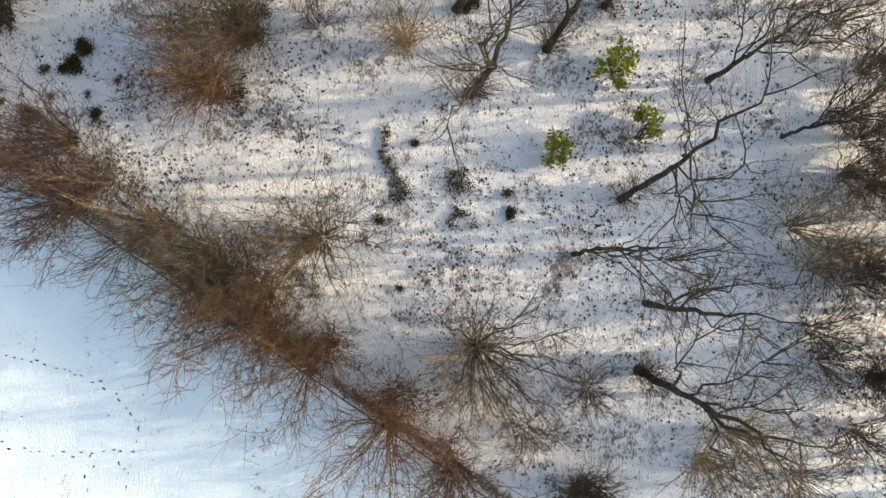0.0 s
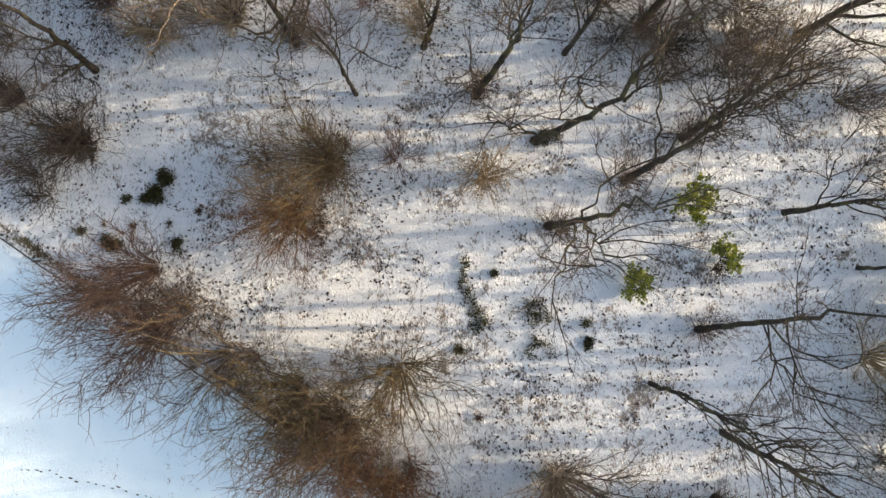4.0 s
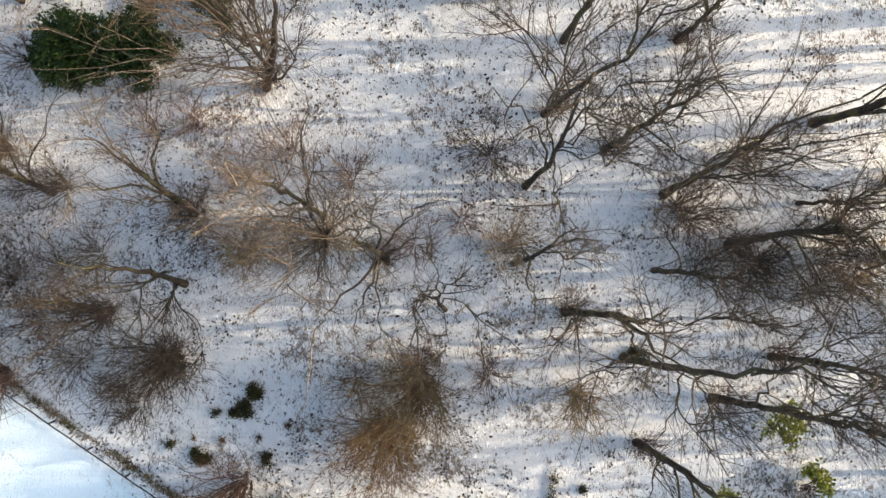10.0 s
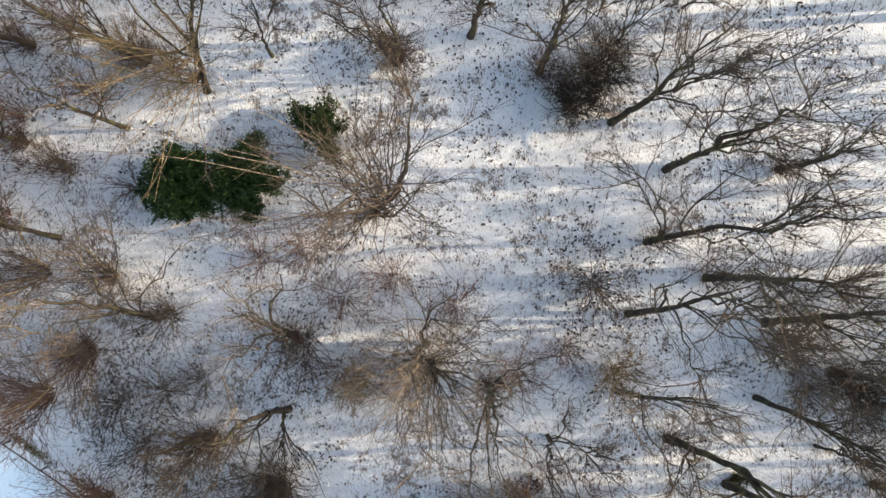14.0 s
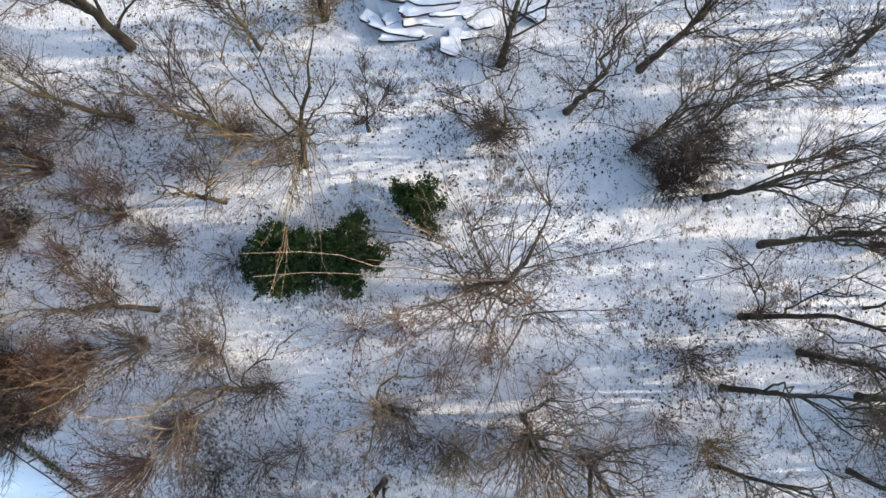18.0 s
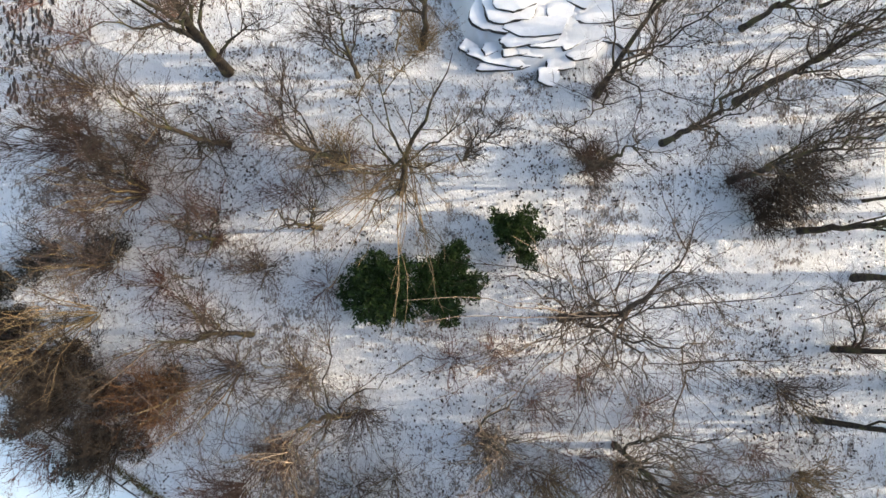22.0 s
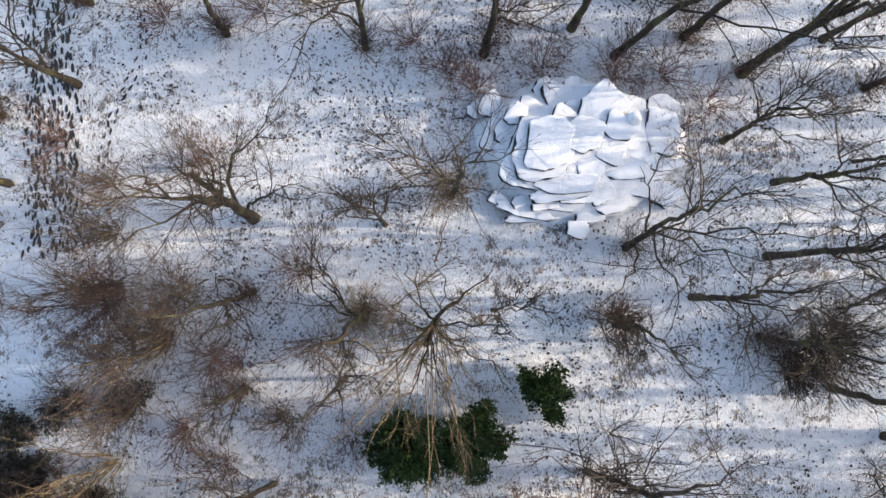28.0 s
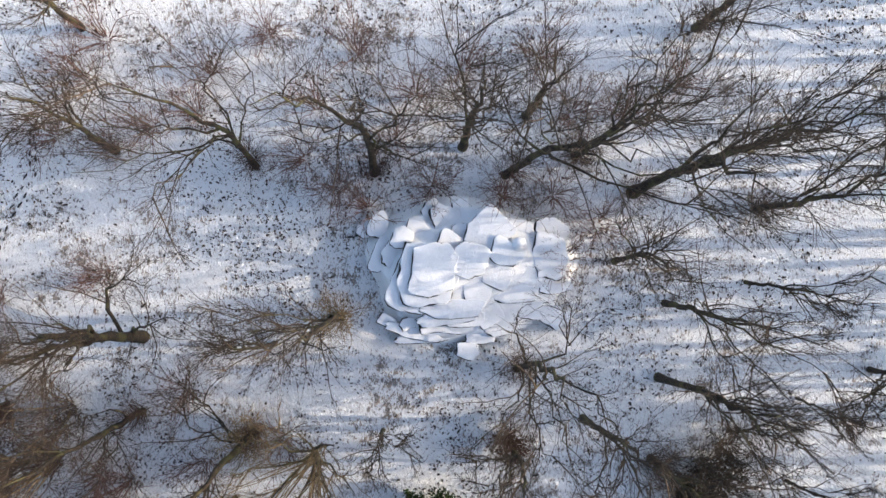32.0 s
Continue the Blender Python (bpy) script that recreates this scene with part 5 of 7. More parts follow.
tree(23.41, 14.71, 0.20, [(0.8, 0.9, 10.1), (0.2, -0.6, 10.3), (1.4, -0.5, 10.0)], "unseen slim leafless tree deeper in the wood, added for shadow stripes", dense=0.35, fork=0.85)
tree(21.86, 15.98, 0.20, [(-0.9, 0.4, 11.2), (-0.2, -0.5, 11.2), (-0.1, 1.5, 11.8)], "unseen slim leafless tree deeper in the wood, added for shadow stripes", dense=0.35, fork=0.85)
tree(20.08, 17.21, 0.20, [(0.7, -0.2, 11.0), (-0.1, 0.6, 10.9), (0.1, 0.0, 10.7)], "unseen slim leafless tree deeper in the wood, added for shadow stripes", dense=0.35, fork=0.85)
tree(21.59, 19.51, 0.20, [(0.2, 1.0, 10.0), (0.9, 1.0, 11.4), (1.0, -0.3, 10.1)], "unseen slim leafless tree deeper in the wood, added for shadow stripes", dense=0.35, fork=0.85)
tree(14.39, 21.27, 0.20, [(0.7, -0.3, 11.9), (0.0, 0.2, 10.7), (0.1, -0.0, 10.6)], "unseen slim leafless tree deeper in the wood, added for shadow stripes", dense=0.35, fork=0.85)
tree(19.66, 23.48, 0.20, [(0.4, -0.1, 11.3), (0.0, 1.7, 11.4), (0.8, -0.1, 11.8)], "unseen slim leafless tree deeper in the wood, added for shadow stripes", dense=0.35, fork=0.85)
tree(18.18, 24.81, 0.20, [(1.2, 1.7, 10.9), (2.0, 0.1, 12.6), (-0.0, 0.2, 11.6)], "unseen slim leafless tree deeper in the wood, added for shadow stripes", dense=0.35, fork=0.85)
tree(16.62, 24.78, 0.20, [(0.8, -0.2, 10.8), (1.4, 0.8, 12.0), (0.6, -0.3, 10.8)], "unseen slim leafless tree deeper in the wood, added for shadow stripes", dense=0.35, fork=0.85)
tree(16.14, 25.77, 0.20, [(0.8, 1.3, 12.4), (-0.5, 1.0, 11.8), (-0.5, 0.5, 11.1)], "unseen slim leafless tree deeper in the wood, added for shadow stripes", dense=0.35, fork=0.85)
tree(14.11, 27.37, 0.20, [(0.3, 1.0, 12.0), (-0.1, 0.6, 9.9), (0.9, 1.8, 10.6)], "unseen slim leafless tree deeper in the wood, added for shadow stripes", dense=0.35, fork=0.85)
tree(11.21, 27.68, 0.20, [(-0.6, 0.8, 12.3), (0.1, 1.0, 12.5), (1.3, -0.7, 12.2)], "unseen slim leafless tree deeper in the wood, added for shadow stripes", dense=0.35, fork=0.85)
tree(16.63, 28.61, 0.20, [(1.5, 1.4, 13.7), (0.1, -0.9, 14.0), (0.7, 2.0, 12.5)], "unseen slim leafless tree deeper in the wood, added for shadow stripes", dense=0.35, fork=0.85)
tree(16.86, 30.28, 0.20, [(-0.4, 1.0, 10.0), (0.4, 1.7, 10.8), (0.6, -1.0, 11.4)], "unseen slim leafless tree deeper in the wood, added for shadow stripes", dense=0.35, fork=0.85)
tree(14.96, 30.32, 0.20, [(-0.5, 0.4, 13.5), (1.9, 0.2, 13.2), (0.3, -0.3, 12.3)], "unseen slim leafless tree deeper in the wood, added for shadow stripes", dense=0.35, fork=0.85)
tree(8.25, 31.69, 0.20, [(1.4, 0.9, 10.5), (1.6, 0.6, 9.1), (-0.3, 0.3, 9.8)], "unseen slim leafless tree deeper in the wood, added for shadow stripes", dense=0.35, fork=0.85)
tree(10.22, 32.52, 0.20, [(0.5, -0.3, 10.9), (0.3, -1.0, 12.5), (0.5, 1.5, 10.8)], "unseen slim leafless tree deeper in the wood, added for shadow stripes", dense=0.35, fork=0.85)
tree(13.58, 32.52, 0.20, [(-0.3, 1.6, 10.0), (-0.4, -0.7, 9.9), (0.7, -0.2, 10.0)], "unseen slim leafless tree deeper in the wood, added for shadow stripes", dense=0.35, fork=0.85)
tree(8.55, 34.32, 0.20, [(1.9, 0.5, 9.9), (-0.4, -0.1, 11.5), (1.2, -0.7, 9.9)], "unseen slim leafless tree deeper in the wood, added for shadow stripes", dense=0.35, fork=0.85)
tree(7.88, 34.46, 0.20, [(0.4, 1.1, 12.4), (-0.3, 1.3, 14.3), (0.7, -0.9, 12.5)], "unseen slim leafless tree deeper in the wood, added for shadow stripes", dense=0.35, fork=0.85)
tree(9.74, 35.79, 0.20, [(1.7, -0.8, 10.4), (2.1, 0.0, 11.4), (0.1, -0.9, 10.7)], "unseen slim leafless tree deeper in the wood, added for shadow stripes", dense=0.35, fork=0.85)
tree(15.84, 36.81, 0.20, [(1.3, 0.1, 13.7), (-0.8, 0.5, 12.1), (0.2, 0.3, 14.0)], "unseen slim leafless tree deeper in the wood, added for shadow stripes", dense=0.35, fork=0.85)
tree(7.28, 37.47, 0.20, [(1.4, 1.3, 11.3), (2.1, 1.0, 12.2), (-0.5, 0.8, 10.7)], "unseen slim leafless tree deeper in the wood, added for shadow stripes", dense=0.35, fork=0.85)
tree(10.59, 37.85, 0.20, [(0.6, -0.4, 11.0), (0.6, -0.4, 10.4), (1.2, 0.0, 11.3)], "unseen slim leafless tree deeper in the wood, added for shadow stripes", dense=0.35, fork=0.85)
tree(9.36, 39.54, 0.20, [(0.0, 0.2, 11.3), (1.1, 0.5, 10.4), (0.6, 1.2, 10.7)], "unseen slim leafless tree deeper in the wood, added for shadow stripes", dense=0.35, fork=0.85)
tree(12.92, 39.47, 0.20, [(0.8, -0.9, 11.1), (-0.3, -0.5, 11.7), (0.7, -0.8, 12.7)], "unseen slim leafless tree deeper in the wood, added for shadow stripes", dense=0.35, fork=0.85)
tree(13.04, 40.31, 0.20, [(-0.8, 0.1, 12.2), (0.6, -0.3, 14.2), (-0.3, 0.9, 12.7)], "unseen slim leafless tree deeper in the wood, added for shadow stripes", dense=0.35, fork=0.85)
tree(14.79, 42.30, 0.20, [(0.2, -0.1, 11.7), (1.4, 0.2, 12.3), (0.3, -0.6, 12.4)], "unseen slim leafless tree deeper in the wood, added for shadow stripes", dense=0.35, fork=0.85)
tree(14.03, 42.20, 0.20, [(-0.3, 0.8, 11.2), (0.3, -0.3, 11.2), (0.1, 0.5, 10.3)], "unseen slim leafless tree deeper in the wood, added for shadow stripes", dense=0.35, fork=0.85)
tree(8.77, 43.05, 0.20, [(2.2, 0.3, 12.7), (1.3, -0.4, 12.6), (1.1, 0.0, 11.9)], "unseen slim leafless tree deeper in the wood, added for shadow stripes", dense=0.35, fork=0.85)
tree(10.07, 43.58, 0.20, [(1.9, 0.8, 12.6), (0.7, 1.1, 11.0), (0.9, -0.3, 12.1)], "unseen slim leafless tree deeper in the wood, added for shadow stripes", dense=0.35, fork=0.85)
tree(12.36, 45.46, 0.20, [(0.5, -0.1, 13.8), (1.3, -0.4, 13.5), (0.1, -0.0, 12.2)], "unseen slim leafless tree deeper in the wood, added for shadow stripes", dense=0.35, fork=0.85)
tree(11.17, 45.33, 0.20, [(0.9, 0.9, 10.2), (-0.1, -0.5, 9.8), (1.4, 0.1, 10.4)], "unseen slim leafless tree deeper in the wood, added for shadow stripes", dense=0.35, fork=0.85)
tree(11.63, 47.01, 0.20, [(1.2, 0.9, 9.6), (-0.3, 1.2, 10.7), (0.8, -0.7, 9.6)], "unseen slim leafless tree deeper in the wood, added for shadow stripes", dense=0.35, fork=0.85)
tree(10.62, 48.01, 0.20, [(1.7, 0.2, 11.9), (0.0, 1.2, 12.1), (1.5, 1.0, 13.0)], "unseen slim leafless tree deeper in the wood, added for shadow stripes", dense=0.35, fork=0.85)
tree(13.85, 48.82, 0.20, [(1.0, -0.5, 13.5), (2.0, 0.9, 13.7), (0.6, 1.4, 12.4)], "unseen slim leafless tree deeper in the wood, added for shadow stripes", dense=0.35, fork=0.85)
tree(10.84, 49.61, 0.20, [(1.9, -0.2, 12.4), (-0.1, 1.7, 13.9), (1.1, 1.3, 13.5)], "unseen slim leafless tree deeper in the wood, added for shadow stripes", dense=0.35, fork=0.85)
tree(9.55, 49.78, 0.20, [(1.2, 0.2, 10.9), (-0.1, -0.9, 12.6), (-0.6, 0.7, 12.7)], "unseen slim leafless tree deeper in the wood, added for shadow stripes", dense=0.35, fork=0.85)
tree(9.05, 50.89, 0.20, [(0.7, -0.3, 10.9), (1.3, 0.0, 11.1), (-0.9, 0.1, 10.9)], "unseen slim leafless tree deeper in the wood, added for shadow stripes", dense=0.35, fork=0.85)
tree(15.13, 51.28, 0.20, [(1.5, 1.5, 12.3), (2.2, 0.1, 12.6), (0.0, 0.8, 12.0)], "unseen slim leafless tree deeper in the wood, added for shadow stripes", dense=0.35, fork=0.85)
tree(8.51, 52.23, 0.20, [(1.8, 0.8, 12.8), (0.7, -0.7, 13.7), (0.6, 1.0, 12.8)], "unseen slim leafless tree deeper in the wood, added for shadow stripes", dense=0.35, fork=0.85)
tree(15.89, 52.69, 0.20, [(0.1, -0.9, 12.5), (-0.2, 0.5, 12.8), (0.0, 1.2, 13.7)], "unseen slim leafless tree deeper in the wood, added for shadow stripes", dense=0.35, fork=0.85)

# more unseen slim trunks, scattered to throw thin stripes of shade
deep = np.random.default_rng(77)
places = []
while len(places) < 34:
    x, y = deep.uniform(8.0, 32.0), deep.uniform(22.0, 54.0)
    if x > 29.0 - max(0.0, (y - 20.0) * 1.7) and all(math.hypot(x - a, y - b) > 1.7 for a, b in places):
        places.append((x, y))
for x, y in places:
    z = deep.uniform(10.5, 14.0)
    crown = [(deep.normal() * 0.6 + 0.3, deep.normal() * 0.6, z * k) for k in (1.0, 0.9, 0.84)]
    tree(round(x, 2), round(y, 2), 0.15, crown, "unseen slim leafless tree deeper in the wood, added for shadow stripes", dense=0.35, fork=0.8)

# ---- evergreen bushes ----
evergreen(-23.90, 24.10, [(0, 0, 1.8, 1.25), (-1.5, 0, 1.3, 0.7), (-0.9, -1.0, 1.2, 0.7), (0.1, 0.9, 1.6, 0.65), (0.5, -0.8, 1.3, 0.65), (-1.95, -0.05, 1.0, 0.4), (-0.9, 0.6, 1.4, 0.65), (-0.2, -1.15, 1.0, 0.5)], 26000, 0.12, LEAF_DARK, "large dark green evergreen bush rising out of snow", droop=0.1)
evergreen(-21.60, 24.20, [(0, 0, 1.6, 1.05), (0.8, 1.3, 1.5, 0.55), (1.4, 0.1, 1.2, 0.55), (0.3, -1.1, 1.2, 0.55), (0.55, -1.5, 1.0, 0.35), (-0.3, 0.8, 1.5, 0.55), (1.8, 0.2, 1.0, 0.35), (0.9, 1.7, 1.3, 0.32), (-0.7, -0.5, 1.3, 0.55)], 22000, 0.12, LEAF_DARK, "dark green evergreen bush with drooping sprays in snow", droop=0.1)
evergreen(-18.30, 26.60, [(-0.4, 0.3, 1.2, 0.55), (0.6, 0.7, 1.2, 0.45), (0.9, 0, 1.1, 0.42), (0.2, 0.1, 1.3, 0.65), (0.5, -1.0, 0.9, 0.45), (-0.7, 0.8, 1.0, 0.32), (0.9, -1.4, 0.7, 0.28), (-0.3, -0.5, 0.9, 0.38)], 10000, 0.12, LEAF_DARK, "small dark evergreen bush beside a spreading shrub", droop=0.1)
evergreen(6.95, 7.77, [(-0.75, -0.1, 0.8, 0.24), (0.15, 0.3, 1.2, 0.3), (0.55, -0.2, 1.0, 0.26), (0.3, -0.9, 0.6, 0.18), (0.3, 0.85, 0.9, 0.2), (-0.25, 0.5, 0.6, 0.22), (0.75, 0.35, 0.8, 0.18), (0.1, -0.35, 0.7, 0.2)], 520, 0.18, LEAF_BRIGHT, "yellow-green broadleaf bush lit by low sun", "broadleaf_bush")
evergreen(8.23, 5.42, [(-0.05, 0.6, 0.9, 0.2), (0.15, 0.25, 1.0, 0.24), (0.4, -0.1, 1.0, 0.22), (0.5, -0.5, 0.8, 0.18), (-0.3, 0.3, 0.6, 0.15)], 340, 0.17, LEAF_BRIGHT, "bright green leafy bush with dead stems below", "broadleaf_bush")
evergreen(4.54, 4.39, [(0, 0, 0.9, 0.28), (0.4, 0.25, 0.9, 0.2), (-0.4, -0.6, 0.6, 0.17), (0.35, -0.4, 0.8, 0.2), (-0.15, 0.5, 0.8, 0.2), (0.1, -0.75, 0.6, 0.16), (-0.35, 0.05, 0.7, 0.18)], 460, 0.17, LEAF_BRIGHT, "compact fresh green leafy bush on thin snow", "broadleaf_bush")
shrub(8.0, 4.75, 0.9, 0.7, "low dead stems beside a leafy bush", TWIG, 20, dense=0.7)

# ---- low plants ----
ground_cover(-16.22, 8.83, [(-0.30, -0.02, 0.16, 350), (-0.33, 0.25, 0.25, 350), (-0.29, 0.13, 0.24, 350), (-0.09, 0.06, 0.22, 350)], 0.1, LEAF_LOW, "dark olive low evergreen clump poking through snow")
ground_cover(-17.06, 8.05, [(0.13, 0.31, 0.20, 400), (-0.32, -0.06, 0.19, 400), (-0.05, 0.20, 0.19, 400), (0.26, 0.01, 0.23, 400)], 0.1, LEAF_LOW, "dark olive low evergreen clump poking through snow")
ground_cover(-18.87, 5.91, [(-0.31, 0.29, 0.25, 300), (-0.21, -0.02, 0.20, 300), (0.17, 0.01, 0.19, 300), (-0.02, -0.02, 0.16, 300)], 0.1, LEAF_LOW, "dark olive low evergreen clump poking through snow")
ground_cover(-15.96, 5.93, [(-0.10, 0.07, 0.14, 120), (0.09, 0.13, 0.11, 120), (0.03, -0.13, 0.08, 120), (0.05, 0.11, 0.15, 120)], 0.1, LEAF_LOW, "small low leafy plant half buried in snow")
ground_cover(-20.29, 6.67, [(0.10, -0.04, 0.10, 80), (-0.02, -0.14, 0.09, 80), (-0.14, -0.12, 0.07, 80)], 0.1, LEAF_LOW, "small low leafy plant half buried in snow")
ground_cover(-18.36, 8.10, [(-0.00, -0.14, 0.10, 80), (0.14, -0.08, 0.08, 80), (0.15, -0.11, 0.07, 80)], 0.1, LEAF_LOW, "small low leafy plant half buried in snow")
ground_cover(2.57, 1.56, [(-0.05, -0.22, 0.10, 120), (-0.05, 0.04, 0.12, 120), (-0.05, 0.01, 0.11, 120), (-0.05, 0.03, 0.11, 120)], 0.1, LEAF_LOW, "small low leafy plant half buried in snow")
ground_cover(-3.16, 1.19, [(-0.12, -0.02, 0.10, 100), (-0.13, 0.08, 0.08, 100), (0.05, 0.05, 0.11, 100)], 0.1, LEAF_LOW, "small low leafy plant half buried in snow")
ground_cover(-1.68, 4.55, [(0.06, 0.06, 0.11, 70), (-0.08, 0.15, 0.11, 70), (-0.01, 0.11, 0.08, 70)], 0.1, LEAF_LOW, "small low leafy plant half buried in snow")
ground_cover(2.44, 2.44, [(0.08, 0.07, 0.05, 60), (-0.10, -0.05, 0.06, 60), (-0.10, -0.07, 0.05, 60)], 0.1, LEAF_LOW, "small low leafy plant half buried in snow")
ground_cover(0.70, 10.74, [(-0.15, -0.06, 0.19, 250), (-0.26, -0.12, 0.25, 250), (0.30, 0.06, 0.17, 250), (-0.10, 0.14, 0.17, 250)], 0.1, LEAF_LOW, "dark olive low evergreen clump poking through snow")
ground_cover(-2.68, 3.58, [(-0.33, 1.72, 0.20, 90), (-0.38, 1.30, 0.30, 140), (-0.43, 0.80, 0.26, 110), (-0.23, 0.42, 0.35, 170), (-0.13, -0.08, 0.30, 150), (0.12, -0.53, 0.38, 190), (0.42, -1.03, 0.42, 220), (0.24, -1.38, 0.30, 120), (0.74, -1.21, 0.40, 90)], 0.1, LEAF_LOW, "straggling strip of olive ground plants in snow")
ground_cover(0.08, 2.22, [(-0.25, 0.97, 0.40, 150), (0.17, 0.82, 0.40, 170), (0.42, 0.47, 0.35, 170), (-0.08, 0.40, 0.40, 150), (-0.63, 0.72, 0.50, 60), (0.07, -0.53, 0.40, 160), (0.32, -0.85, 0.35, 150), (-0.18, -1.03, 0.30, 90), (0.92, -1.13, 0.25, 70), (-0.76, 0.15, 0.60, 50)], 0.1, LEAF_LOW, "scattered olive ground plants half buried in snow")
evergreen(-41.99, 21.91, [(0, 0, 0.5, 0.8), (0.7, 0.4, 0.4, 0.6), (-0.6, -0.5, 0.4, 0.65)], 1500, 0.11, LEAF_DUSK, "blackish leafy thicket at the wood edge dusted with snow", "edge_thicket")
evergreen(-40.57, 17.71, [(0, 0, 0.5, 0.8), (0.7, 0.4, 0.4, 0.6), (-0.6, -0.5, 0.4, 0.65)], 1500, 0.11, LEAF_DUSK, "blackish leafy thicket at the wood edge dusted with snow", "edge_thicket")
evergreen(-42.83, 24.02, [(0, 0, 0.5, 0.8), (0.7, 0.4, 0.4, 0.6), (-0.6, -0.5, 0.4, 0.65)], 1500, 0.11, LEAF_DUSK, "blackish leafy thicket at the wood edge dusted with snow", "edge_thicket")
evergreen(-38.13, 15.65, [(0, 0, 0.5, 0.8), (0.7, 0.4, 0.4, 0.6), (-0.6, -0.5, 0.4, 0.65)], 1500, 0.11, LEAF_DUSK, "blackish leafy thicket at the wood edge dusted with snow", "edge_thicket")
evergreen(-39.53, 19.32, [(0, 0, 0.5, 0.8), (0.7, 0.4, 0.4, 0.6), (-0.6, -0.5, 0.4, 0.65)], 1500, 0.11, LEAF_DUSK, "blackish leafy thicket at the wood edge dusted with snow", "edge_thicket")
evergreen(-43.03, 20.30, [(0, 0, 0.5, 0.8), (0.7, 0.4, 0.4, 0.6), (-0.6, -0.5, 0.4, 0.65)], 1500, 0.11, LEAF_DUSK, "blackish leafy thicket at the wood edge dusted with snow", "edge_thicket")
evergreen(-40.05, 24.92, [(0, 0, 0.5, 0.8), (0.7, 0.4, 0.4, 0.6), (-0.6, -0.5, 0.4, 0.65)], 1500, 0.11, LEAF_DUSK, "blackish leafy thicket at the wood edge dusted with snow", "edge_thicket")
evergreen(-37.16, 25.54, [(0, 0, 0.5, 0.8), (0.7, 0.4, 0.4, 0.6), (-0.6, -0.5, 0.4, 0.65)], 1500, 0.11, LEAF_DUSK, "blackish leafy thicket at the wood edge dusted with snow", "edge_thicket")
tuft(-19.26, 6.89, 0.30, 0.24, DEAD, "rust-brown dead tuft in snow")
tuft(-17.92, 6.79, 0.32, 0.26, DEAD, "rust-brown dead tuft in snow")
tuft(-2.43, -1.81, 0.35, 0.28, TWIG_RED, "reddish dry stalks sticking out of snow")
tuft(-18.73, 5.94, 0.35, 0.28, DEAD, "rust-brown dead tuft in snow")
tuft(-17.96, 6.77, 0.30, 0.24, DEAD, "rust-brown dead tuft in snow")
tuft(2.53, 1.55, 0.30, 0.24, TWIG_RED, "reddish dry stalks sticking out of snow")
tuft(-14.93, 7.47, 0.35, 0.28, TWIG, "grey dry stalks sticking out of snow")
tuft(-16.29, 6.90, 0.30, 0.24, TWIG, "grey dry stalks sticking out of snow")
tuft(-16.02, 5.95, 0.30, 0.24, TWIG, "grey dry stalks sticking out of snow")
tuft(-14.95, 7.44, 0.30, 0.24, DEAD, "rust-brown dead tuft in snow")
tuft(-2.32, -1.78, 0.35, 0.28, TWIG_RED, "reddish dry stalks sticking out of snow")
tuft(-34.17, 36.54, 0.30, 0.24, BANK, "straw-coloured grass tuft in snow")
tuft(-37.00, 38.90, 0.25, 0.20, BANK, "straw-coloured grass tuft in snow")

# ---- brambles ----
shrub(-37.99, 27.08, 3.0, 1.8, "reddish-brown low thicket over snow", TWIG_RED, 28, arch=0.25, dense=0.85, name="bramble_thicket")
shrub(-39.80, 25.45, 2.4, 1.7, "dark low thicket of fine twigs dusted with snow", TWIG_DARK, 28, arch=0.25, dense=0.85, name="bramble_thicket")
shrub(-34.48, 24.05, 2.4, 1.6, "dark maroon low thicket over snow and litter", TWIG_MAROON, 28, arch=0.25, dense=0.85, name="bramble_thicket")
shrub(-42.35, 21.42, 2.4, 1.7, "dark low thicket of fine twigs dusted with snow", TWIG_DARK, 28, arch=0.25, dense=0.85, name="bramble_thicket")
shrub(-40.09, 20.63, 2.2, 1.6, "dark maroon low thicket over snow and litter", TWIG_MAROON, 28, arch=0.25, dense=0.85, name="bramble_thicket")
shrub(-42.48, 19.52, 2.0, 1.6, "dark low thicket of fine twigs dusted with snow", TWIG_DARK, 28, arch=0.25, dense=0.85, name="bramble_thicket")
shrub(-36.55, 16.75, 1.8, 1.4, "dark low thicket of fine twigs dusted with snow", TWIG_DARK, 28, arch=0.25, dense=0.85, name="bramble_thicket")
shrub(-35.00, 18.90, 2.4, 1.5, "dark maroon low thicket over snow and litter", TWIG_MAROON, 28, arch=0.25, dense=0.85, name="bramble_thicket")
shrub(-39.74, 16.14, 1.8, 1.5, "dark maroon low thicket over snow and litter", TWIG_MAROON, 28, arch=0.25, dense=0.85, name="bramble_thicket")
shrub(-28.86, 16.41, 2.4, 1.3, "dark maroon low thicket over snow and litter", TWIG_MAROON, 28, arch=0.25, dense=0.85, name="bramble_thicket")
shrub(-5.33, -4.03, 2.0, 1.1, "dark maroon low thicket over snow and litter", TWIG_MAROON, 28, arch=0.25, dense=0.85, name="bramble_thicket")
shrub(-10.75, 6.91, 2.4, 1.7, "dark maroon low thicket over snow and litter", TWIG_MAROON, 28, arch=0.25, dense=0.85, name="bramble_thicket")
shrub(-9.11, 9.92, 2.4, 1.4, "dark maroon low thicket over snow and litter", TWIG_MAROON, 28, arch=0.25, dense=0.85, name="bramble_thicket")
shrub(-7.85, -3.53, 2.4, 1.4, "dark maroon low thicket over snow and litter", TWIG_MAROON, 28, arch=0.25, dense=0.85, name="bramble_thicket")
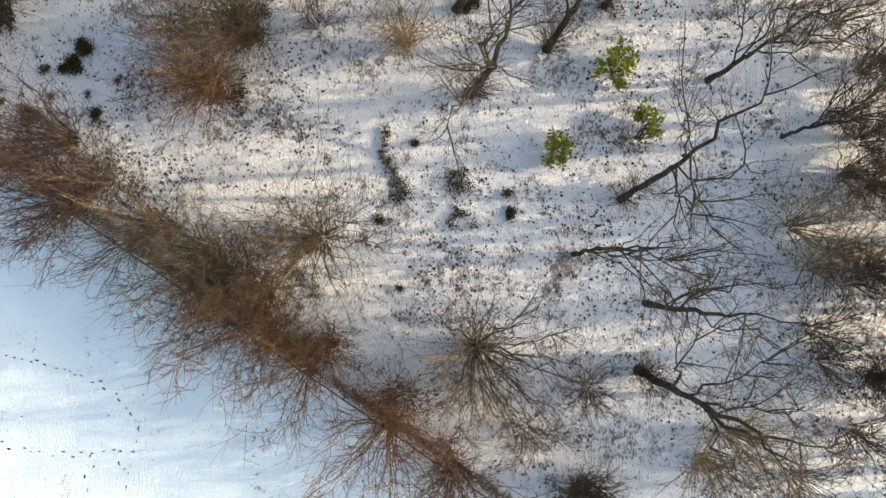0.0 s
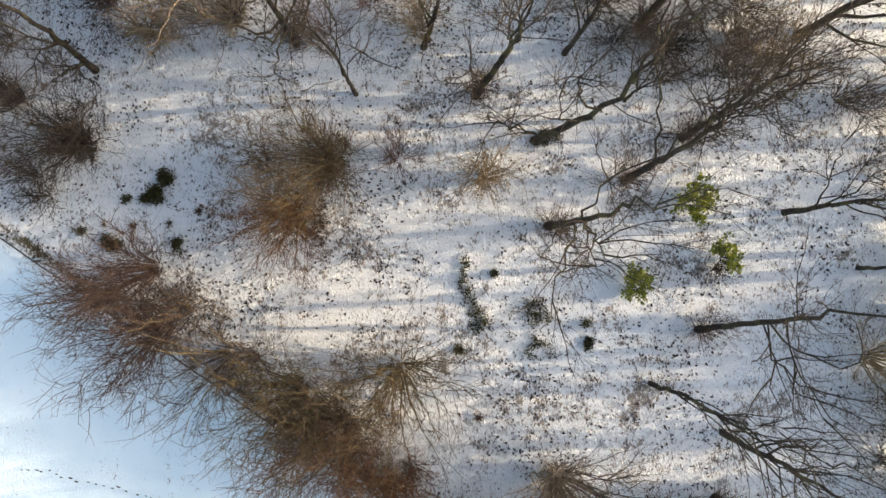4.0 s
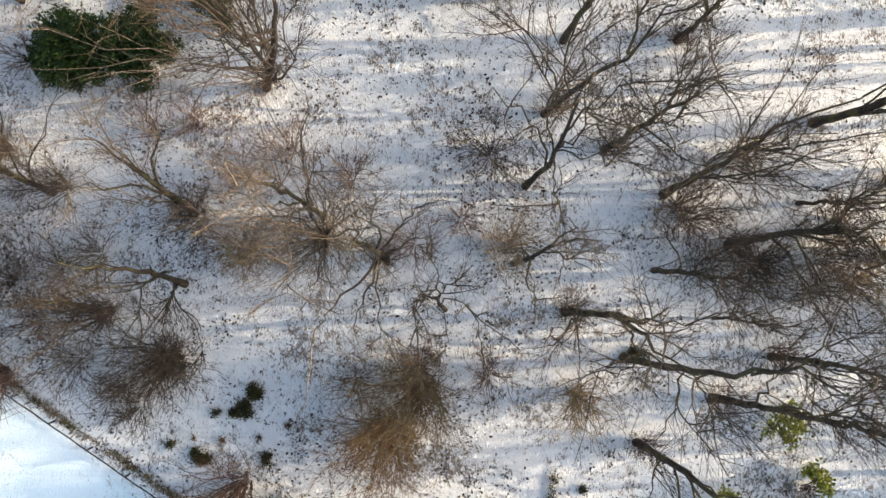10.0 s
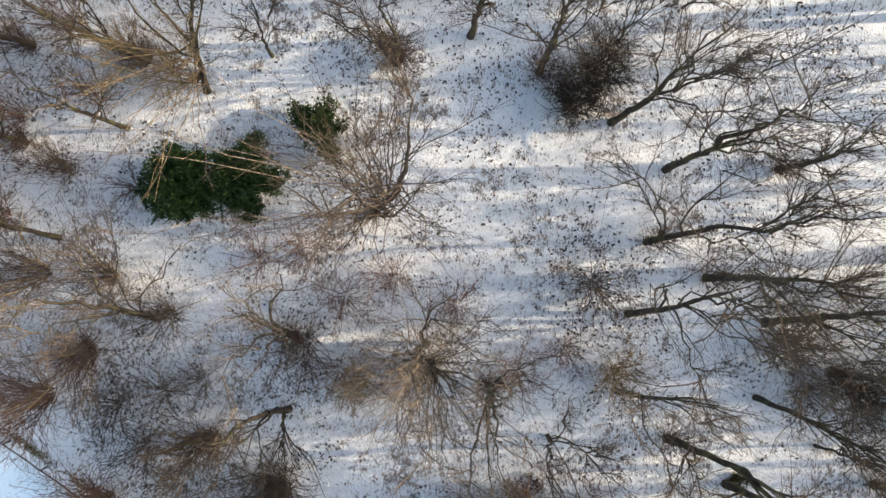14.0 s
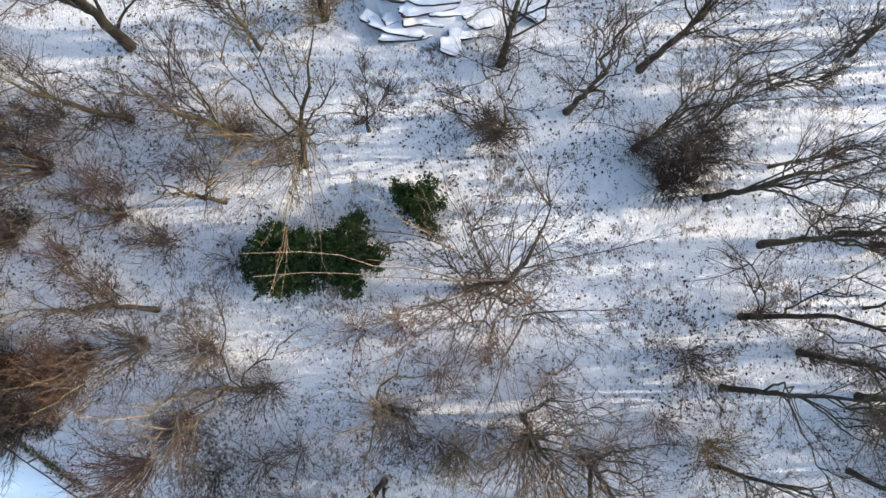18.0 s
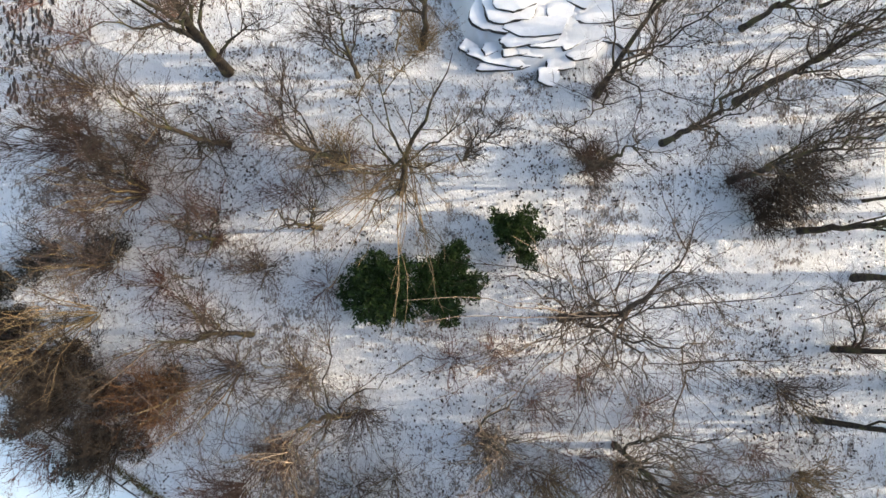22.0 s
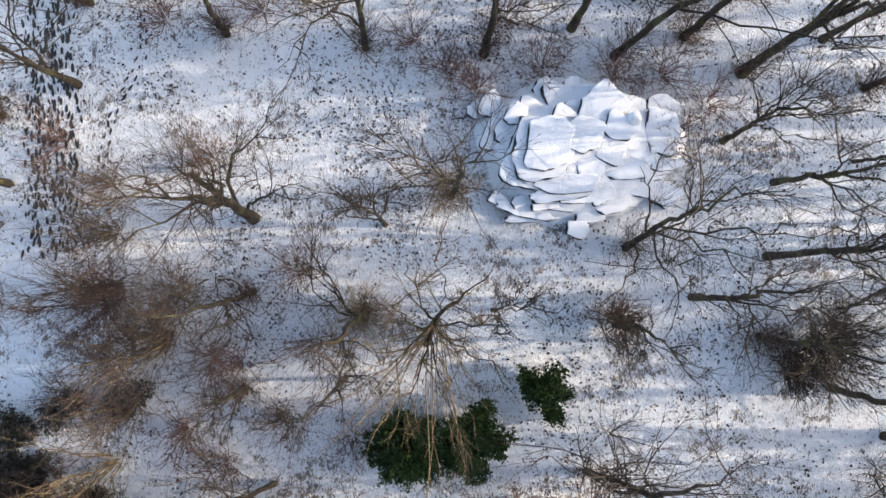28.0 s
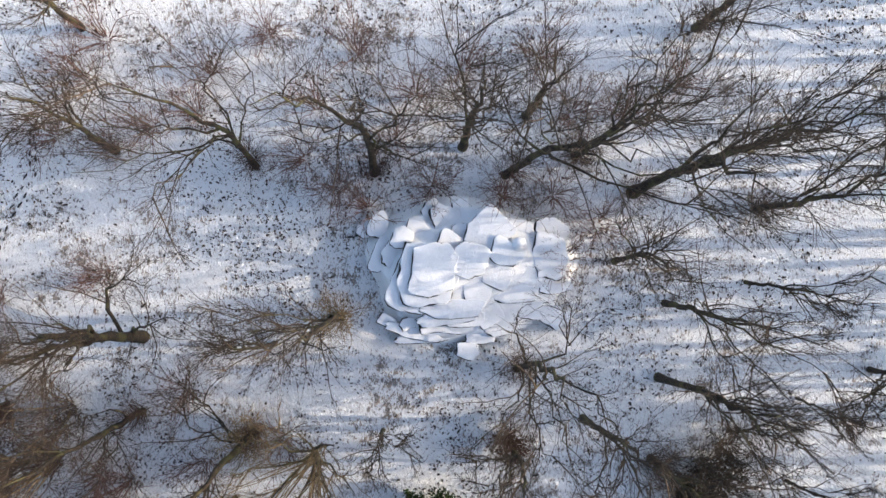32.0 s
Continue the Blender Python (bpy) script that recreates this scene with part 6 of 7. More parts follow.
shrub(-2.06, -6.53, 2.4, 1.4, "dark maroon low thicket over snow and litter", TWIG_MAROON, 28, arch=0.25, dense=0.85, name="bramble_thicket")
shrub(-0.30, -8.77, 2.2, 1.4, "dark maroon low thicket over snow and litter", TWIG_MAROON, 28, arch=0.25, dense=0.85, name="bramble_thicket")
shrub(-17.25, 2.01, 2.4, 1.7, "dark maroon low thicket over snow and litter", TWIG_MAROON, 28, arch=0.25, dense=0.85, name="bramble_thicket")
shrub(3.19, -8.00, 3.0, 1.8, "grey-brown low thicket arching over snow", TWIG_GREY, 28, arch=0.25, dense=0.85, name="bramble_thicket")
shrub(10.88, -9.21, 3.5, 1.8, "straw-coloured low thicket over snow", TWIG_TAN, 28, arch=0.25, dense=0.85, name="bramble_thicket")
shrub(14.82, -9.93, 3.5, 1.8, "grey-brown low thicket arching over snow", TWIG_GREY, 28, arch=0.25, dense=0.85, name="bramble_thicket")
shrub(17.27, -7.93, 3.0, 1.8, "reddish-brown low thicket over snow", TWIG_RED, 28, arch=0.25, dense=0.85, name="bramble_thicket")
shrub(6.43, -10.73, 2.0, 1.3, "dark low thicket of fine twigs dusted with snow", TWIG_DARK, 28, arch=0.25, dense=0.85, name="bramble_thicket")
shrub(16.05, -4.97, 2.4, 1.6, "reddish-brown low thicket over snow", TWIG_RED, 28, arch=0.25, dense=0.85, name="bramble_thicket")
shrub(-11.89, 9.56, 2.0, 1.3, "dark maroon low thicket over snow and litter", TWIG_MAROON, 28, arch=0.25, dense=0.85, name="bramble_thicket")
shrub(-19.80, 10.37, 2.6, 1.2, "dark low thicket of fine twigs dusted with snow", TWIG_DARK, 28, arch=0.25, dense=0.85, name="bramble_thicket")
shrub(17.75, 7.66, 3.0, 1.6, "grey-brown low thicket arching over snow", TWIG_GREY, 28, arch=0.25, dense=0.85, name="bramble_thicket")
shrub(-28.86, 16.67, 2.2, 1.5, "dark maroon low thicket over snow and litter", TWIG_MAROON, 28, arch=0.25, dense=0.85, name="bramble_thicket")
shrub(-20.25, 10.26, 2.6, 1.3, "dark low thicket of fine twigs dusted with snow", TWIG_DARK, 28, arch=0.25, dense=0.85, name="bramble_thicket")
shrub(-8.92, 9.32, 2.6, 1.8, "dark maroon low thicket over snow and litter", TWIG_MAROON, 28, arch=0.25, dense=0.85, name="bramble_thicket")
shrub(-5.88, 28.90, 2.6, 1.7, "dark heaped bramble thicket dusted with snow", TWIG_DARK, 36, arch=0.5, dense=1.5, name="bramble_thicket")
shrub(-5.25, 29.94, 2.2, 1.3, "grey-brown bramble tangle arching over snow", TWIG, 36, arch=0.5, dense=1.2, name="bramble_thicket")
shrub(-7.02, 27.47, 1.6, 1.2, "dark heaped bramble thicket dusted with snow", TWIG_DARK, 36, arch=0.5, dense=1.0, name="bramble_thicket")
shrub(5.77, 14.82, 2.4, 1.8, "grey-brown bramble tangle arching over snow", TWIG, 36, arch=0.5, dense=0.8, name="bramble_thicket")
shrub(3.01, 16.85, 2.2, 1.6, "reddish bramble tangle low over snow", TWIG_RED, 36, arch=0.5, dense=0.9, name="bramble_thicket")
shrub(8.03, 13.55, 2.0, 1.5, "dark heaped bramble thicket dusted with snow", TWIG_DARK, 36, arch=0.5, dense=0.7, name="bramble_thicket")
shrub(16.53, -0.26, 2.0, 1.6, "reddish bramble tangle low over snow", TWIG_RED, 36, arch=0.4, dense=0.7, name="bramble_thicket")
shrub(17.51, -1.50, 2.0, 1.7, "reddish bramble tangle low over snow", TWIG_RED, 36, arch=0.4, dense=0.8, name="bramble_thicket")
shrub(17.75, 4.69, 2.2, 1.6, "grey-brown bramble tangle arching over snow", TWIG, 36, arch=0.4, dense=1.2, name="bramble_thicket")
shrub(6.01, 14.78, 2.0, 1.6, "dark heaped bramble thicket dusted with snow", TWIG_DARK, 36, arch=0.4, dense=1.0, name="bramble_thicket")
shrub(5.93, -6.24, 1.5, 1.5, "reddish bramble tangle low over snow", TWIG_RED, 36, arch=0.3, dense=1.0, name="bramble_thicket")
evergreen(-6.65, 28.45, [(0, 0, 0.9, 1.25), (0.9, 0.5, 1.0, 1.0), (0.2, -1.1, 0.6, 0.9), (-0.9, 0.2, 0.5, 0.7)], 7000, 0.085, LEAF_BRAMBLE, "dark brown heaped bramble with withered leaves in snow", "bramble_heap", droop=0.1)
ground_cover(-40.89, 20.42, [(-0.85, -0.13, 1.10, 2700), (0.78, -1.41, 1.00, 2400), (2.35, -0.05, 0.90, 1500), (-2.19, 0.10, 0.70, 1200), (-0.08, 1.48, 0.90, 1200)], 0.1, LEAF_BRAMBLE, "brown withered bramble leaves covering the wood edge")
ground_cover(-36.04, 17.85, [(-1.13, 0.71, 1.00, 2400), (0.73, 0.50, 1.10, 2700), (2.04, 1.59, 0.80, 1500), (-1.88, -1.43, 1.10, 2700), (0.24, -1.37, 0.90, 1500)], 0.1, LEAF_BRAMBLE, "dark brown bramble litter beside the fence")
ground_cover(-42.66, 22.38, [(-0.47, 0.25, 0.90, 2400), (0.57, 1.34, 0.70, 1500), (-1.25, -1.09, 0.60, 1200), (1.15, -0.50, 0.80, 1500)], 0.1, LEAF_DUSK, "black leafy edge growth dusted with snow")
ground_cover(-9.79, 7.82, [(1.02, 2.25, 0.90, 700), (-0.25, -0.66, 1.00, 900), (-1.02, -0.16, 0.80, 500), (0.25, -1.43, 0.60, 300)], 0.1, LEAF_BRAMBLE, "dark withered leaves under a red-brown shrub")
ground_cover(-20.23, 10.44, [(-0.19, 0.19, 0.80, 500), (0.19, -0.19, 0.60, 300)], 0.1, LEAF_BRAMBLE, "dark leaf litter under a low shrub")
ground_cover(-15.59, 3.02, [(-0.08, 0.08, 1.10, 700), (-1.11, 0.59, 0.90, 500), (1.20, -0.68, 0.80, 300)], 0.1, LEAF_BRAMBLE, "brown litter and dead stalks under the hedge")
ground_cover(-7.20, -3.10, [(-1.59, 0.88, 0.90, 500), (-0.32, -0.64, 1.00, 600), (1.20, -1.64, 1.00, 600), (0.70, 1.40, 0.80, 300)], 0.1, LEAF_BRAMBLE, "rusty withered leaves under the hedge shrubs")

shrub(-24.60, 10.40, 2.2, 1.7, "grey-brown low thicket arching over snow", TWIG_GREY, 28, arch=0.25, dense=0.85, name="bramble_thicket")
shrub(-26.20, 12.20, 2.4, 1.8, "dark low thicket of fine twigs dusted with snow", TWIG_DARK, 28, arch=0.25, dense=0.85, name="bramble_thicket")
shrub(-22.30, 9.00, 1.6, 1.3, "grey-brown low thicket arching over snow", TWIG_GREY, 28, arch=0.25, dense=0.85, name="bramble_thicket")
shrub(-25.40, 14.60, 2.2, 1.7, "grey-brown low thicket arching over snow", TWIG_GREY, 28, arch=0.25, dense=0.85, name="bramble_thicket")
shrub(-27.60, 14.00, 2.4, 1.8, "dark low thicket of fine twigs dusted with snow", TWIG_DARK, 28, arch=0.25, dense=0.85, name="bramble_thicket")
shrub(-23.60, 15.20, 1.8, 1.4, "grey-brown low thicket arching over snow", TWIG_GREY, 28, arch=0.25, dense=0.85, name="bramble_thicket")
shrub(-21.80, 8.20, 1.3, 1.1, "dark low thicket of fine twigs dusted with snow", TWIG_DARK, 28, arch=0.25, dense=0.85, name="bramble_thicket")
shrub(15.80, -0.80, 3.2, 2.2, "grey-brown low thicket arching over snow", TWIG_GREY, 28, arch=0.25, dense=0.85, name="bramble_thicket")
shrub(17.50, 5.80, 3.6, 2.2, "grey-brown low thicket arching over snow", TWIG_GREY, 28, arch=0.25, dense=0.85, name="bramble_thicket")
shrub(15.60, -3.50, 3.0, 2.0, "dark low thicket of fine twigs dusted with snow", TWIG_DARK, 28, arch=0.25, dense=0.85, name="bramble_thicket")
shrub(18.50, 8.20, 3.6, 2.0, "dark low thicket of fine twigs dusted with snow", TWIG_DARK, 28, arch=0.25, dense=0.85, name="bramble_thicket")
shrub(16.80, 10.00, 3.0, 2.0, "grey-brown low thicket arching over snow", TWIG_GREY, 28, arch=0.25, dense=0.85, name="bramble_thicket")
shrub(9.40, 16.60, 2.6, 1.8, "grey-brown low thicket arching over snow", TWIG_GREY, 28, arch=0.25, dense=0.85, name="bramble_thicket")
shrub(3.60, 14.90, 2.0, 1.5, "dark low thicket of fine twigs dusted with snow", TWIG_DARK, 28, arch=0.25, dense=0.85, name="bramble_thicket")
shrub(-33.50, 27.40, 2.8, 1.9, "thin pinkish-brown sapling thicket over snow", TWIG_PINK, 26, dense=1.0)
shrub(-35.20, 29.60, 2.6, 1.8, "thin pinkish-brown sapling thicket over snow", TWIG_PINK, 22, dense=0.9)

# ---- heap of snow-capped slabs ----
def slab(parent, x, y, z, rx, ry, turn, seed):
    """A broken flat stone under a rounded cap of snow; its sunny side dips into the drift."""
    rng = np.random.default_rng(seed)
    n = 36
    a = np.linspace(0, 6.2832, n, endpoint=False)
    c, s = np.cos(a), np.sin(a)
    rad = 1.0 / np.maximum(np.abs(c), np.abs(s))
    for _ in range(4):
        # knock off a corner or an end along a straight break
        t = rng.uniform(0, 6.28)
        rad = np.minimum(rad, rng.uniform(0.88, 1.1) / np.maximum(np.cos(a - t), 0.2))
    rad = np.minimum(rad, 1.33) * rng.uniform(0.965, 1.035, n)
    ring = np.stack([c * rad * rx, s * rad * ry], 1) * 0.87
    m = pose(x, y, z, rng.uniform(1.5, 3.5) / max(ry, 0.5), rng.uniform(2.0, 4.5) / max(rx, 0.5), turn + rng.normal() * 9)
    thick = 0.26

    def stack(levels, material, name, under, m, label=""):
        bm = bmesh.new()
        rows = []
        for s, h in levels:
            rows.append([bm.verts.new(m @ Vector((p[0] * s, p[1] * s, h + rng.normal() * 0.003))) for p in ring])
        for lo, hi in zip(rows, rows[1:]):
            for i in range(n):
                bm.faces.new((lo[i], lo[(i + 1) % n], hi[(i + 1) % n], hi[i]))
        bm.faces.new(rows[-1])
        bm.faces.new(rows[0][::-1])
        for f in bm.faces:
            f.smooth = True
        return part(name, bm, material, under, label)

    stone = stack([(0.94, -thick), (1.0, -thick * 0.8), (1.0, -0.02), (0.99, 0.0)], STONE, "slab", parent, m)
    for k in (3, 4, 7, 9):
        ring *= (1 + rng.normal() * 0.022 * np.cos(k * a + rng.uniform(0, 6.28)))[:, None]
    # cap set off centre: the dark rim left bare stands for crevice shade
    shift = Matrix.Translation((0.038, 0.032, 0.0)) @ m
    stack([(0.99, -0.02), (1.0, 0.02), (0.992, 0.032), (0.965, 0.042), (0.93, 0.045), (0.5, 0.047)], SNOW_CAP, "snow_cap", stone, shift, "smooth white snow cap")
    return stone


HEAP_X, HEAP_Y = -17.56, 37.37
# stones: place, height, half length and breadth, turn, seed
STONES_TOP = [(-0.82, 0.07, 1.62, 1.09, 1.39, -8, 1), (-1.09, -0.24, 1.45, 1.44, 1.64, -10, 2), (-1.42, -0.41, 1.22, 1.44, 1.74, -14, 3), (0.04, -1.66, 1.20, 1.64, 0.50, 8, 4), (-0.26, -2.04, 1.02, 1.54, 0.42, 8, 5), (0.58, -2.17, 0.90, 1.04, 0.35, 4, 6), (-0.39, -2.51, 0.62, 1.04, 0.32, 6, 7), (0.67, 0.49, 1.50, 0.94, 0.89, -25, 8), (1.47, 1.71, 1.36, 0.99, 1.14, -38, 9), (2.27, 0.84, 1.42, 0.84, 0.65, -18, 10), (4.24, 0.76, 1.00, 0.94, 1.09, 4, 11), (4.30, 1.96, 0.80, 0.84, 0.60, -12, 12), (2.87, 1.90, 0.95, 0.69, 0.50, -5, 13)]
STONES_LOW = [
    (4.59, -0.64, 0.70, 0.84, 0.27, 4, 14),
    (2.68, -0.95, 0.85, 1.14, 0.47, 8, 15),
    (2.49, -1.46, 0.62, 1.04, 0.32, 10, 16),
    (-2.27, 1.38, 1.20, 0.50, 0.60, -25, 17),
    (-2.64, 0.82, 0.95, 0.45, 0.84, -12, 18),
    (-3.20, 0.70, 0.68, 0.42, 1.04, -18, 19),
    (-3.39, 1.98, 0.55, 0.50, 0.69, -10, 20),
    (-4.06, 1.74, 0.28, 0.37, 0.50, 0, 21),
    (-0.98, 2.65, 0.60, 0.55, 0.55, 15, 22),
    (-0.35, 2.28, 0.82, 0.69, 0.79, 20, 23),
    (0.26, 2.74, 0.60, 0.42, 0.55, 10, 24),
    (-1.59, 1.73, 0.92, 0.60, 0.50, -10, 25),
    (-1.72, -2.84, 0.45, 1.54, 0.30, -9, 26),
]
STONES_LOW += [
    (-1.24, -3.14, 0.25, 1.44, 0.22, -8, 27),
    (-2.85, -2.39, 0.42, 0.50, 0.32, -15, 28),
    (-1.89, -2.40, 0.56, 0.50, 0.30, 20, 29),
    (-0.82, -2.57, 0.70, 0.65, 0.25, 0, 30),
    (0.82, -3.63, 0.30, 0.60, 0.47, 10, 31),
    (1.67, -1.94, 0.80, 0.69, 0.52, 20, 32),
    (2.29, -2.43, 0.50, 0.94, 0.47, 10, 33),
    (3.58, -1.68, 0.50, 0.65, 0.45, 0, 34),
    (0.44, 1.64, 1.10, 0.65, 0.55, -15, 35),
    (-0.18, 1.18, 1.30, 0.60, 0.65, -10, 36),
    (1.98, -0.19, 1.15, 0.74, 0.60, -10, 37),
    (1.14, -0.83, 1.12, 0.79, 0.65, 15, 38),
    (3.25, -0.01, 0.95, 0.55, 0.55, 0, 39),
]
STONES_LOW += [
    (4.60, -1.90, 0.30, 0.84, 0.60, -5, 40),
    (1.32, -2.98, 0.30, 0.74, 0.35, -5, 41),
    (4.01, -1.11, 0.55, 0.69, 0.25, 5, 42),
]


def heap():
    root = new("slab_heap")
    root.location = (HEAP_X, HEAP_Y, 0)
    tagged(root, "heap of broken stone slabs under smooth snow caps", "stone heap")
    for row in STONES_TOP + STONES_LOW:
        slab(root, *row)
    # drift that fills the heap up to just under the stones
    n, m = 46, 64
    rr = np.linspace(0.02, 1, n)[:, None]
    aa = np.linspace(0, 6.2832, m, endpoint=False)[None]
    edge = 1 + 0.07 * np.sin(3 * aa + 1) + 0.05 * np.sin(5 * aa)
    vx, vy = rr * np.cos(aa) * 4.7 * edge + 0.6, rr * np.sin(aa) * 3.4 * edge + 0.0
    total, weight = np.zeros_like(vx), np.full_like(vx, 0.02)
    for x, y, z, rx, ry, turn, seed in STONES_TOP + STONES_LOW:
        w = np.exp(-(((vx - x) / (rx * 0.7 + 0.3)) ** 2 + ((vy - y) / (ry * 0.7 + 0.3)) ** 2))
        total += w * z
        weight += w
    vz = total / weight * np.clip((1 - rr) * 6, 0, 1) - 0.11 + 0.02 * np.sin(vx * 5) * np.cos(vy * 4.6)
    vz += 0.14 / (1 + np.exp(-(vx - 0.9) * 1.8)) * np.clip((1 - rr) * 4, 0, 1)
    vz -= 0.55 * np.exp(-((vx + 2.1) ** 2 + (vy + 1.5) ** 2) / 0.5)
    a = (np.arange(n - 1)[:, None] * m + np.arange(m)[None]).reshape(-1)
    b = (np.arange(n - 1)[:, None] * m + (np.arange(m)[None] + 1) % m).reshape(-1)
    mesh_part("core", np.stack([vx, vy, vz], -1).reshape(-1, 3), np.stack([a, a + m, b + m, b], 1), SNOW, root, "snow drifted between the slabs")
    return root


heap()


def boulder(x, y, r, label):
    bm = bmesh.new()
    bmesh.ops.create_icosphere(bm, subdivisions=3, radius=r)
    for v in bm.verts:
        v.co += v.co.normalized() * r * 0.25 * noise.noise(v.co * 2.2 / r * 0.5)
        v.co.z = max(v.co.z * 0.75, -r * 0.4)
    for f in bm.faces:
        f.smooth = True
    ob = part("boulder", bm, SNOW)
    ob.location = (x, y, 0.3 * r + 1.34)
    return tagged(ob, label, "stone")


boulder(-14.69, 38.63, 0.32, "round boulder covered with snow on the heap")


# ---- tracks in the snow ----
def prints(name, spots, length, label):
    """Sole-shaped patches trodden through the snow: spots of (x, y, turn)."""
    n = 8
    a = np.linspace(0, 6.2832, n, endpoint=False)
    shape = np.stack([np.sin(a) * 0.17 * (1 + 0.25 * np.cos(a)), np.cos(a) * 0.5], 1) * length
    vs, fs = [], []
    for x, y, t in spots:
        c, s = math.cos(t), math.sin(t)
        k = RNG.uniform(0.7, 1.25)
        base = len(vs)
        z = float(ground_z(np.float64(x), np.float64(y)))
        for p in shape:
            j = RNG.uniform(0.8, 1.2)
            vs.append((x + (p[0] * c - p[1] * s) * k * j, y + (p[0] * s + p[1] * c) * k * j, z + 0.04))
        for p in shape:
            vs.append((x + (p[0] * c - p[1] * s) * k * 0.7, y + (p[0] * s + p[1] * c) * k * 0.7, z + 0.05))
        for i in range(n):
            fs.append((base + i, base + (i + 1) % n, base + n + (i + 1) % n, base + n + i))
        fs.append(tuple(base + n + i for i in range(n)))
    ob = mesh_part(name, vs, fs, MUD)
    return tagged(ob, label, "footprint", kind="stuff")


def trail(points, step, side, jitter=0.05):
    """Spots of a walker's prints along a bent line, left and right in turn."""
    out, k = [], 0
    for (x0, y0), (x1, y1) in zip(points, points[1:]):
        d = math.hypot(x1 - x0, y1 - y0)
        t = math.atan2(y1 - y0, x1 - x0)
        for i in range(int(d / step)):
            s = (i + 0.5) * step / d
            e = side if k % 2 else -side
            k += 1
            out.append((x0 + (x1 - x0) * s - math.sin(t) * e + RNG.normal() * jitter, y0 + (y1 - y0) * s + math.cos(t) * e + RNG.normal() * jitter, t - 1.5708 + RNG.normal() * 0.2))
    return out


path_spots = []
for lane in np.linspace(-1.0, 1.1, 14):
    path_spots += trail([(-41.77 + lane * 0.75, 50.76), (-40.90 + lane * 1.25, 31.72)], 0.36 + 0.2 * abs(lane), 0.09, 0.16)
prints("footprint_path", path_spots, 0.38, "trampled path of dark boot prints through thin snow")
prints("animal_track", trail([(-37.08, 43.35), (-36.94, 41.39), (-38.19, 38.87), (-38.90, 35.97)], 0.26, 0.13, 0.03), 0.3, "line of small paw prints in snow")
prints("animal_track", trail([(-38.45, 43.45), (-39.74, 42.24), (-40.64, 41.43)], 0.28, 0.08, 0.03), 0.22, "faint second line of paw prints in snow")
prints("animal_track", trail([(-23.41, -4.07), (-19.81, -4.77), (-18.40, -5.20), (-17.00, -5.57), (-15.85, -5.95), (-14.88, -6.63), (-14.12, -7.71), (-14.01, -8.47), (-14.32, -8.98)], 0.36, 0.05, 0.1), 0.18, "curving line of small prints across the snowy field")
prints("animal_track", trail([(-24.19, -8.14), (-20.33, -8.88), (-18.02, -9.25), (-16.23, -9.19), (-13.94, -9.02)], 0.4, 0.06, 0.1), 0.18, "straight line of small prints across the snowy field")
prints("animal_track", trail([(-14.83, -9.23), (-14.70, -10.37), (-14.45, -11.63)], 0.38, 0.05, 0.1), 0.18, "line of small prints branching over the field")
prints("animal_track", trail([(-16.11, -9.24), (-16.49, -10.63), (-16.62, -11.64)], 0.4, 0.05, 0.1), 0.18, "short line of small prints in field snow")

# ---- fence ----
def fence(length_back, length_on):
    """A single-railed fence with posts, standing in a bank of dead grass."""
    root = new("rail_fence")
    root.location = (FX, FY, 0)
    tagged(root, "low black rail fence with slim posts in dead grass", "fence")
    turn = math.degrees(math.atan2(FDY, FDX))
    gap, high = 2.1, 0.45
    bm = bmesh.new()
    bmesh.ops.create_cube(bm, size=1, matrix=Matrix.Diagonal((0.07, 0.06, high, 1)))
    bmesh.ops.bevel(bm, geom=bm.edges[:], offset=0.008, segments=1, affect="EDGES")
    post_mesh = bpy.data.meshes.new("post")
    bm.to_mesh(post_mesh)
    bm.free()
    post_mesh.materials.append(RAIL)
    rail_meshes = []
    for k in range(3):
        line = np.zeros((1, 6, 3))
        line[0, :, 0] = np.linspace(0, gap, 6)
        line[0, 1:-1, 2] = -RNG.uniform(0, 0.015, 4)
        line[0, 1:-1, 1] = RNG.normal(size=4) * 0.008
        v, f = tubes(line, np.full((1, 6), 0.032), 6)
        me = bpy.data.meshes.new("rail")
        me.from_pydata([tuple(p) for p in v], [], [tuple(int(i) for i in q) for q in f])
        me.materials.append(RAIL)
        rail_meshes.append(me)
    for i in range(int(-length_back / gap), int(length_on / gap)):
        s = i * gap
        post = new("post", post_mesh)
        post.parent = root
        post.matrix_local = pose(FDX * s, FDY * s, high / 2 - 0.04, RNG.normal() * 1.5, RNG.normal() * 1.5, turn)
        rail = new("rail", rail_meshes[i % 3])
        rail.parent = root
        rail.matrix_local = pose(FDX * s + FNX * 0.05, FDY * s + FNY * 0.05, high - 0.06, 0, 0, turn)
    return root


fence(26, 34)


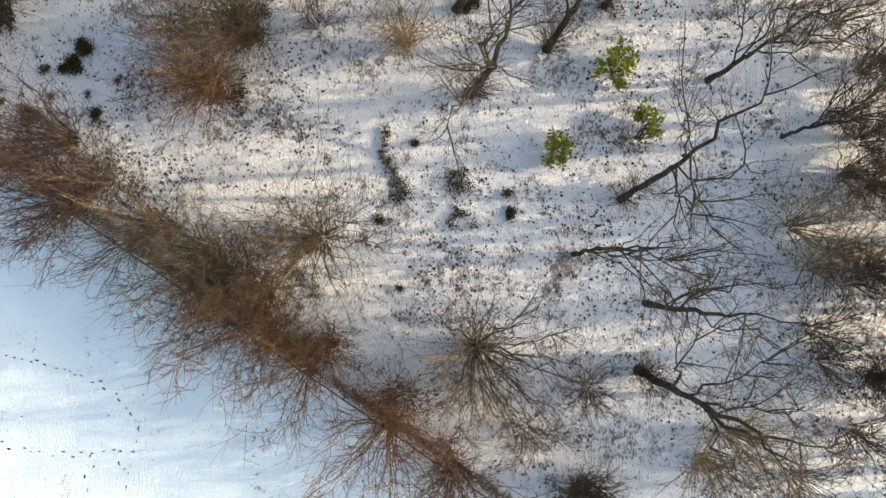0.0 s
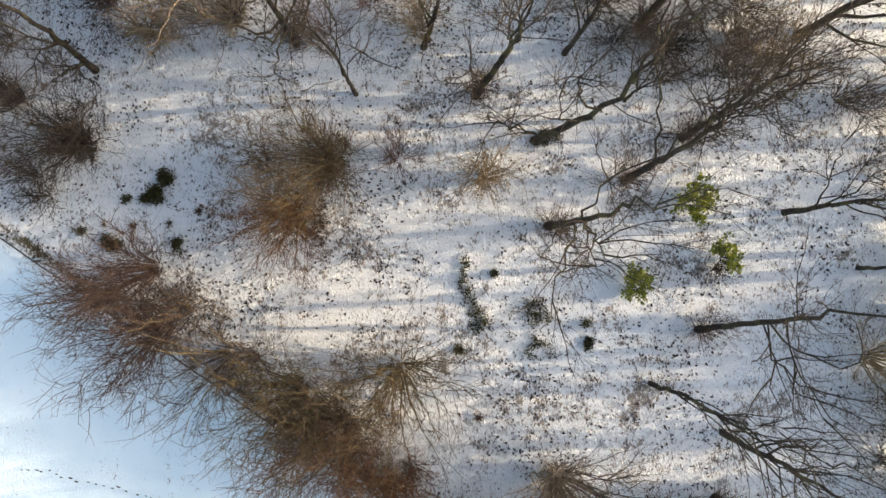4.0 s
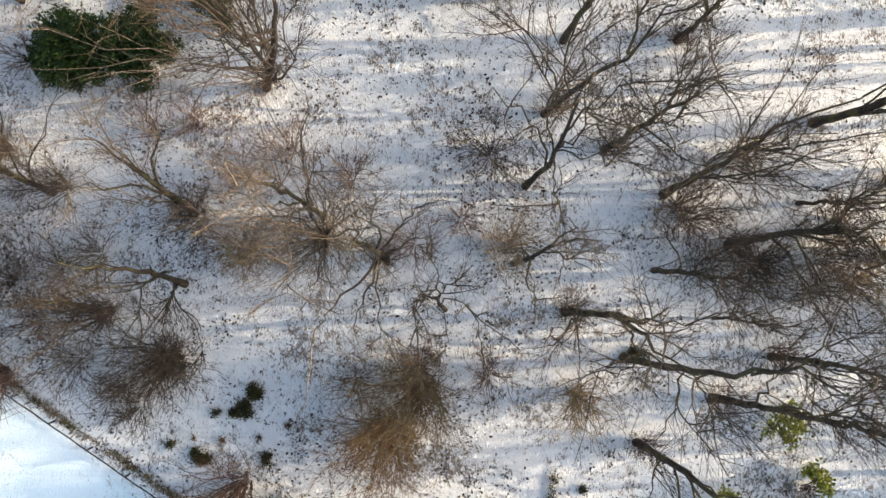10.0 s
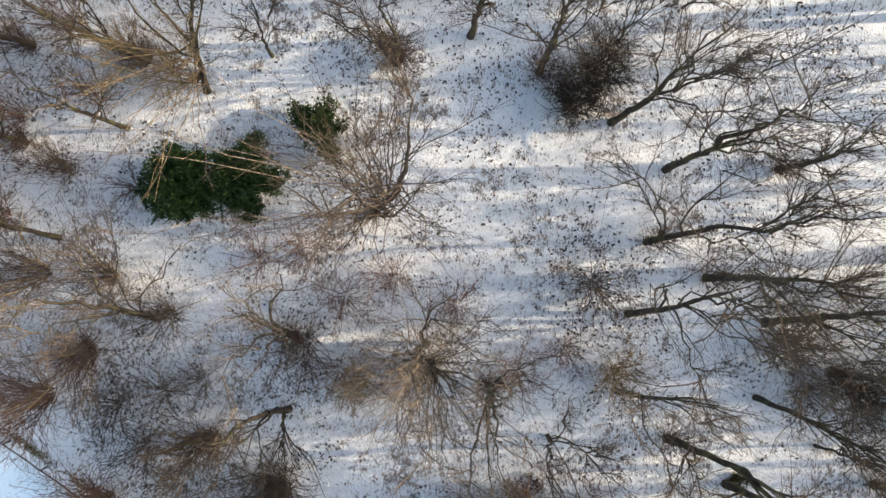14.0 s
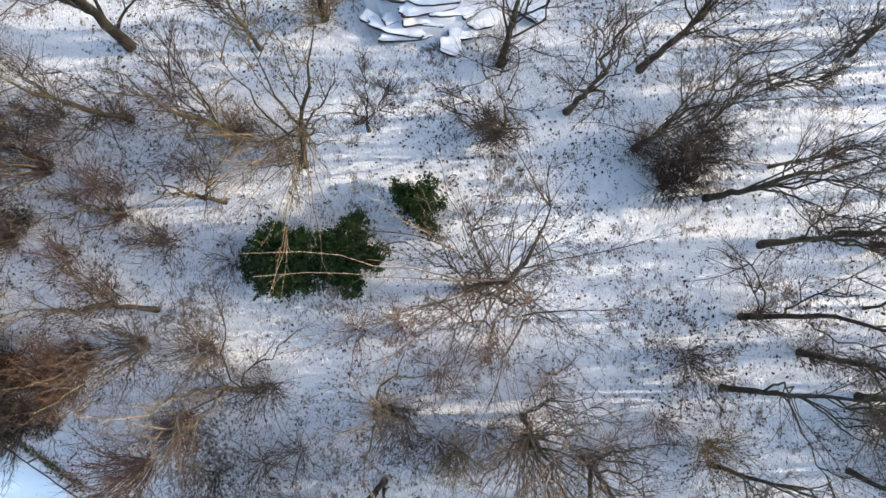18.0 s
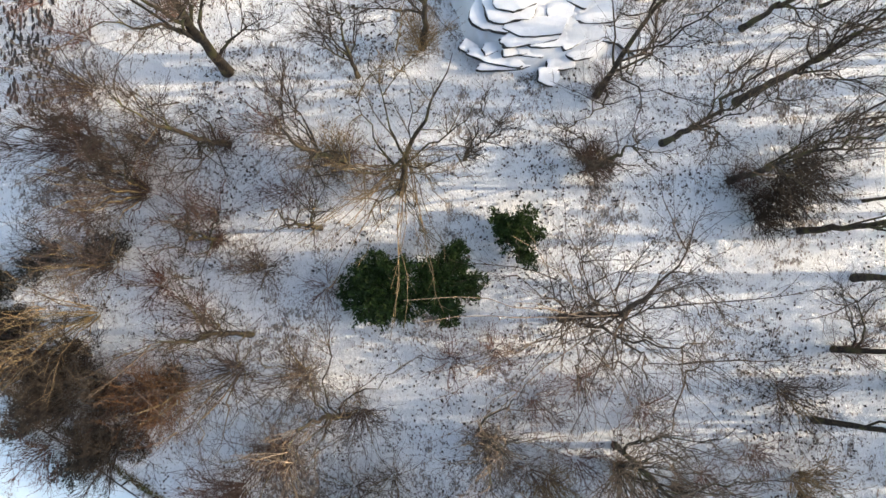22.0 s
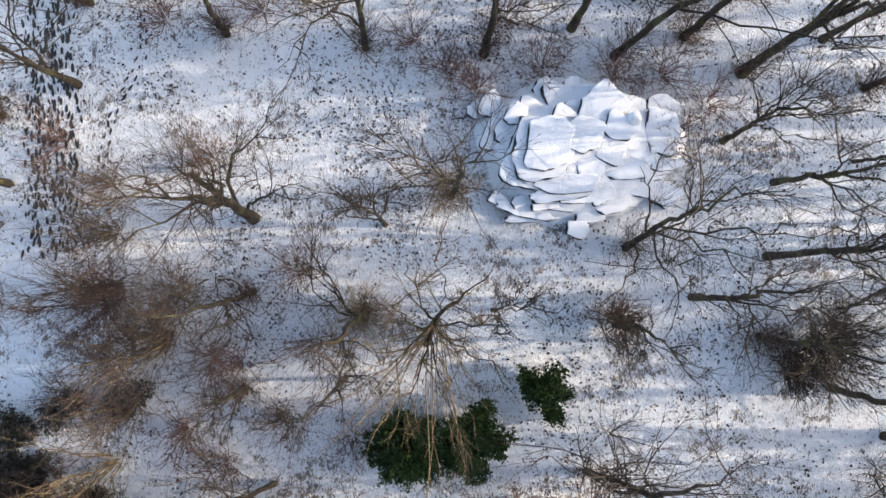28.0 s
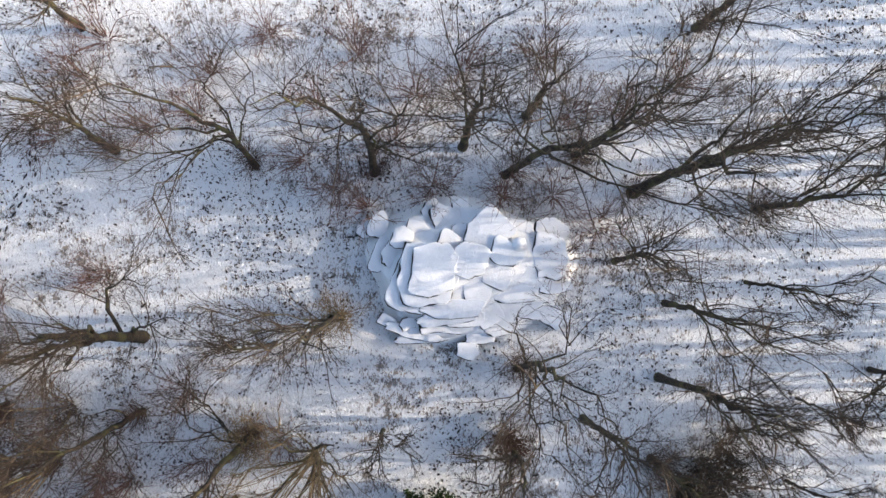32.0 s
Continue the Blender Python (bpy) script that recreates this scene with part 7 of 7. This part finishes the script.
def bank():
    """Dead grass and bracken stalks along the fence foot."""
    n = 9500
    s = RNG.uniform(-27, 35, n)
    e = RNG.normal(size=n) * 0.11 - 0.26
    dens = np.sin(s * 1.7) + np.sin(s * 0.63 + 1) + RNG.normal(size=n) * 0.8
    keep = dens > -1.2
    s, e = s[keep], e[keep]
    n = len(s)
    p = np.stack([FX + FDX * s + FNX * e, FY + FDY * s + FNY * e, np.zeros(n)], 1)
    d = unit(RNG.normal(size=(n, 3)) * [1, 1, 0.4] + [0, 0, 0.45]) * RNG.uniform(0.08, 0.26, n)[:, None]
    q = np.linspace(0, 1, 3)[None, :, None]
    lines = p[:, None] + d[:, None] * q - np.array([0, 0, 0.12]) * q * q
    lines[..., 2] = np.maximum(lines[..., 2], 0.01)
    v, f = tubes(lines, taper(n, 3, 0.016, 0.006), 3)
    ob = mesh_part("bank_grass", v, f, BANK)
    return tagged(ob, "strip of dead brown grass along the fence", "grass", kind="stuff")


bank()


# ---- withered grass and leaves on the wood floor ----
def floor_litter():
    n = 430000
    x, y = RNG.uniform(-50, 24, n), RNG.uniform(-14, 56, n)
    side = (x - FX) * FNX + (y - FY) * FNY
    dens = np.zeros(n)
    rng = np.random.default_rng(9)
    for wl, amp in ((19, 0.9), (9, 0.9), (4.2, 0.8), (1.9, 0.8), (0.9, 0.7), (0.45, 0.6)):
        for _ in range(3):
            t, ph = rng.uniform(0, 6.28, 2)
            dens += amp * 0.6 * np.sin((x * np.cos(t) + y * np.sin(t)) * 6.28 / wl + ph)
    keep = (dens + RNG.normal(size=n) * 0.7 > 0.75) & (side < 0.2)
    x, y = x[keep], y[keep]
    n = len(x)
    length = RNG.uniform(0.04, 0.1, n) * RNG.choice([1.0, 1.0, 1.0, 1.9], n)
    t = RNG.uniform(0, 6.28, n)
    lean = RNG.uniform(0.05, 0.75, n)
    d = np.stack([np.cos(t) * lean, np.sin(t) * lean, 1.0 - lean * 0.5], 1) * length[:, None]
    t = RNG.uniform(0, 6.28, n)
    w = np.stack([-np.sin(t), np.cos(t), np.zeros(n)], 1) * (RNG.uniform(0.003, 0.01, n))[:, None]
    p = np.stack([x, y, ground_z(x, y) - 0.01], 1)
    v = np.stack([p - w, p + w, p + d], 1).reshape(-1, 3)
    f = np.arange(n * 3).reshape(-1, 3)
    ob = mesh_part("withered_grass", v, f, GRASS, smooth=False)
    return tagged(ob, "withered grass blades sticking through thin snow", "grass", kind="stuff")



def fallen_leaves():
    n = 135000
    x, y = RNG.uniform(-48, 22, n), RNG.uniform(-13, 54, n)
    side = (x - FX) * FNX + (y - FY) * FNY
    dens = np.zeros(n)
    rng = np.random.default_rng(31)
    for wl, amp in ((15, 1.0), (7, 0.9), (3.1, 0.8), (1.3, 0.7), (0.6, 0.6)):
        for _ in range(3):
            t, ph = rng.uniform(0, 6.28, 2)
            dens += amp * 0.6 * np.sin((x * np.cos(t) + y * np.sin(t)) * 6.28 / wl + ph)
    for px, py, r in ((-28.0, 39.6, 3.6), (-17.6, 29.6, 2.6), (-6.6, 20.4, 3.0), (-24.6, 38.6, 2.4), (-6.0, 19.0, 2.6)):
        dens += 1.3 * np.exp(-((x - px) ** 2 + (y - py) ** 2) / (r * r))
    keep = (dens + RNG.normal(size=n) * 0.6 > 0.68) & ((side < 0.1) | (RNG.uniform(size=n) < 0.02))
    x, y = x[keep], y[keep]
    c = np.stack([x, y, ground_z(x, y) + 0.02], 1)
    out = RNG.normal(size=c.shape) * [1, 1, 0.25]
    v, f = leaves(c, out, 0.155, RNG)
    v[:, 2] = np.maximum(v[:, 2], ground_z(v[:, 0], v[:, 1]) + 0.008)
    ob = mesh_part("fallen_leaf_litter", v, f, LITTER, smooth=False)
    return tagged(ob, "dark fallen leaves strewn over thin snow", "leaf litter", kind="stuff")


floor_litter()
fallen_leaves()
